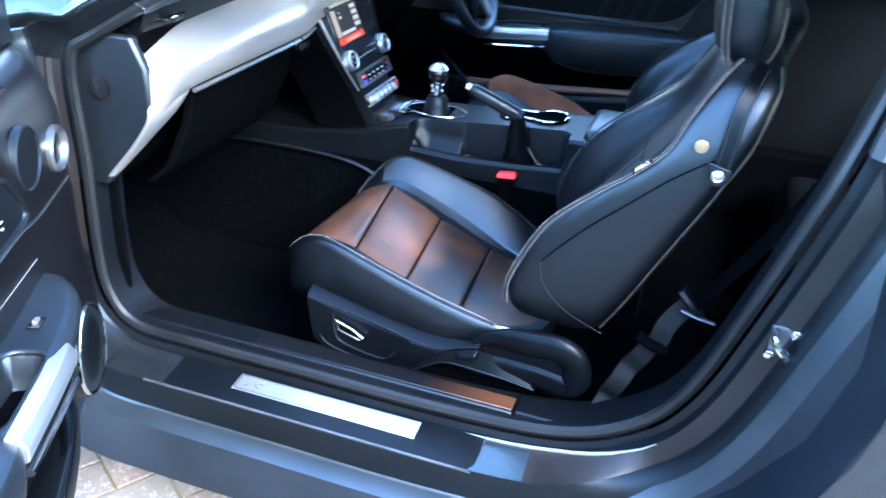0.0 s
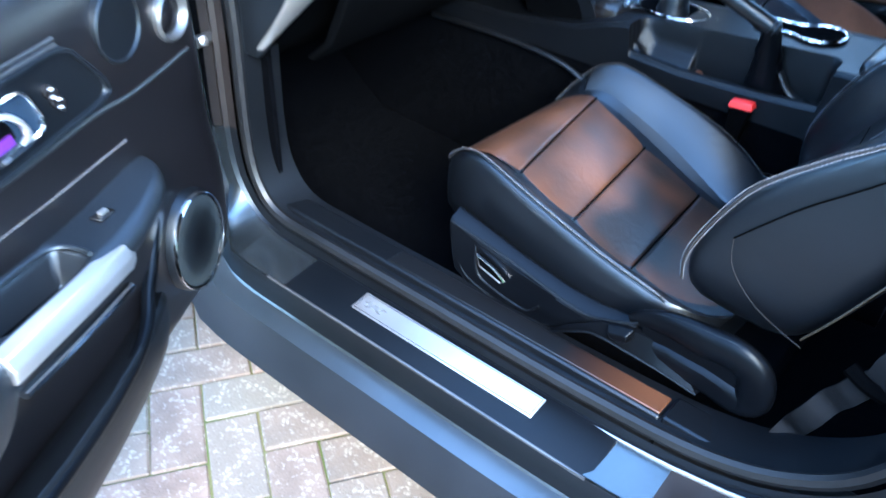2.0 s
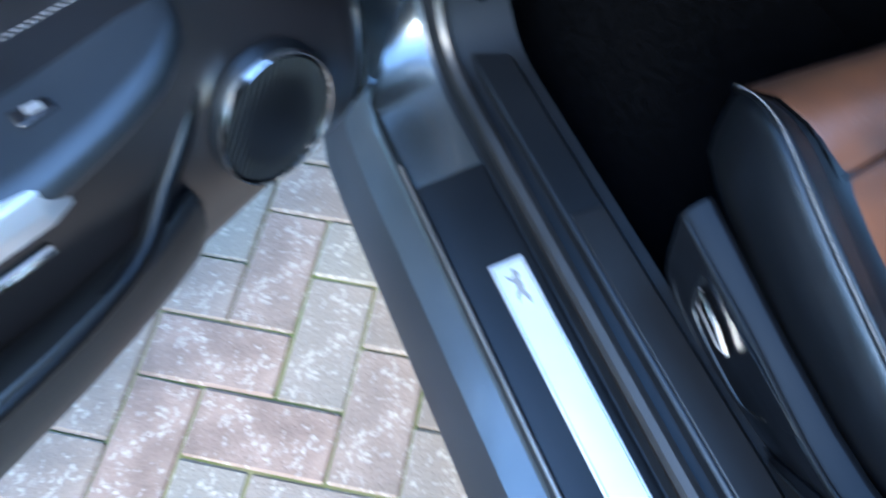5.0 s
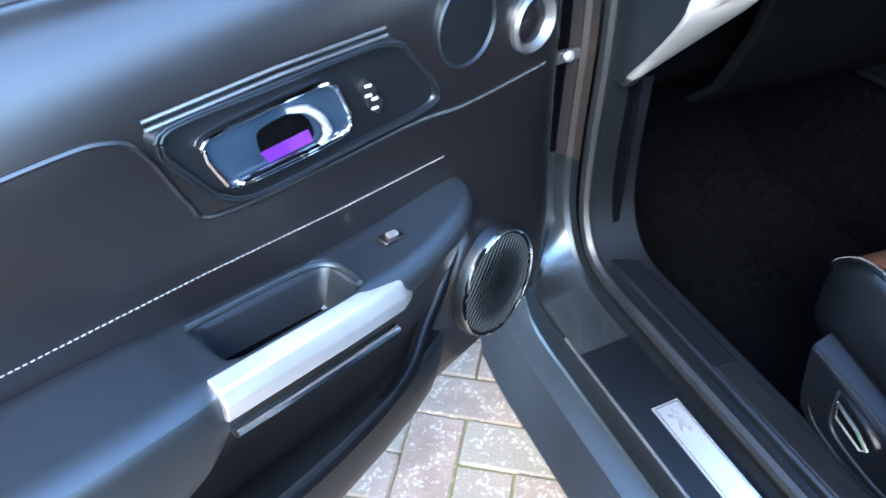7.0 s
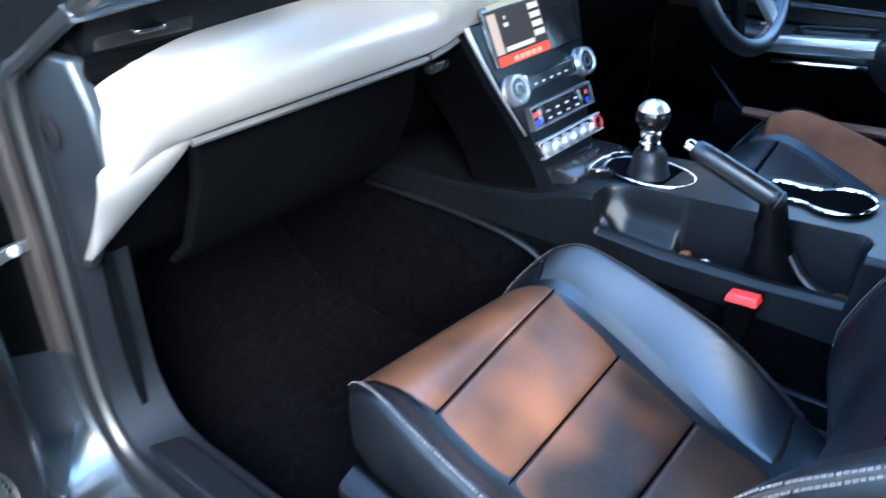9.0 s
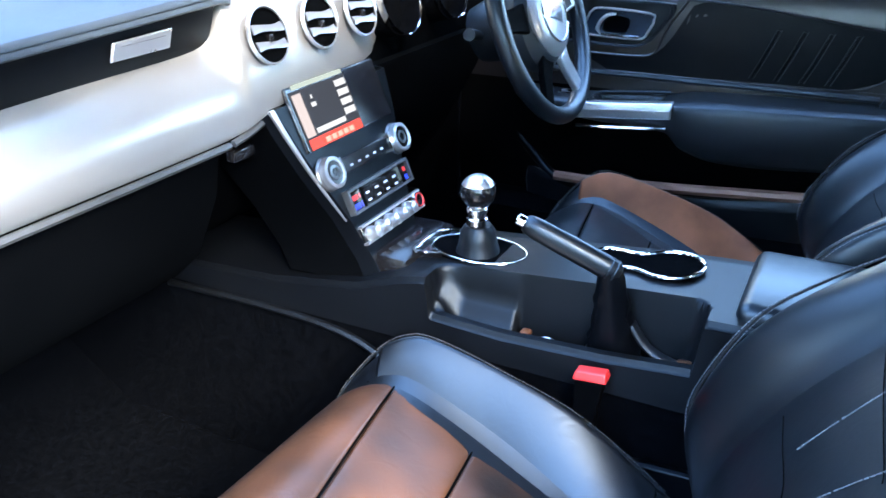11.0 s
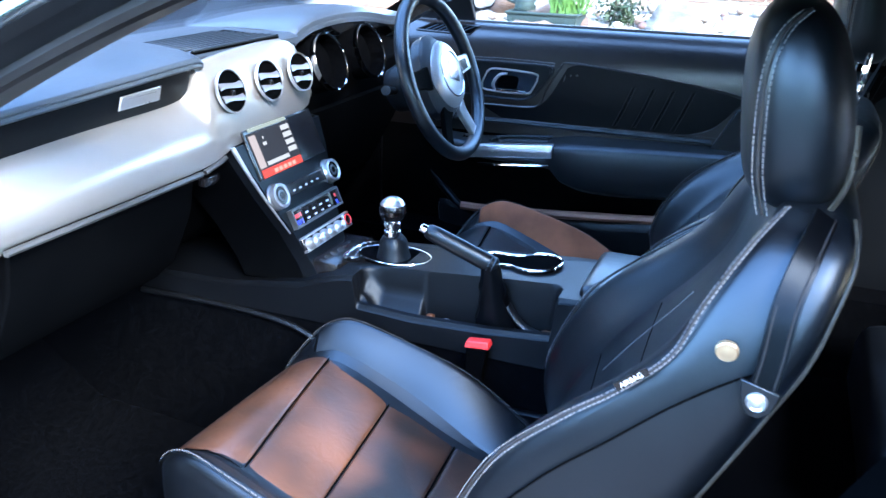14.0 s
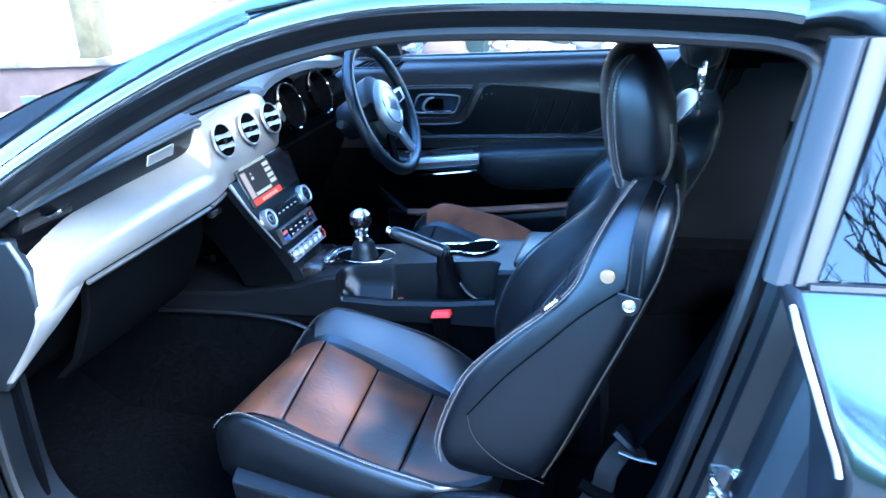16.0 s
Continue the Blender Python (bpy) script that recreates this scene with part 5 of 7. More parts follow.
    # snap buttons and belt strap on the shoulder
    y = 0.2155
    part("snap", lathe([(0.0112, 0.002), (0.0109, -0.002), (0.0095, -0.0035), (0.0075, -0.003), (0.0045, -0.0042), (0.001, -0.0045)], (0.561, y - 0.004, 0.917), (0, 1, 0.1), 20), BRASS, back, "brass snap button")
    strap = curve_through([(0.630, 0.300, 1.034), (0.618, 0.250, 1.012), (0.606, 0.218, 0.970), (0.602, 0.204, 0.925), (0.598, 0.197, 0.893)], 5)
    part("strap", ribbon(strap, 0.0125, 0.0025, (0, 1, 0)), SEATTRIM, back, "leather belt strap")
    for e in (-0.0085, 0.0085):
        part("strap_seam", tube([p + Vector((e, -0.0028, 0)) for p in strap], 0.0008, 5), SEAMLINE, back)
    part("strap_end", prism([(0.577, 0.900), (0.580, 0.874), (0.587, 0.863), (0.598, 0.861), (0.608, 0.869), (0.614, 0.890)], "y", 0.1935, 0.1985), LEATHER, back, "leather strap flap", bevel=0.0015)
    part("strap_snap", lathe([(0.0105, 0.002), (0.0100, -0.002), (0.008, -0.0035), (0.006, -0.002), (0.004, -0.004), (0.001, -0.0045)], (0.594, 0.1935, 0.879), (0, 1, 0.1), 20), ALLOY, back, "metal snap button")
    part("side_tag", loft([[(0.4655, 0.1995, 0.857), (0.4945, 0.2005, 0.882), (0.4895, 0.2005, 0.889), (0.4605, 0.1995, 0.864)], [(0.4655, 0.197, 0.857), (0.4945, 0.198, 0.882), (0.4895, 0.198, 0.889), (0.4605, 0.197, 0.864)]]), GLOSS, back, "small black tag with pale lettering")
    font = bpy.data.curves.new("tag_text", "FONT")
    font.body, font.size, font.align_x, font.align_y, font.extrude = "AIRBAG", 0.0078, "CENTER", "CENTER", 0.0003
    font.materials.append(GREYLABEL)
    word = new("tag_lettering", font)
    word.parent = back
    way = Vector((0.036, 0.001, 0.032)).normalized()
    upw = Vector((-0.66, 0, 0.75)).normalized()
    mm = Matrix((way, upw, way.cross(upw))).transposed().to_4x4()
    mm.translation = Vector((0.4775, 0.1965, 0.8730)) - ORIGIN[back]
    word.matrix_basis = mm
    # headrest
    hr = []
    for z, xc, dx, w in ((1.014, 0.602, 0.014, 0.070), (1.018, 0.599, 0.032, 0.094), (1.028, 0.597, 0.046, 0.110), (1.048, 0.596, 0.055, 0.122), (1.08, 0.594, 0.059, 0.128), (1.12, 0.590, 0.059, 0.130), (1.155, 0.585, 0.056, 0.128), (1.185, 0.580, 0.050, 0.121), (1.208, 0.577, 0.040, 0.110), (1.222, 0.576, 0.026, 0.092), (1.228, 0.576, 0.010, 0.06)):
        ring = []
        for k in range(20):
            a = 2 * math.pi * k / 20
            cx, cy = math.cos(a), math.sin(a)
            e = 0.66
            ring.append((xc + dx * math.copysign(abs(cx) ** e, cx), 0.447 + w * math.copysign(abs(cy) ** e, cy), z))
        hr.append(ring)
    h = part("headrest", loft(hr), LEATHER, s, "black leather headrest", subsurf=1)
    for side in (-1, 1):
        yy = 0.447 + side * 0.1225
        line = [(0.572, yy + side * 0.001, 1.02), (0.562, yy + side * 0.008, 1.06), (0.557, yy + side * 0.010, 1.11), (0.556, yy + side * 0.008, 1.16), (0.565, yy - side * 0.002, 1.20), (0.585, yy - side * 0.02, 1.222)]
        ln = curve_through(line, 5)
        part("headrest_seam", tube(ln, 0.0016, 6), SEAMLINE, h)
        part("headrest_stitching", join(stitches([p + Vector((-0.005, 0, 0)) for p in ln]), stitches([p + Vector((0.005, 0, 0)) for p in ln])), THREAD, h, "double pale stitching")
        rear_ln = curve_through([(0.630, yy - side * 0.010, 1.022), (0.643, yy - side * 0.002, 1.055), (0.646, yy, 1.09), (0.644, yy, 1.12)], 5)
        part("headrest_piping", tube(rear_ln, 0.0030, 6), TANEDGE, h, "tan edge piping")
        part("post", tube([(0.618, 0.447 + side * 0.075, 1.0), (0.606, 0.447 + side * 0.075, 1.045)], 0.007, 10), CHROME, s, "chrome headrest post")
        part("post_button", lathe([(0.0075, 0.0), (0.0085, 0.003), (0.0080, 0.012), (0.0060, 0.014), (0.001, 0.0145)], (0.619, 0.447 + side * 0.080, 1.0235), (0, side, 0.1), 14), CHROME, s, "chrome release button of the headrest")
        part("post_collar", lathe([(0.016, 0.0), (0.015, 0.008), (0.010, 0.010), (0.001, 0.010)], (0.618, 0.447 + side * 0.075, 1.018), (0, 0, 1), 14), GLOSS, s)
    return s


seat = car_seat("black leather front seat, warm reflections put into brown panels, pale stitching")
driver = copy_thing(seat, pose(0.20, 0.447 + 0.745, 0.257))
tagged(driver, "black leather driver's seat with its headrest raised")
hinge = Vector((0.40, 0.0, 0.50)) - Vector((0.15, 0.0, 0.24))
for ob in list(driver.children_recursive):
    if ob.name.split(".")[0] in ("snap", "strap", "strap_end", "strap_snap", "strap_seam", "side_tag", "tag_lettering", "post", "post_button", "post_collar"):
        bpy.data.objects.remove(ob)
faces = 0
for ob in driver.children:
    kind_ = ob.name.split(".")[0]
    if kind_ in ("backrest", "headrest"):
        low = Vector((0, 0, 0)) if kind_ == "backrest" else Vector((0.008, 0, 0.056))
        ob.matrix_basis = Matrix.Translation(hinge) @ Matrix.Rotation(radians(4), 4, "Y") @ Matrix.Diagonal((1, 1, 0.91 if kind_ == "backrest" else 1, 1)) @ Matrix.Translation(low - hinge)
    far_side = kind_ == "bolster_face" and not faces
    faces += kind_ == "bolster_face"
    if far_side or kind_ == "seat_panel":
        ob.data = ob.data.copy()
        ob.data.materials.clear()
        ob.data.materials.append(WARMBOLSTER if far_side else LEATHER)
        tagged(ob, "black leather inner face of the far bolster, warm reflection put into brown" if far_side else "black leather seat panel")

ORIGIN[driver] = Vector((0.20, 0.447 + 0.745, 0.257))
for dy in (0.0, 0.22):
    part("post", tube(curve_through([(0.690, 1.075 + dy, 0.975), (0.694, 1.058 + dy, 1.010), (0.699, 1.056 + dy, 1.055), (0.703, 1.062 + dy, 1.098)], 4), 0.006, 8), CHROME, driver, "chrome headrest post")

buckle = thing("seat_belt_buckle", (0.14, 0.705, 0.45), "seat belt buckle with a red button", "belt buckle")
part("buckle_body", loft([[(x0, 0.694, z), (x1, 0.694, z), (x1, 0.714, z), (x0, 0.714, z)] for x0, x1, z in ((0.122, 0.148, 0.45), (0.122, 0.156, 0.55), (0.122, 0.162, 0.588))]), DARK, buckle, bevel=0.003)
part("buckle_button", loft([[(0.119, 0.692, 0.587), (0.166, 0.692, 0.591), (0.166, 0.718, 0.591), (0.119, 0.718, 0.587)], [(0.122, 0.696, 0.599), (0.163, 0.696, 0.604), (0.163, 0.714, 0.604), (0.122, 0.714, 0.599)]]), RED, buckle, "red release button", bevel=0.002)

# rear seat
rear = thing("rear_seat", (1.1, YC, 0.26), "dark rear bench seat", "rear seat")
for y0, y1 in ((0.20, 0.78), (0.86, 1.44)):
    part("rear_cushion", rbox(0.82, 1.30, y0, y1, 0.27, 0.46, 0.05, 3), LEATHER, rear)
    bk = loft([[(x, y0, z), (x, y1, z), (x + 0.12, y1, z + 0.03), (x + 0.12, y0, z + 0.03)] for x, z in ((1.20, 0.40), (1.27, 0.55), (1.36, 0.75), (1.44, 0.92))])
    part("rear_backrest", bk, LEATHER, rear, bevel=0.03)
part("rear_divider", rbox(0.85, 1.30, 0.79, 0.85, 0.28, 0.44, 0.02), PLASTIC, rear)
# ---- doors ----
def car_door(side):
    """A door in its own frame: u along it from the hinge, n towards the cabin, z up. side: -1 near and open, 1 far and closed."""
    if side < 0:
        a = radians(66)
        O, U, N = Vector((-0.50, -0.01, 0.0)), Vector((math.cos(a), -math.sin(a), 0)), Vector((math.sin(a), math.cos(a), 0))
        lift = 0.0
        d = thing("coupe_door", (-0.25, -0.45, 0.30), "open car door with dark padded trim, chrome pull and speakers", "car door", "front doors")
    else:
        O, U, N = Vector((-0.62, 1.685, 0.0)), Vector((1, 0, 0)), Vector((0, -1, 0))
        lift = 0.035
        d = thing("coupe_door", (0.0, 1.68, 0.30), "closed far car door with dark padded trim and chrome pull", "car door", "front doors")

    def P(u, n, z):
        return O + U * u + N * n + Vector((0, 0, z + lift))

    def bottom(u):
        return 0.395 - 0.19 * (u - 0.1)

    def skin(u, z):
        """How far the trim stands towards the cabin."""
        n = 0.05
        if z > 0.865:
            t = min(1.0, (z - 0.865) / 0.136)
            n = 0.05 - 0.074 * (1 - math.sqrt(max(0.0, 1 - t * t)))
        if z < 0.66:
            n = 0.05 + 0.012 * math.sin(min(1.0, (0.66 - z) / 0.25) * math.pi) - 0.02 * max(0.0, (0.45 - z) / 0.15)
        if u < 0.10:
            n -= 0.05 * ((0.10 - u) / 0.06) ** 2
        return n
    us = [0.05, 0.065, 0.085, 0.11, 0.16, 0.22, 0.30, 0.4, 0.5, 0.6, 0.7, 0.8, 0.9, 1.0, 1.1, 1.2] + ([1.3, 1.42] if side > 0 else [])
    grid = []
    for u in us:
        row = []
        b = bottom(u)
        for k in range(15):
            z = b + (0.865 - b) * k / 14
            row.append(P(u, skin(u, z), z))
        for k in range(1, 11):
            z = 0.865 + 0.135 * math.sin(math.pi / 2 * k / 10)
            row.append(P(u, skin(u, z), z))
        grid.append(row)
    part("door_trim", sheet(grid, 0.02, -N), DOORSKIN, d, "dark grained door trim", subsurf=1)
    shell = []
    for u in (0.03, 0.1, 0.4, 0.8, 1.22) + ((1.44,) if side > 0 else ()):
        shell.append([P(u, n, z) for n, z in ((0.015, bottom(u) - 0.012), (-0.06, bottom(u) - 0.02), (-0.13, bottom(u) + 0.02), (-0.165, 0.6), (-0.155, 0.85), (-0.12, 0.955), (-0.055, 0.975))])
    part("door_skin", sheet(shell, 0.008, N), PAINT, d, "grey painted outer skin")
    part("door_edge", loft([[P(0.045, n, z) for n, z in ((0.03, bottom(0.05)), (-0.12, bottom(0.05)), (-0.13, 1.0), (0.0, 1.02), (0.02, 0.9))], [P(0.06, n, z) for n, z in ((0.03, bottom(0.05)), (-0.12, bottom(0.05)), (-0.13, 1.0), (0.0, 1.02), (0.02, 0.9))]]), JAMB, d)
    part("belt_seal", tube([P(u, -0.029, 0.999) for u in (0.09, 0.4, 0.8, 1.2 if side < 0 else 1.4)], 0.008, 6), RUBBER, d, "black belt seal")
    if side < 0:
        pane = [[P(u, -0.034 + 0.47 * h * t, 0.99 + h * t) for t in (0, 1)] for u, h in ((0.22, 0.06), (0.5, 0.19), (0.7, 0.235), (1.2, 0.235))]
    # window glass edge
    if side > 0:
        pane = [[P(u, -0.038 + 0.59 * h * t, 1.0 + h * t) for t in (0, 1)] for u, h in ((0.22, 0.06), (0.5, 0.19), (0.7, 0.225), (1.2, 0.225))]
    part("window_pane", sheet(pane, 0.004, N), GLASS, d).visible_shadow = False
    if side < 0:
        part("sail_trim", loft([[P(u, n, z) for u, z in ((0.06, 1.0), (0.30, 1.015), (0.26, 1.045), (0.12, 1.10), (0.06, 1.10))] for n in (-0.035, -0.015)]), PLASTIC, d, "black corner trim", bevel=0.004)
    else:
        part("sail_trim", loft([[P(u, n + 0.5 * (z - 1.0), z) for u, z in ((0.10, 0.985), (0.372, 0.992), (0.366, 1.075), (0.33, 1.066), (0.20, 1.02))] for n in (-0.045, -0.025)]), PLASTIC, d, "black corner trim", bevel=0.003)
    # handle bezel
    bz = [(0.634, 0.906), (0.50, 0.908), (0.367, 0.906), (0.343, 0.881), (0.296, 0.817), (0.430, 0.812), (0.566, 0.811), (0.600, 0.850)]

    def plate(poly, n0, n1):
        return loft([[P(u, n0, z) for u, z in poly], [P(u, n1, z) for u, z in poly]])

    def grow(poly, k):
        cu, cz = sum(u for u, z in poly) / len(poly), sum(z for u, z in poly) / len(poly)
        return [(cu + (u - cu) * k, cz + (z - cz) * (1 + (k - 1) * 1.6)) for u, z in poly]
    def rounded(poly, per=3, rad=0.008):
        """Cuts the corners of an outline round."""
        pts = []
        m = len(poly)
        for k in range(m):
            (u0, z0), (u1, z1) = poly[k], poly[(k + 1) % m]
            f = min(0.42, rad / max(1e-6, math.hypot(u1 - u0, z1 - z0)))
            pts += [(u0 + (u1 - u0) * f, z0 + (z1 - z0) * f), (u1 + (u0 - u1) * f, z1 + (z0 - z1) * f)]
        return [(p.x, p.z) for p in curve_through([(a, 0, b) for a, b in pts], per, loop=True)]
    bz = rounded(bz, 4, 0.022)
    bez = part("handle_bezel", loft([[P(u, n, z) for u, z in grow(bz, k)] for k, n in ((1.03, 0.046), (1.0, 0.058), (0.97, 0.0585), (0.955, 0.0545))]), PLASTIC, d, "black release handle bezel")
    for k in (1.005, 0.975):
        part("bezel_lip", tube([P(u, 0.0585, z) for u, z in grow(bz, k)], 0.0018, 6, loop=True), PLASTIC, bez)
    hd = rounded([(0.589, 0.884), (0.453, 0.891), (0.432, 0.868), (0.428, 0.831), (0.562, 0.828), (0.575, 0.842)], 4, 0.014)
    part("handle_rim", tube([P(u, 0.0585, z) for u, z in hd], 0.0026, 8, loop=True), ALLOY if side > 0 else CHROME, bez, "chrome handle rim")
    # Blue reflection is put into the bowl's base colour.
    part("handle_bowl", plate(grow(hd, 0.985), 0.053, 0.0560), surface("bowl", (0.010, 0.020, 0.036), (0.022, 0.040, 0.066), 0.16, 0.3), bez, "handle bowl, mirrored sky put into its blue")
    # Flat black plate in place of a hollow, with the shade coloured in.
    part("handle_hollow", plate(rounded([(0.534, 0.871), (0.487, 0.875), (0.470, 0.852), (0.473, 0.838), (0.526, 0.837)]), 0.056, 0.0572), CARPET, bez, "flat black plate standing in for the shaded hollow behind the handle")
    if side < 0:
        # Thin plate added to paint a violet reflection, near door only.
        part("lever_tint", plate([(0.532, 0.850), (0.478, 0.852), (0.474, 0.838), (0.524, 0.837)], 0.0572, 0.0580), surface("violet_reflection", (0.10, 0.02, 0.22), (0.20, 0.05, 0.36), 0.15, 0.5), bez, "violet reflection painted as a strip")
    part("handle_grip", tube(curve_through([P(0.500, 0.058, 0.879), P(0.482, 0.063, 0.876), P(0.468, 0.066, 0.862), P(0.463, 0.066, 0.846), P(0.468, 0.060, 0.834)], 4), [0.003, 0.0036, 0.0042, 0.0048] + [0.0052] * 9 + [0.0048, 0.0042, 0.0036, 0.003], 8, flat=0.8), ALLOY, bez, "bright pull loop")
    part("handle_sill", tube([P(0.470, 0.060, 0.8335), P(0.555, 0.060, 0.8325)], 0.0032, 8), CHROME, bez, "chrome lower edge of the handle")
    for k in (1.02, 1.055):
        part("bezel_line", tube([P(u, 0.054 - (k - 1) * 0.06, z) for u, z in ((0.628, 0.904 + (k - 1) * 0.19), (0.50, 0.907 + (k - 1) * 0.19), (0.372, 0.905 + (k - 1) * 0.19))], 0.0018, 6), DULL, bez, "bright line along the bezel")
    for u, z in ((0.405, 0.866), (0.397, 0.850)):
        part("lock_switch", plate(rounded([(u + 0.012, z + 0.012), (u - 0.006, z + 0.010), (u - 0.012, z - 0.012), (u + 0.006, z - 0.012)]), 0.055, 0.0605), GLOSS, bez)
        for e in (0.005, -0.005):
            part("lock_mark", plate([(u + 0.006, z + e + 0.002), (u - 0.002, z + e + 0.001), (u - 0.003, z + e - 0.002), (u + 0.005, z + e - 0.001)], 0.0606, 0.0612), GREYLABEL, bez)
    # speakers
    def disc(u, z, a, b, n0, prof, mat, nm, lab="", parent=None):
        rings = [[P(u + a * k * math.cos(2 * math.pi * i / 32), n0 + h, z + b * k * math.sin(2 * math.pi * i / 32)) for i in range(32)] for k, h in prof]
        return part(nm, loft(rings), mat, parent or d, lab)
    disc(0.258, 0.886, 0.044, 0.046, skin(0.258, 0.886), ((1.06, -0.006), (1.05, 0.004), (1.0, 0.006), (0.93, 0.003), (0.001, 0.003)), PLASTIC, "speaker_cover", "round speaker cover")
    tw = disc(0.145, 0.857, 0.038, 0.037, skin(0.145, 0.857), ((1.0, -0.012), (1.0, 0.006), (0.9, 0.010), (0.78, 0.006), (0.70, -0.004)), DULL, "vent_ring", "metal side window demister ring")
    disc(0.145, 0.857, 0.027, 0.026, skin(0.145, 0.857), ((1.0, 0.0), (0.9, 0.001), (0.001, 0.0015)), GLOSS, "vent_core", "", tw)
    if side < 0:
        lo = disc(0.206, 0.518, 0.069, 0.084, 0.074, ((1.06, -0.06), (1.03, -0.004), (0.99, 0.0), (0.95, -0.002), (0.001, -0.002)), PLASTIC, "speaker_housing", "black speaker housing")
        disc(0.206, 0.518, 0.068, 0.083, 0.074, ((1.012, -0.002), (1.012, 0.003), (1.0, 0.0055), (0.975, 0.0045), (0.968, -0.002)), CHROME, "speaker_ring", "chrome speaker ring", lo)
        disc(0.206, 0.518, 0.066, 0.0805, 0.074, ((1.0, -0.001), (0.98, 0.001), (0.6, 0.003), (0.001, 0.0035)), SEATTRIM, "speaker_grille", "black speaker grille", lo)
        for k in range(-9, 10):
            e = k / 10
            half = 0.95 * math.sqrt(1 - e * e)
            part("grille_rib", tube([P(0.206 + 0.066 * (e * 0.8 - 0.6 * h * half), 0.0758, 0.518 + 0.0805 * (e * 0.6 + 0.8 * h * half)) for h in (-1, 0, 1)], 0.0016, 4), SEATTRIM, lo)
    # demister slot in the top
    dz = [(0.398, 0.991), (0.262, 0.995), (0.214, 0.974), (0.375, 0.970)]
    def onskin(poly, k0, k1):
        return loft([[P(u, skin(u, z) + k, z + 0.8 * k) for u, z in poly] for k in (k0, k1)])
    slot = part("demister_slot", onskin(dz, -0.01, 0.0015), DARK, d, "side demister slot")
    part("slot_frame", tube([P(u, skin(u, z) + 0.0015, z + 0.001) for u, z in dz], 0.0026, 6, loop=True), DOORSKIN, slot)
    for k in range(7):
        u = 0.272 + 0.0185 * k
        part("slot_rib", onskin([(u + 0.003, 0.990), (u, 0.990), (u - 0.034, 0.9745), (u - 0.030, 0.974)], 0.0, 0.003), PLASTIC, slot)
    # armrest
    rows_ = ((0.262, 0.058, 0.700, 0.690), (0.275, 0.085, 0.703, 0.675), (0.31, 0.112, 0.702, 0.66), (0.37, 0.128, 0.698, 0.655), (0.43, 0.136, 0.697, 0.648), (0.50, 0.140, 0.702, 0.645), (0.58, 0.143, 0.708, 0.645), (0.65, 0.146, 0.714, 0.640),
             (0.68, 0.158, 0.722, 0.61), (0.74, 0.165, 0.728, 0.59), (0.85, 0.165, 0.732, 0.59), (1.0, 0.15, 0.735, 0.60), (1.15, 0.12, 0.735, 0.62))

    def arm_at(u):
        for a, b in zip(rows_, rows_[1:]):
            if u <= b[0]:
                t = (u - a[0]) / (b[0] - a[0])
                return [p + (q - p) * t for p, q in zip(a, b)][1:]
        return list(rows_[-1][1:])
    secs = []
    for u in (0.262, 0.268, 0.275, 0.29, 0.31, 0.34, 0.37, 0.40, 0.43, 0.455, 0.470, 0.478, 0.484, 0.490, 0.50, 0.53, 0.56, 0.59, 0.612, 0.618, 0.624, 0.630, 0.636, 0.645, 0.655, 0.665, 0.68, 0.70, 0.74, 0.80, 0.85, 0.92, 1.0, 1.08, 1.15):
        n1, zt, zb = arm_at(u)
        n0 = 0.03
        ln = n1 - n0
        sink = 0.058 * max(0.0, min(1.0, min((u - 0.478) / 0.012, (0.632 - u) / 0.012)))
        secs.append([P(u, n0, zt + 0.004), P(u, n0 + ln * 0.26, zt + 0.003), P(u, n0 + ln * 0.30, zt + 0.002 - sink * 0.10), P(u, n0 + ln * 0.33, zt + 0.002 - sink), P(u, n0 + ln * 0.70, zt - sink), P(u, n0 + ln * 0.75, zt - sink * 0.15), P(u, n0 + ln * 0.80, zt), P(u, n0 + ln * 0.88, zt - 0.002),
                     P(u, n0 + ln * 0.97, zt - 0.007), P(u, n0 + ln, zt - 0.016), P(u, n0 + ln, (zt + zb) / 2), P(u, n0 + ln * 0.9, zb + 0.006), P(u, n0 + ln * 0.6, zb), P(u, n0, zb)])
    arm = part("armrest", loft(secs), SOFT, d, "padded black armrest with a sunk grab pocket", subsurf=1)

    def flat(poly, z0, z1):
        zz = lambda u: 0.697 + 0.1 * (u - 0.43)
        return loft([[P(u, n, zz(u) + z0) for u, n in poly], [P(u, n, zz(u) + z1) for u, n in poly]])
    zz_ = lambda u: 0.697 + 0.1 * (u - 0.43)
    part("pocket_rim", tube(curve_through([P(u, n, zz_(u) + 0.003) for u, n in ((0.640, 0.068), (0.56, 0.064), (0.497, 0.064), (0.476, 0.078), (0.474, 0.104), (0.478, 0.116))], 4), 0.0036, 8), SOFT, arm, "raised rim of the grab pocket")
    # Black plate added to deepen the pocket's shade.
    part("pocket_well", flat([(0.620, 0.070), (0.492, 0.068), (0.492, 0.102), (0.620, 0.106)], -0.054, -0.049), CARPET, arm, "pocket floor plate, its shade put into black")
    part("window_switch", flat([(0.415, 0.070), (0.385, 0.072), (0.385, 0.088), (0.415, 0.088)], 0.003, 0.008), GLOSS, arm, "window switch", bevel=0.002)
    part("switch_tip", flat([(0.405, 0.076), (0.393, 0.077), (0.393, 0.083), (0.405, 0.083)], 0.008, 0.012), ALLOY, arm)
    pull = [(0.418, 0.118, 0.684), (0.44, 0.130, 0.690), (0.52, 0.137, 0.699), (0.60, 0.142, 0.708), (0.662, 0.146, 0.715)]
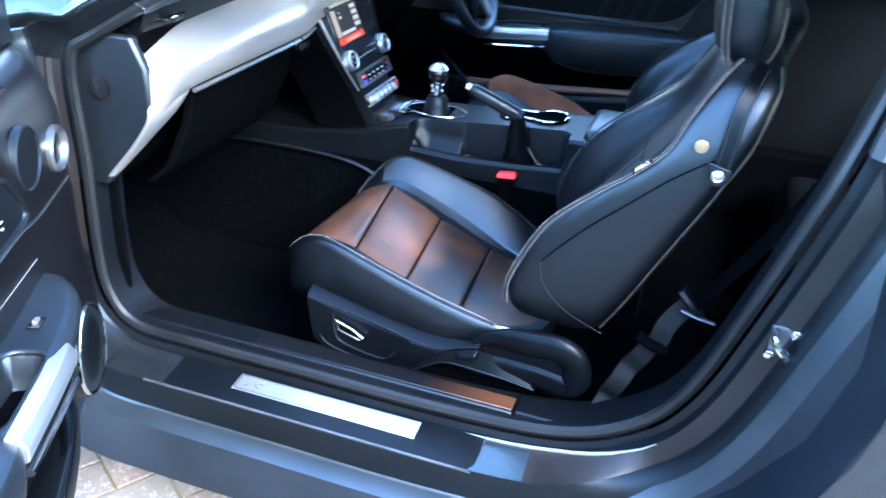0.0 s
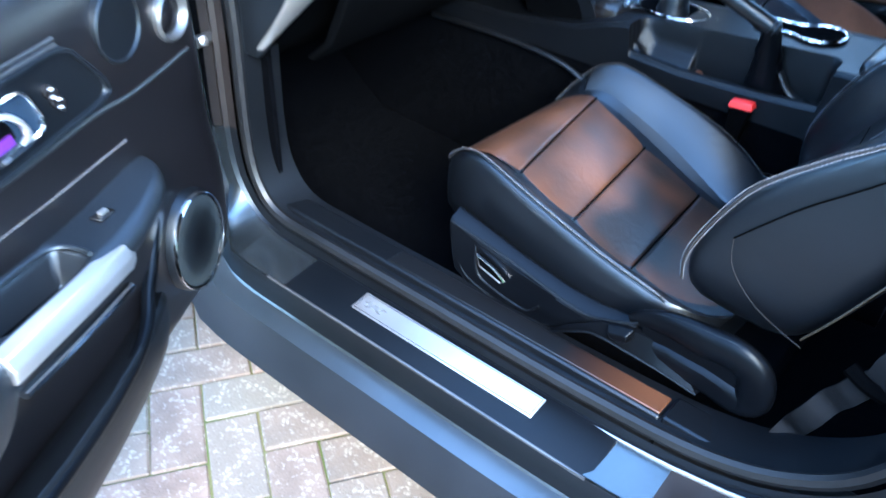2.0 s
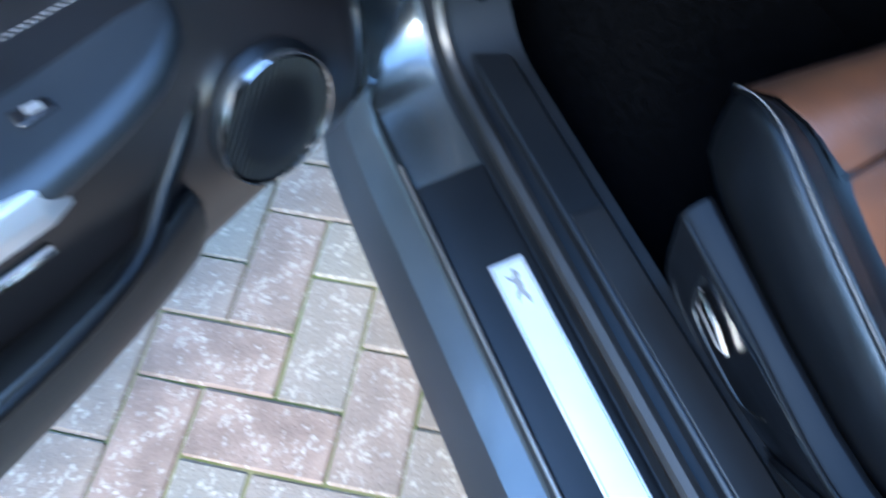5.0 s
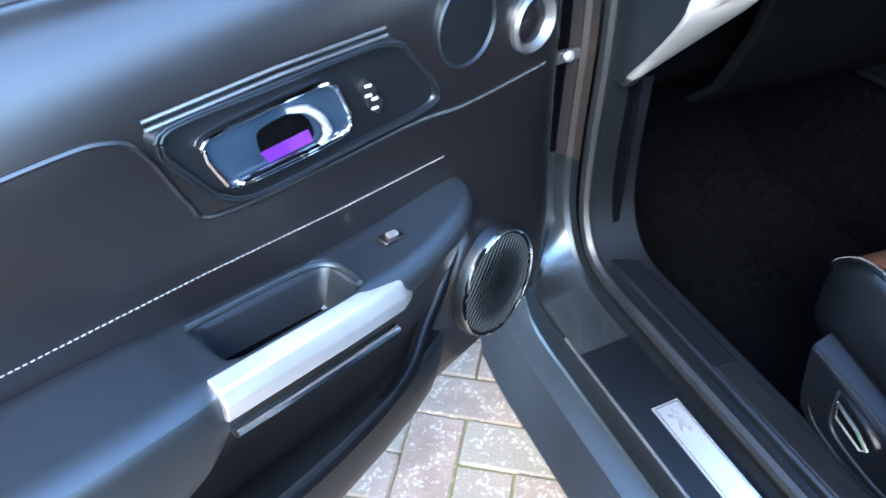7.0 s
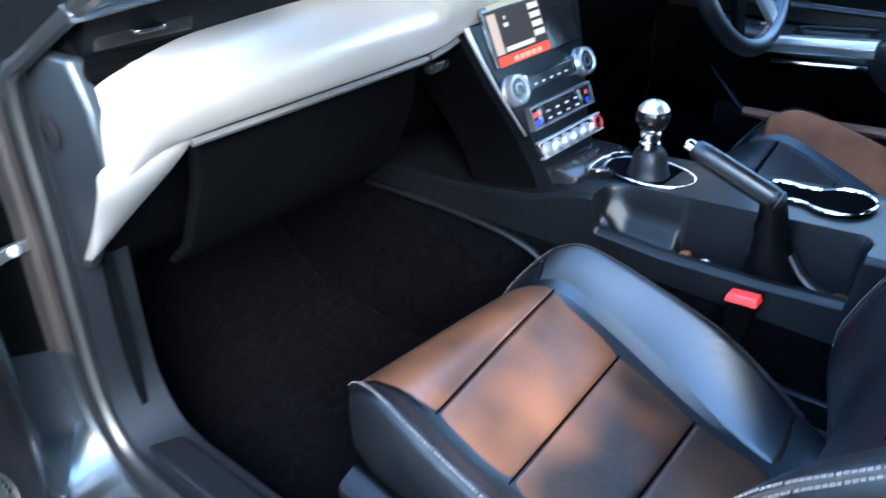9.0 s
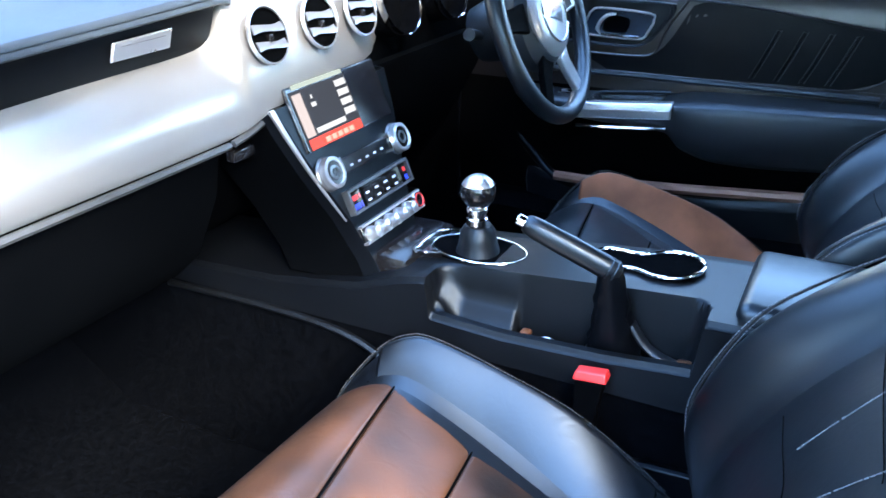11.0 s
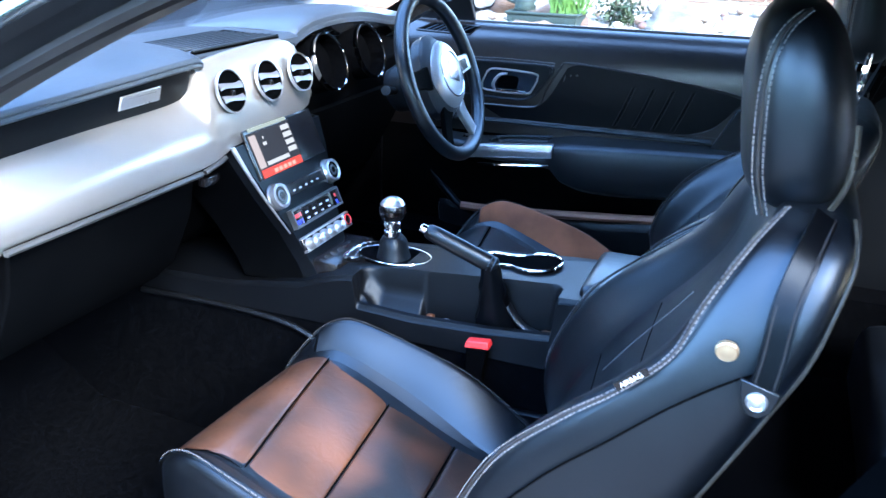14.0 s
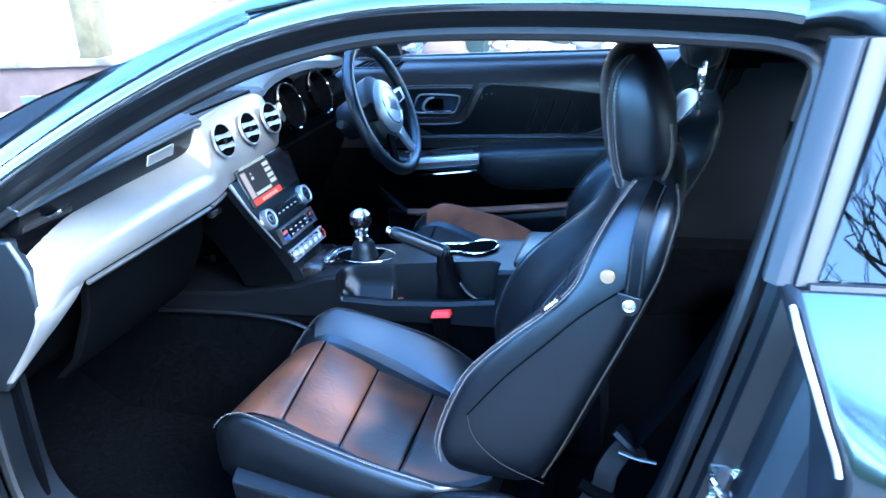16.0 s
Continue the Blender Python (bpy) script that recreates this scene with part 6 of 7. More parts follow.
    pg = [[P(u, n - 0.014, z + 0.005), P(u, n + 0.004, z + 0.002), P(u, n + 0.012, z - 0.012), P(u, n + 0.010, z - 0.030), P(u, n, z - 0.034), P(u, n - 0.012, z - 0.015)] for u, n, z in pull]
    part("pull_handle", loft(pg), ALLOY, arm, "brushed chrome door pull", bevel=0.002)
    part("pull_strip", tube([P(u, n + 0.009, z - 0.050) for u, n, z in ((0.45, 0.128, 0.690), (0.52, 0.133, 0.697), (0.60, 0.137, 0.705), (0.655, 0.14, 0.712))], 0.007, 8, flat=0.7), CHROME, arm, "lower chrome strip")
    # map pocket under the armrest
    mp = []
    for u, n1, zt in ((0.30, 0.075, 0.52), (0.36, 0.095, 0.50), (0.5, 0.115, 0.49), (0.7, 0.125, 0.49), (0.95, 0.12, 0.50), (1.12, 0.08, 0.52)):
        zt += 0.03 * max(0.0, u - 0.45) / 0.5 if side > 0 else 0.0
        b = bottom(u) + 0.02
        mp.append([P(u, 0.03, b), P(u, n1 * 0.8, b + 0.01), P(u, n1, (b + zt) / 2), P(u, n1 + 0.002, zt - 0.008), P(u, n1 - 0.004, zt), P(u, n1 - 0.014, zt - 0.006), P(u, 0.03, zt - 0.03)])
    pock = part("map_pocket", loft(mp), PLASTIC, d, "black door pocket", subsurf=1)
    part("bowl_rim", tube(curve_through([P(0.266, 0.034, 0.680), P(0.258, 0.042, 0.630), P(0.282, 0.052, 0.575), P(0.335, 0.066, 0.525), P(0.40, 0.090, 0.488), P(0.53, 0.108, 0.472), P(0.70, 0.118, 0.470)], 5), [0.008] * 5 + [0.011] * 26, 12), SEATTRIM, d, "raised rim of the door bowl")
    if side > 0:
        part("pocket_strip", tube([P(u, n, z) for u, n, z in ((0.40, 0.118, 0.506), (0.5, 0.124, 0.509), (0.7, 0.131, 0.525), (0.95, 0.130, 0.546))], 0.012, 8, flat=1.0), WARMEDGE, pock, "pocket edge, warm reflection put into copper brown")
    # stitched lines and insert border
    sk = lambda u, z, k=0.0015: P(u, skin(u, z) + k, z)
    part("trim_stitch", stitches([sk(u, z) for u, z in ((0.29, 0.740), (0.45, 0.744), (0.6, 0.752), (0.8, 0.757), (1.1, 0.76))], 0.006, 0.0038, 0.0006), THREAD, d, "pale stitch line")
    ins = curve_through([(1.15, 0, 0.885), (0.95, 0, 0.90), (0.72, 0, 0.910), (0.655, 0, 0.906), (0.630, 0, 0.885), (0.604, 0, 0.830), (0.578, 0, 0.804), (0.45, 0, 0.800), (0.332, 0, 0.800), (0.254, 0, 0.792), (0.112, 0, 0.795)], 6)
    if side > 0:
        ins = curve_through([(0.49, 0, 0.752), (0.66, 0, 0.752), (0.83, 0, 0.752), (0.98, 0, 0.757), (1.05, 0, 0.782), (1.10, 0, 0.835), (1.115, 0, 0.858), (1.06, 0, 0.876), (0.82, 0, 0.906), (0.67, 0, 0.917), (0.645, 0, 0.905), (0.61, 0, 0.845), (0.59, 0, 0.80), (0.54, 0, 0.79), (0.42, 0, 0.79)], 6)
    part("insert_border", tube([sk(p.x, p.z, 0.0005) for p in ins], 0.0028, 6), DOORSKIN, d)
    for k in range(4):
        u = 0.80 + 0.05 * k
        part("insert_rib", tube([sk(u, 0.765), sk(u + 0.02, 0.81), sk(u + 0.042, 0.868)], 0.0035 if side < 0 else 0.0022, 6), DOORSKIN if side < 0 else SEATTRIM, d, "slanted padded rib")
        part("insert_stitch", join(*[stitches([sk(u + e, 0.765, 0.0025), sk(u + 0.02 + e, 0.81, 0.0025), sk(u + 0.042 + e, 0.868, 0.0025)], 0.006, 0.0045, 0.0007) for e in (-0.005, 0.005)]), FAINT, d)
    if side > 0:
        low_, high_ = ((0.42, 0.789), (0.49, 0.753), (0.98, 0.757), (1.05, 0.782), (1.10, 0.835), (1.115, 0.857)), ((0.42, 0.790), (0.54, 0.790), (0.60, 0.80), (0.632, 0.845), (0.662, 0.905), (0.69, 0.916), (0.82, 0.905), (1.06, 0.875), (1.115, 0.859))
        # Two black sheets put shade into the far door's trim colour.
        part("trim_insert", sheet([[sk(u, between(u, low_) + (between(u, high_) - between(u, low_)) * k, 0.0012) for k in (0, 0.33, 0.67, 1)] for u in [0.42 + 0.695 * q / 40 for q in range(41)]], 0.001, -N), SEATTRIM, d, "door insert, the far side's shade put into matt black")
        part("lower_insert", sheet([[sk(u, bottom(u) + 0.01 + (0.700 - bottom(u)) * k, 0.0015) for k in (0, 0.15, 0.3, 0.45, 0.6, 0.75, 0.9, 1)] for u in [0.12 + 0.1 * q for q in range(13)]], 0.001, -N), DARK, d, "sheet added over the lower trim, its shade put into black")
        part("lower_ridge", tube([P(u, 0.06, 0.748) for u in (0.25, 0.6, 1.05)], 0.007, 8), SOFT, d)
    if side < 0:
        part("check_strap", loft([[(-0.560, 0.058, 0.716), (-0.552, 0.058, 0.716), (-0.552, 0.058, 0.732), (-0.560, 0.058, 0.732)], [(-0.558, 0.020, 0.714), (-0.549, 0.020, 0.714), (-0.549, 0.020, 0.732), (-0.558, 0.020, 0.732)], [(-0.545, -0.030, 0.708), (-0.537, -0.030, 0.708), (-0.537, -0.030, 0.724), (-0.545, -0.030, 0.724)]]), DULL, d, "metal door check strap", bevel=0.002)
        part("check_rivet", lathe([(0.008, 0.0), (0.008, 0.005), (0.005, 0.007), (0.001, 0.0075)], (-0.551, 0.030, 0.724), (1, 0, 0.2), 12), ALLOY, d)
    return d


car_door(-1)
car_door(1)

# door striker on the rear post
st = thing("door_striker", (0.727, 0.035, 0.69), "metal door latch striker", "door striker")
part("striker_plate", rbox(0.710, 0.748, 0.036, 0.044, 0.675, 0.730, 0.006), DULL, st, "metal base plate")
part("striker_loop", tube(curve_through([(0.718, 0.034, 0.722), (0.715, 0.010, 0.722), (0.725, 0.004, 0.708), (0.738, 0.010, 0.692), (0.742, 0.034, 0.692)], 5), 0.0055, 8), CHROME, st, "chrome striker loop")
for x, z in ((0.745, 0.722), (0.716, 0.680)):
    part("striker_bolt", lathe([(0.008, 0.0), (0.008, -0.004), (0.004, -0.006), (0.001, -0.006)], (x, 0.034, z), (0, 1, 0), 6), CHROME, st)

# seat belt
belt = thing("seat_belt", (0.6, 0.16, 0.40), "grey seat belt hanging behind the seat with its tongue", "seat belt")
rw = random.Random(8)
web = curve_through([(0.602 - 0.128 * k ** 0.8 + rw.uniform(-0.004, 0.004), 0.160 + rw.uniform(-0.009, 0.009), 0.662 - 0.277 * k) for k in [q / 11 for q in range(12)]], 5)
# Upper webbing has its shade coloured in, blacker than the rest of the belt.
part("upper_webbing", tube(curve_through([(0.80, 0.19, 1.15), (0.77, 0.20, 0.95), (0.69, 0.20, 0.78), (0.605, 0.17, 0.66)], 6), 0.020, 8, flat=0.06, up=(0.9, 0.3, 0.2)), DARK, belt)
part("webbing", ribbon(web, 0.017, 0.0022, (0.2, 1, 0.2)), WEB, belt, "grey woven webbing")
part("belt_guide", tube(curve_through([(0.525, 0.155, 0.585), (0.55, 0.15, 0.575), (0.575, 0.155, 0.565)], 4), 0.010, 8), DARK, belt)
part("tongue", tube(curve_through([(0.585, 0.15, 0.655), (0.61, 0.145, 0.65), (0.64, 0.145, 0.645)], 4), 0.0045, 8, flat=0.4), DULL, belt, "metal belt tongue")
part("tongue_body", tube(curve_through([(0.58, 0.165, 0.685), (0.60, 0.160, 0.665), (0.62, 0.160, 0.64)], 4), 0.016, 8, flat=0.5), SEATTRIM, belt)

# ---- steering wheel and dials ----
wheel = thing("steering_wheel", (-0.13, 1.19, 0.97), "black leather steering wheel with silver spokes", "steering wheel")
WC, WN = Vector((-0.133, 1.192, 0.972)), Vector((0.94, 0, 0.34)).normalized()
WS, WU = Vector((0, 1, 0)), Vector((-0.34, 0, 0.94)).normalized()
def W(r, a, h=0.0):
    return WC + r * (math.cos(a) * WS + math.sin(a) * WU) + WN * h
part("rim", tube([W(0.178, 2 * math.pi * k / 48) for k in range(48)], 0.0165, 12, loop=True, up=WN), LEATHER, wheel, "black leather rim", subsurf=1)
hub = [[W(r * (1.0 + 0.06 * math.cos(3 * a)), a, h) for a in [2 * math.pi * k / 32 for k in range(32)]] for r, h in ((0.060, -0.05), (0.090, -0.03), (0.094, -0.006), (0.078, 0.010), (0.05, 0.018), (0.001, 0.02))]
part("hub", loft(hub), SOFT, wheel, "round airbag hub")
part("hub_emblem", loft([[W(r, 2 * math.pi * k / 28, h) for k in range(28)] for r, h in ((0.076, 0.004), (0.076, 0.013), (0.068, 0.021), (0.045, 0.0265), (0.001, 0.029))]), SATIN, wheel, "satin silver round hub cover")
part("hub_ring", tube([W(0.052, 2 * math.pi * k / 36, 0.0262) for k in range(36)], 0.0016, 6, loop=True, up=WN), CHROME, wheel, "chrome ring on the hub cover")
part("hub_mark", loft([[W(r, t_, h) for r, t_ in ((0.030, 0.1), (0.022, 0.9), (0.030, 1.9), (0.018, 2.6), (0.034, 3.3), (0.016, 4.2), (0.028, 5.3))] for h in (0.027, 0.0295)]), CHROME, wheel, "plain raised emblem shape")
for a, w in ((math.radians(4), 0.026), (math.radians(176), 0.026), (math.radians(-62), 0.023), (math.radians(-118), 0.023)):
    t = Vector((-math.sin(a), math.cos(a)))
    def S(r, k, h):
        return W(r, a, h) + w * k * (t.x * WS + t.y * WU)
    # Left spokes are coloured black for the darkness their silver mirrors.
    part("spoke", loft([[S(0.080, -1, -0.004), S(0.080, 1, -0.004), S(0.080, 1, 0.008), S(0.080, -1, 0.008)], [S(0.11, -0.8, -0.008), S(0.11, 0.8, -0.008), S(0.11, 0.8, 0.004), S(0.11, -0.8, 0.004)], [S(0.17, -0.7, -0.006), S(0.17, 0.7, -0.006), S(0.17, 0.7, 0.006), S(0.17, -0.7, 0.006)]]), ALLOY if math.cos(a) > 0 else DARK, wheel, "silver spoke" if math.cos(a) > 0 else "silver spoke, its dark reflection put into black", bevel=0.003)
    if w > 0.025 and math.cos(a) > 0:
        part("spoke_keys", loft([[S(0.092, -0.55, 0.004), S(0.092, 0.55, 0.004), S(0.14, 0.5, 0.002), S(0.14, -0.5, 0.002)], [S(0.094, -0.5, 0.010), S(0.094, 0.5, 0.010), S(0.138, 0.45, 0.009), S(0.138, -0.45, 0.009)]]), GLOSS, wheel)
col = part("column", lathe([(0.062, -0.045), (0.060, -0.08), (0.050, -0.125), (0.001, -0.13)], WC, WN, 24), PLASTIC, wheel, "black column shroud")
part("stalk", tube([WC + WN * -0.10 + WS * -0.05, WC + WN * -0.085 + WS * -0.12 + WU * 0.01], [0.008, 0.011], 10), PLASTIC, wheel)
dials = thing("instrument_cluster", (-0.4, 1.19, 0.96), "instrument cluster with two chrome-ringed dial tubes", "instrument cluster")
part("cluster_panel", rbox(-0.46, -0.445, 1.0, 1.42, 0.92, 1.08), GLOSS, dials)
for y in (1.090, 1.285):
    c = Vector((-0.365, y, 1.0))
    ax = Vector((0.95, 0, 0.3)).normalized()
    dd = part("dial_tube", lathe([(0.060, -0.05), (0.064, 0.0), (0.063, 0.006), (0.059, 0.006), (0.057, -0.03), (0.001, -0.032)], c, ax, 36), CARPET, dials, "black dial tube")
    part("dial_ring", lathe([(0.0645, -0.004), (0.0652, 0.002), (0.0640, 0.009), (0.0618, 0.007), (0.0618, 0.001)], c, ax, 40, ring=True), CHROME, dd, "chrome dial ring")

# mirror outside the far door
mir = thing("door_mirror", (-0.33, 1.86, 1.04), "grey door mirror on the far door", "door mirror")
shell_ = [[(x, 1.855 + 0.112 * k * math.copysign(abs(math.cos(a)) ** 0.55, math.cos(a)), 1.118 + 0.066 * k * math.copysign(abs(math.sin(a)) ** 0.6, math.sin(a))) for a in [2 * math.pi * i / 24 for i in range(24)]] for x, k in ((-0.40, 0.45), (-0.385, 0.75), (-0.34, 0.96), (-0.285, 1.0), (-0.277, 0.985))]
part("mirror_shell", loft(shell_), PAINT, mir, "rounded grey mirror shell")
part("mirror_glass", loft([[(x, y * 0.92 + 1.855 * 0.08, z * 0.84 + 1.118 * 0.16) for _, y, z in shell_[3]] for x in (-0.276, -0.271)]), CHROME, mir, "mirror glass")
part("mirror_bezel", loft([shell_[3], [(-0.273, y, z) for _, y, z in shell_[4]]]), DARK, mir, "black rim round the mirror glass")
part("mirror_arm", tube([(-0.34, 1.70, 1.04), (-0.335, 1.76, 1.055), (-0.33, 1.80, 1.075)], 0.022, 10, flat=0.6), PLASTIC, mir, "black mirror foot")
# ---- outside ----
STONE = surface("garden_stone", (0.05, 0.042, 0.036), (0.20, 0.17, 0.145), 0.85, 0, 5, 60, 0.8)
BRICKRED = surface("house_brick", (0.075, 0.042, 0.027), (0.13, 0.08, 0.052), 0.9, 0, 3, 80, 0.5)
GRAVEL = surface("pale_gravel", (0.17, 0.148, 0.12), (0.38, 0.34, 0.29), 0.95, 0, 30, 90, 1.0)
LEAF = surface("green_leaf", (0.02, 0.05, 0.012), (0.07, 0.12, 0.03), 0.6, 0, 6, 60, 0.2)
BARK = surface("dark_bark", (0.03, 0.025, 0.02), (0.06, 0.05, 0.04), 0.9, 0, 8, 60, 0.8)
PALE = surface("pale_render", (0.75, 0.73, 0.68), (0.82, 0.80, 0.76), 0.9, 0, 2, 80, 0.3)

PINKWALL = surface("pinkish_wall", (0.05, 0.03, 0.025), (0.08, 0.05, 0.042), 0.9, 0, 4, 80, 0.5)
POSTSTONE = surface("yellow_stone", (0.05, 0.038, 0.016), (0.09, 0.070, 0.033), 0.9, 0, 6, 80, 0.5)
g = []
for i in range(15):
    x = -3.6 + i * 0.75
    g.append([(x, y, z + 0.06 * noise.noise(Vector((x * 0.9, y * 1.1, 0)))) for y, z in ((2.6, -0.02), (3.0, 0.14), (3.6, 0.40), (4.4, 0.62), (5.2, 0.78), (6.2, 0.92), (7.0, 0.95))])
part("garden_bed", sheet(g, 0.3, (0, 0, -1)), GRAVEL, None, "raised pale gravel garden bed", category="garden bed", kind="structure", subsurf=1)


def bed_z(y):
    for (a, za), (b, zb) in zip(((2.6, -0.02), (3.0, 0.14), (3.6, 0.40), (4.4, 0.62), (5.2, 0.78), (6.2, 0.92)), ((3.0, 0.14), (3.6, 0.40), (4.4, 0.62), (5.2, 0.78), (6.2, 0.92), (7.0, 0.95))):
        if a <= y <= b:
            return za + (zb - za) * (y - a) / (b - a)
    return 0.9


rng = random.Random(5)
for k in range(46):
    x, y = rng.uniform(-3.2, 3.5), rng.uniform(3.0, 5.2)
    r = rng.uniform(0.05, 0.17)
    bm = bmesh.new()
    bmesh.ops.create_icosphere(bm, subdivisions=3, radius=1)
    o = rng.uniform(0, 50)
    for v in bm.verts:
        f = 1 + 0.35 * noise.noise(v.co * 1.3 + Vector((o, 0, 0)))
        v.co = Vector((x + v.co.x * r * 1.3 * f, y + v.co.y * r * f, bed_z(y) + r * 0.25 + v.co.z * r * 0.75 * f))
    part("rock", bm, STONE if k % 3 else BRICKRED, None, "rough rounded garden rock" if k % 3 else "rough reddish brown garden rock", category="rock", group="rockery", sharp=80)


def plant(x, y, h, n, seed, spread=0.5):
    r = random.Random(seed)
    p = thing("garden_plant", (x, y, bed_z(y)), "low green garden plant in the gravel", "plant", "rockery plants")
    bm = bmesh.new()
    for k in range(n):
        a, e = r.uniform(0, 6.28), r.uniform(0.35, 1.4)
        L = h * r.uniform(0.6, 1.1)
        d = Vector((math.cos(a) * math.cos(e) * spread * 2, math.sin(a) * math.cos(e) * spread * 2, math.sin(e)))
        b = Vector((x, y, bed_z(y) - 0.02)) + Vector((math.cos(a), math.sin(a), 0)) * r.uniform(0, h * 0.3)
        s = d.cross(Vector((0, 0, 1))).normalized() * h * 0.05
        q = [b - s * 0.5, b + s * 0.5, b + d * L * 0.6 + s, b + d * L, b + d * L * 0.6 - s]
        bm.faces.new([bm.verts.new(c) for c in q])
    part("leaves", bm, LEAF, p)


for k in range(16):
    plant(rng.uniform(-3, 3), rng.uniform(3.4, 5.1), rng.uniform(0.10, 0.22), 60, k, rng.uniform(0.3, 0.8))

PEBBLE = surface("mixed_pebbles", (0.2, 0.18, 0.16), (0.4, 0.36, 0.32), 0.85, 0, 20, 90, 0.5)
pn = PEBBLE.node_tree
gi = pn.nodes.new("ShaderNodeNewGeometry")
pr = pn.nodes.new("ShaderNodeValToRGB")
for pos, col in ((0.3, (0.10, 0.05, 0.04, 1)), (0.5, (0.30, 0.22, 0.16, 1)), (0.75, (0.16, 0.15, 0.14, 1))):
    pr.color_ramp.elements.new(pos).color = col
pr.color_ramp.elements[0].color, pr.color_ramp.elements[-1].color = (0.5, 0.46, 0.40, 1), (0.55, 0.52, 0.48, 1)
pn.links.new(gi.outputs["Random Per Island"], pr.inputs[0])
pn.links.new(pr.outputs[0], pn.nodes["Principled BSDF"].inputs["Base Color"])
pebbles = bmesh.new()
for k in range(900):
    x, y, r = rng.uniform(-3.2, 4.5), rng.uniform(2.9, 5.4), rng.uniform(0.012, 0.05)
    q0 = len(pebbles.verts)
    made = bmesh.ops.create_icosphere(pebbles, subdivisions=1, radius=1)["verts"]
    for v in made:
        v.co = Vector((x + v.co.x * r * 1.2, y + v.co.y * r, bed_z(y) + 0.02 + r * 0.3 + v.co.z * r * 0.7))
part("pebble_scatter", pebbles, PEBBLE, None, "mixed small pebbles on the gravel bed", category="pebbles", kind="stuff", sharp=80)

# planting trough with a can and grassy bulbs, a shrub and a brown boulder
TROUGH = surface("dark_green_plastic", (0.005, 0.014, 0.011), (0.010, 0.022, 0.018), 0.7, 0, 8, 200, 0.2)
trough = thing("planting_trough", (-0.83, 4.6, 0.60), "dark green planting trough on the gravel", "planter")
part("trough_body", loft([[(-0.83 + sx * a, 4.6 + sy * b, z) for sx, sy in ((-1, -1), (1, -1), (1, 1), (-1, 1))] for a, b, z in ((0.19, 0.11, 0.58), (0.22, 0.13, 0.78), (0.23, 0.14, 0.785), (0.23, 0.14, 0.80), (0.21, 0.12, 0.80), (0.205, 0.115, 0.77))]), TROUGH, trough, bevel=0.006)
part("soil", rbox(-1.03, -0.63, 4.49, 4.71, 0.76, 0.775, 0.004), BARK, trough, "dark soil")
can = thing("watering_can", (-0.99, 4.6, 0.80), "grey-green watering can in the trough", "watering can")
part("can_body", lathe([(0.001, 0.0), (0.062, 0.0), (0.066, 0.01), (0.060, 0.09), (0.045, 0.115), (0.001, 0.12)], (-0.97, 4.6, 0.80), (0, 0, 1), 20), TROUGH, can)
part("can_spout", tube([(-1.03, 4.6, 0.84), (-1.09, 4.59, 0.86), (-1.15, 4.58, 0.885)], [0.014, 0.010, 0.018], 10), TROUGH, can, "spout with a rose")
part("can_handle", tube(curve_through([(-0.915, 4.6, 0.83), (-0.875, 4.6, 0.87), (-0.89, 4.6, 0.925), (-0.94, 4.6, 0.925)], 4), 0.008, 8), GREYLABEL, can, "pale handle")
bulbs = thing("grassy_bulbs", (-0.70, 4.6, 0.80), "bright green grassy bulbs in the trough", "plant")
rb = random.Random(21)
bm, bm2 = bmesh.new(), bmesh.new()
for k in range(90):
    a, e, L = rb.uniform(0, 6.28), rb.uniform(0.9, 1.5), rb.uniform(0.12, 0.22)
    d = Vector((math.cos(a) * math.cos(e), math.sin(a) * math.cos(e), math.sin(e)))
    b = Vector((-0.70 + rb.uniform(-0.10, 0.10), 4.6 + rb.uniform(-0.08, 0.08), 0.79))
    sd = d.cross(Vector((0.3, 1, 0))).normalized() * 0.006
    bm.faces.new([bm.verts.new(c) for c in (b - sd, b + sd, b + d * L * 0.7 + sd, b + d * L, b + d * L * 0.7 - sd)])
    if k < 14:
        for q in range(5):
            w = 6.28 * q / 5
            f1, f2 = Vector((math.cos(w), 0.4, math.sin(w))) * 0.022, Vector((math.cos(w + 0.6), 0.4, math.sin(w + 0.6))) * 0.018
            bm2.faces.new([bm2.verts.new(b + d * L + c) for c in (Vector((0, 0, 0)), f1, f2)])
part("leaves", bm, surface("fresh_green_leaf", (0.05, 0.11, 0.015), (0.10, 0.19, 0.03), 0.6, 0, 6, 60, 0.2), bulbs)
part("flowers", bm2, surface("yellow_petal", (0.5, 0.36, 0.03), (0.6, 0.45, 0.05), 0.6), bulbs, "yellow flowers")
shrub = thing("garden_shrub", (-0.42, 4.9, 0.70), "small dark twiggy shrub in the gravel", "shrub")
bm = bmesh.new()
for k in range(420):
    c = Vector((rb.gauss(0, 0.07), rb.gauss(0, 0.06), abs(rb.gauss(0.07, 0.06))))
    a, b = [Vector((rb.uniform(-1, 1), rb.uniform(-1, 1), rb.uniform(-1, 1))).normalized() * r for r in (0.022, 0.012)]
    c += Vector((-0.42, 4.9, 0.72))
    bm.faces.new([bm.verts.new(q) for q in (c - a, c - b, c + a, c + b)])
part("leaves", bm, surface("dark_shrub_leaf", (0.008, 0.018, 0.005), (0.025, 0.042, 0.012), 0.7), shrub)
part("twigs", join(*[tube([(-0.42, 4.9, 0.70), (-0.42 + rb.uniform(-0.10, 0.10), 4.9 + rb.uniform(-0.08, 0.08), 0.78), (-0.42 + rb.uniform(-0.14, 0.14), 4.9 + rb.uniform(-0.1, 0.1), 0.88)], [0.006, 0.004, 0.002], 5) for k in range(9)]), BARK, shrub)
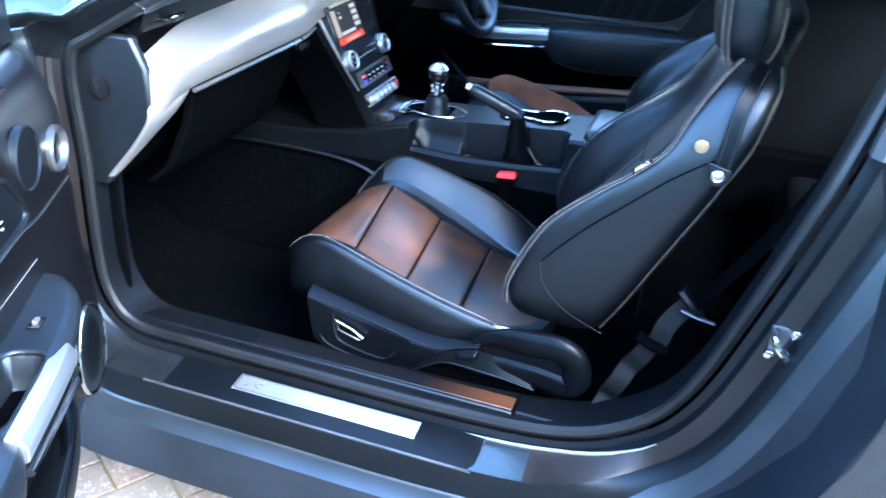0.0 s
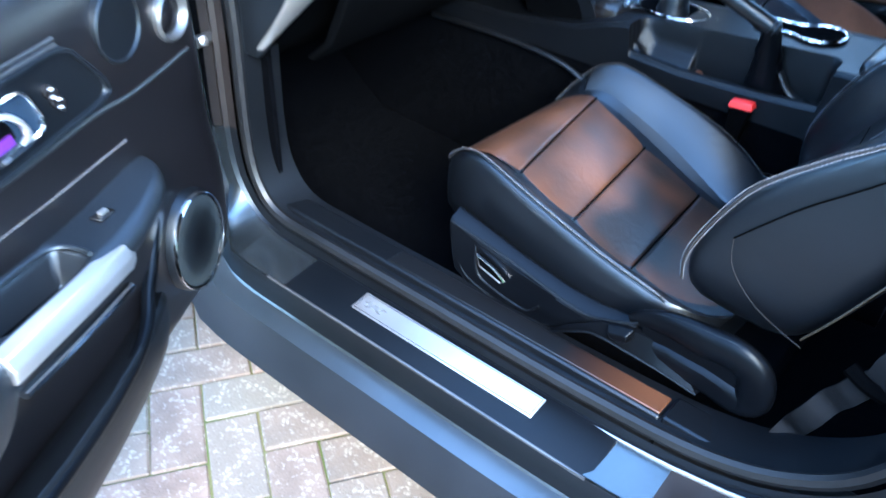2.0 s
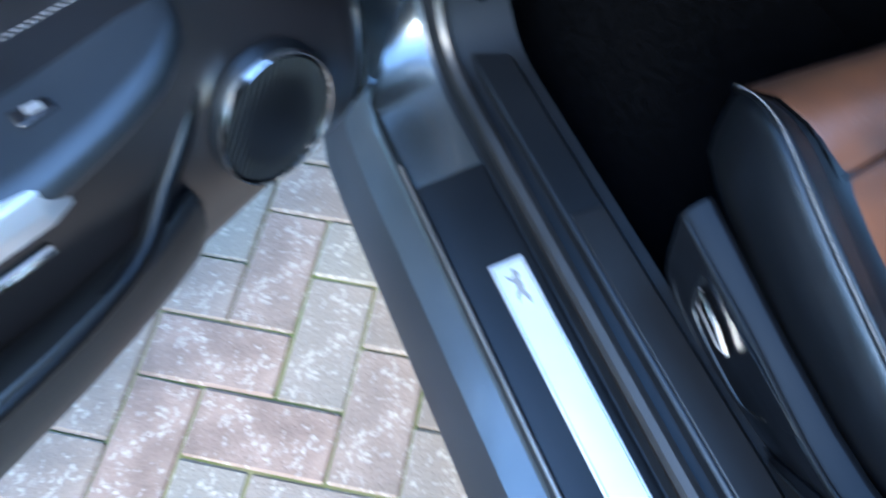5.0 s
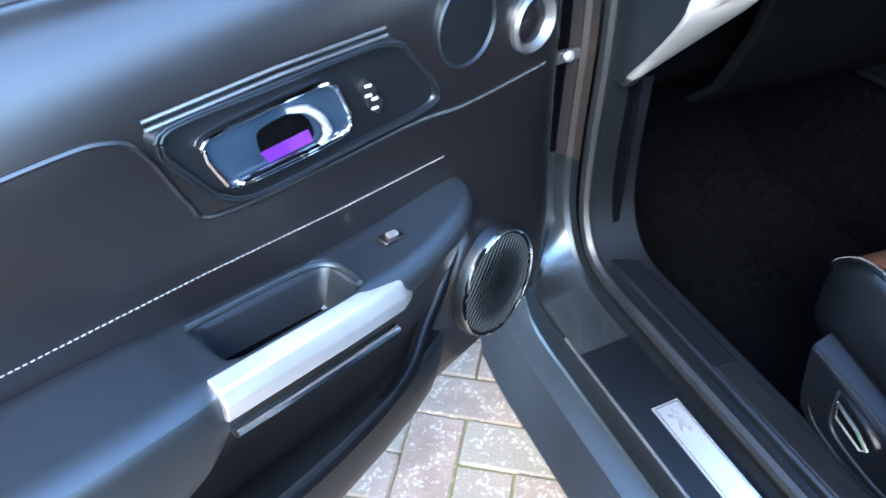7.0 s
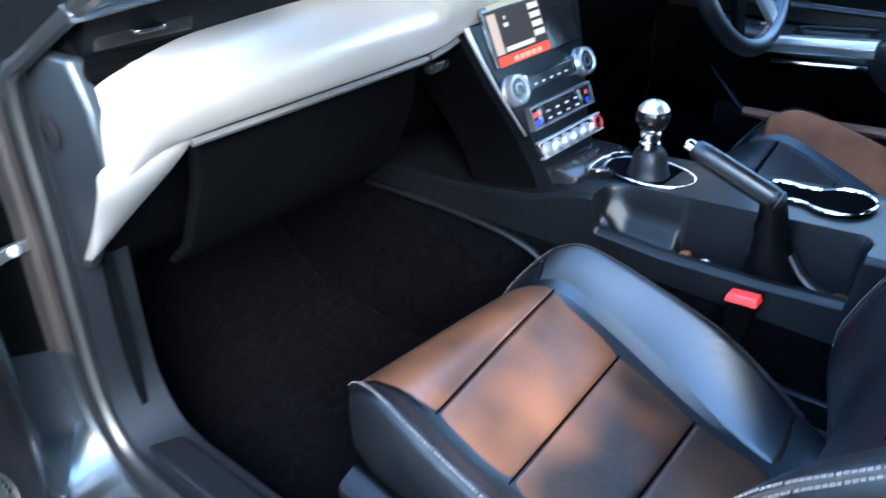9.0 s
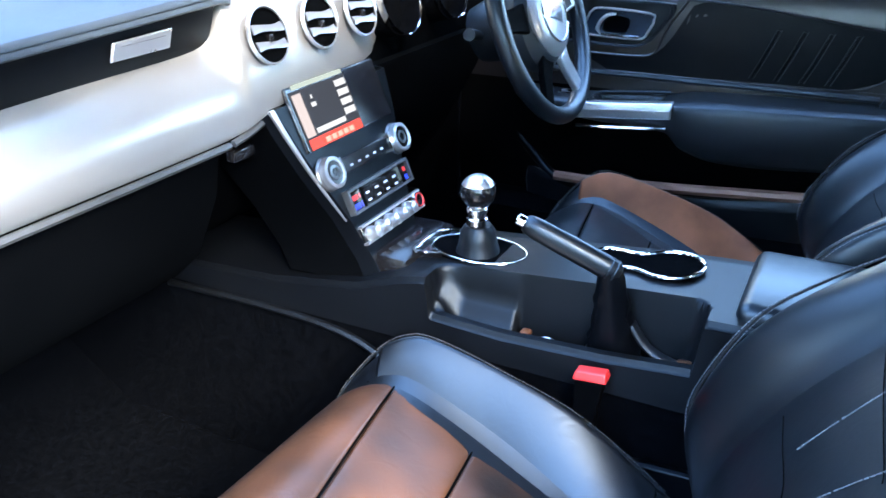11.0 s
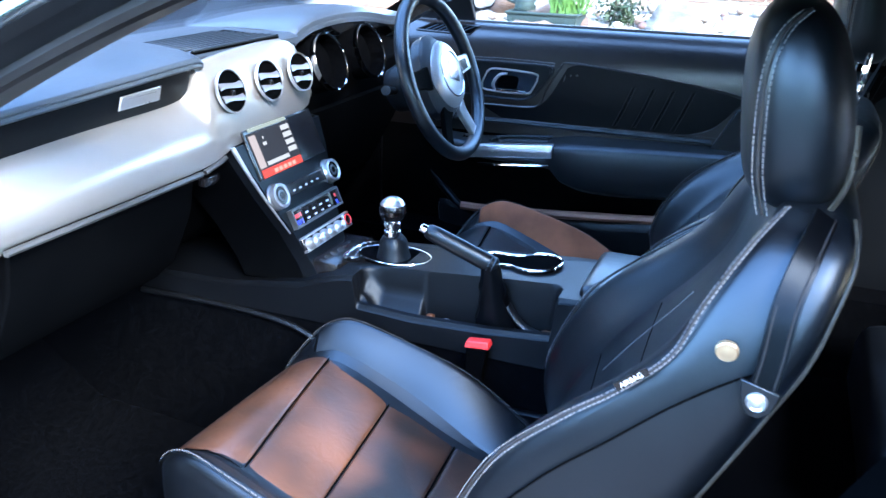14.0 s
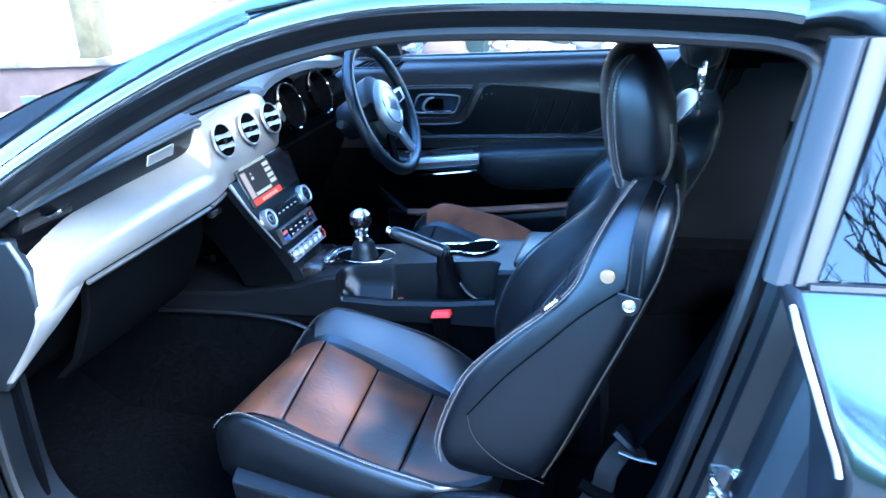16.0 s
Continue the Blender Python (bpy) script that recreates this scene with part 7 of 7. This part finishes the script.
bm = bmesh.new()
bmesh.ops.create_icosphere(bm, subdivisions=3, radius=1)
for v in bm.verts:
    f = 1 + 0.3 * noise.noise(v.co * 1.2 + Vector((7, 2, 0)))
    v.co = Vector((-0.10 + v.co.x * 0.15 * f, 4.9 + v.co.y * 0.13 * f, 0.77 + v.co.z * 0.10 * f))
part("boulder", bm, STONE, None, "large dark brown boulder in the gravel", category="rock", group="rockery", sharp=80)

# brick wall behind the rockery, in courses
wall_far = part("garden_wall", rbox(-3.5, 9, 5.5, 5.72, 0.0, 1.75), surface("mortar", (0.5, 0.47, 0.42), (0.6, 0.57, 0.52), 0.95), None, "sunlit yellow-brown brick wall behind the garden", category="brick wall", kind="structure")
me = bpy.data.meshes.new("brick")
bmb = rbox(-0.1075, 0.1075, -0.012, 0.0, -0.0325, 0.0325, 0.003, 1)
bmb.to_mesh(me)
bmb.free()
me.materials.append(BRICKRED)
for row in range(10):
    for c in range(28):
        ob = new("brick", me)
        ob.parent = wall_far
        ob.location = (-3.2 + c * 0.225 + (0.1125 if row % 2 else 0), 5.498, 0.80 + row * 0.075)
fence = thing("boundary_fence", (-4.5, 5.0, 0.0), "pale boundary fence with a post and rail", "fence", kind="structure")
part("fence_wall", rbox(-12, -3.7, 5.6, 5.8, 0.0, 0.49, 0.01), PINKWALL, fence, "low brick wall")
part("fence_rail", rbox(-12, -3.7, 5.55, 5.85, 0.49, 0.555, 0.01), STONE, fence, "coping rail")
part("fence_post", rbox(-4.70, -4.50, 5.58, 5.82, 0.555, 2.6, 0.01), POSTSTONE, fence, "yellow stone post")
part("house_wall", rbox(-14, -3.0, 9.0, 9.3, 0.0, 6.0), PALE, fence, "pale rendered house wall")


# bare tree across the road behind the viewer
def bare_tree(x, y, h, seed):
    r = random.Random(seed)
    t = thing("tree", (x, y, 0), "bare dark winter tree", "tree", "roadside trees")
    segs = []

    def grow_limb(p, d, L, rad, depth):
        pts = [p]
        for k in range(3):
            d = (d + Vector((r.uniform(-0.25, 0.25), r.uniform(-0.25, 0.25), r.uniform(-0.05, 0.2)))).normalized()
            p = p + d * L / 3
            pts.append(p)
        segs.append((pts, rad, depth))
        if depth < 5:
            for k in range(3 if depth < 4 else 2):
                a = r.uniform(0, 6.28)
                side = Vector((math.cos(a), math.sin(a), r.uniform(-0.1, 0.5)))
                grow_limb(pts[r.choice((2, 3))], (d * 0.7 + side * 0.75).normalized(), L * r.uniform(0.62, 0.8), rad * 0.52, depth + 1)
    grow_limb(Vector((x, y, 0)), Vector((0, 0, 1)), h * 0.3, h * 0.025, 0)
    tr = join(*[tube(p, [rad * (1 - 0.12 * k) for k in range(4)], 6) for p, rad, dp in segs if dp < 2])
    part("trunk", tr, BARK, t)
    bm = bmesh.new()
    for p, rad, dp in segs:
        if dp >= 2:
            for a, b in zip(p, p[1:]):
                s, u = frame_of(b - a)
                q = [[bm.verts.new(c + rr_ * (math.cos(w) * s + math.sin(w) * u)) for w in (0, 2.09, 4.19)] for c, rr_ in ((a, rad), (b, rad * 0.8))]
                for i in range(3):
                    j = (i + 1) % 3
                    bm.faces.new((q[0][i], q[0][j], q[1][j], q[1][i]))
    part("crown", bm, BARK, t, "bare twigs")


for x, y, h, sd in ((3.2, -10.5, 11.0, 1), (6.0, -11.0, 12.0, 2), (0.2, -11.5, 11.0, 3), (9.0, -10.5, 11.5, 4), (4.6, -10.0, 10.0, 5), (7.6, -11.0, 10.5, 6), (1.8, -11.0, 11.5, 7)):
    bare_tree(x, y, h, sd)

# unseen hedge added behind the viewer to darken what glass and paint mirror
hedge = thing("roadside_hedge", (0, -7.6, 0), "unseen hedge added to darken reflections", "hedge", kind="structure")
hg = []
for i in range(61):
    x = -15 + 0.5 * i
    hg.append([(x + 0.1 * noise.noise(Vector((x, z, 2))), -7.2 - 0.25 * z / 3 + 0.25 * noise.noise(Vector((x * 1.3, z * 1.7, 0))), z + (0.35 * noise.noise(Vector((x * 0.7, 5, 0))) if z > 1.5 else 0)) for z in (0.0, 0.4, 0.8, 1.2, 1.6, 1.9, 2.2)] + [(x, -8.2, 2.1), (x, -8.2, 0.0)])
part("hedge_mass", sheet(hg, 0.05, (0, -1, 0)), LEAF, hedge)
rl = random.Random(11)
bm = bmesh.new()
for k in range(7000):
    x, z = rl.uniform(-12, 12), rl.uniform(0.2, 2.3)
    c = Vector((x, -7.05 - 0.25 * z / 3 + rl.uniform(-0.15, 0.2), z))
    a, b = Vector((rl.uniform(-1, 1), rl.uniform(-1, 1), rl.uniform(-1, 1))).normalized() * 0.06, Vector((rl.uniform(-1, 1), rl.uniform(-1, 1), rl.uniform(-1, 1))).normalized() * 0.035
    bm.faces.new([bm.verts.new(q) for q in (c - a, c - b, c + a, c + b)])
part("hedge_leaves", bm, LEAF, hedge, kind="stuff")

# ---- block paving in a herringbone ----
BLOCK = surface("paving_block", (0.088, 0.058, 0.044), (0.165, 0.114, 0.088), 0.85, 0, 14, 160, 0.9, detail=9.0)
nt = BLOCK.node_tree
pb = nt.nodes["Principled BSDF"]
base = pb.inputs["Base Color"].links[0].from_socket
oi = nt.nodes.new("ShaderNodeObjectInfo")
geo = nt.nodes.new("ShaderNodeTexCoord")
warp = nt.nodes.new("ShaderNodeTexNoise")
warp.inputs["Scale"].default_value, warp.inputs["Detail"].default_value = 75, 5
nt.links.new(geo.outputs["Object"], warp.inputs["Vector"])
shift = nt.nodes.new("ShaderNodeVectorMath")
shift.operation = "MULTIPLY_ADD"
shift.inputs[1].default_value = (0.034, 0.034, 0.034)
nt.links.new(warp.outputs["Color"], shift.inputs[0])
nt.links.new(geo.outputs["Object"], shift.inputs[2])
spots = nt.nodes.new("ShaderNodeTexVoronoi")
spots.inputs["Scale"].default_value = 76
nt.links.new(shift.outputs[0], spots.inputs["Vector"])
patch = nt.nodes.new("ShaderNodeTexNoise")
patch.inputs["Scale"].default_value, patch.inputs["Detail"].default_value = 20, 8
nt.links.new(geo.outputs["Object"], patch.inputs["Vector"])
diff = nt.nodes.new("ShaderNodeMath")
diff.operation = "SUBTRACT"
nt.links.new(patch.outputs["Fac"], diff.inputs[0])
nt.links.new(spots.outputs["Distance"], diff.inputs[1])
sr = nt.nodes.new("ShaderNodeValToRGB")
sr.color_ramp.elements[0].position, sr.color_ramp.elements[1].position = 0.10, 0.60
nt.links.new(diff.outputs[0], sr.inputs[0])
hue = nt.nodes.new("ShaderNodeMix")
hue.data_type = "RGBA"
hue.inputs["B"].default_value = (0.118, 0.106, 0.086, 1)
nt.links.new(oi.outputs["Random"], hue.inputs["Factor"])
nt.links.new(base, hue.inputs["A"])
lich = nt.nodes.new("ShaderNodeMix")
lich.data_type = "RGBA"
lich.inputs["B"].default_value = (0.26, 0.232, 0.198, 1)
nt.links.new(sr.outputs[0], lich.inputs["Factor"])
nt.links.new(hue.outputs["Result"], lich.inputs["A"])
nt.links.new(lich.outputs["Result"], pb.inputs["Base Color"])
pave = part("pavement", sheet([[(x, y, -0.0055) for y in (-5.5, -1.5, 2.6)] for x in (-4.5, 0, 4.5)], 0.01, (0, 0, -1)), surface("joint_fill", (0.045, 0.065, 0.010), (0.12, 0.10, 0.05), 0.95, 0, 6, 200, 0.8), None, "weathered block paved drive with mossy joints", category="pavement", kind="structure")
EV = (Vector((-0.32, -0.13, 0)) - Vector((-0.14, -0.25, 0))).normalized()
EU = Vector((EV.y, -EV.x, 0))
UNIT = 0.1065
ORG = Vector((-0.14, -0.25, 0)) - UNIT * (EU + EV)
angle = math.atan2(EU.y, EU.x)
blocks = []
for v in range(3):
    r = random.Random(v)
    bm = rbox(-UNIT + 0.0014, UNIT - 0.0014, -UNIT / 2 + 0.0014, UNIT / 2 - 0.0014, -0.03, 0.0, 0.004, 1)
    for q in bm.verts:
        q.co += Vector((r.uniform(-1, 1), r.uniform(-1, 1), 0)) * 0.0012
    m2 = bpy.data.meshes.new("paving_block")
    bm.to_mesh(m2)
    bm.free()
    m2.materials.append(BLOCK)
    blocks.append(m2)
cells = []
for i in range(-80, 81):
    for j in range(-80, 81):
        s = (i + j) % 4
        if s in (0, 2):
            c = ORG + UNIT * (EU * (i + (1.0 if s == 0 else 0.5)) + EV * (j + (0.5 if s == 0 else 1.0)))
            if -4.4 < c.x < 4.4 and -5.4 < c.y < 2.5:
                cells.append(((c - Vector((-0.35, -0.3, 0))).length, c.x, c.y, s))
cells.sort()
rest_v, rest_f = [], []
shapes = [([v.co.copy() for v in m.vertices], [tuple(p.vertices) for p in m.polygons]) for m in blocks]
for k, (dist, x, y, s) in enumerate(cells):
    r = random.Random(k)
    turn = angle + (0 if s == 0 else math.pi / 2) + r.uniform(-0.008, 0.008) + (math.pi if r.random() < 0.5 else 0)
    mm = Matrix.Translation((x, y, r.uniform(-0.003, 0.002))) @ Matrix.Rotation(turn, 4, "Z") @ Matrix.Rotation(r.uniform(-0.012, 0.012), 4, "X")
    if k < 300:
        ob = new("paving_block", blocks[k % 3])
        ob.parent = pave
        ob.matrix_basis = mm
    else:
        q0 = len(rest_v)
        vs, fs = shapes[k % 3]
        rest_v.extend(tuple(mm @ v) for v in vs)
        rest_f.extend(tuple(q0 + i for i in f) for f in fs)
rest = bpy.data.meshes.new("further_blocks")
rest.from_pydata(rest_v, [], rest_f)
rest.materials.append(BLOCK)
ob = new("further_blocks", rest)
ob.parent = pave
tagged(ob, kind="stuff")
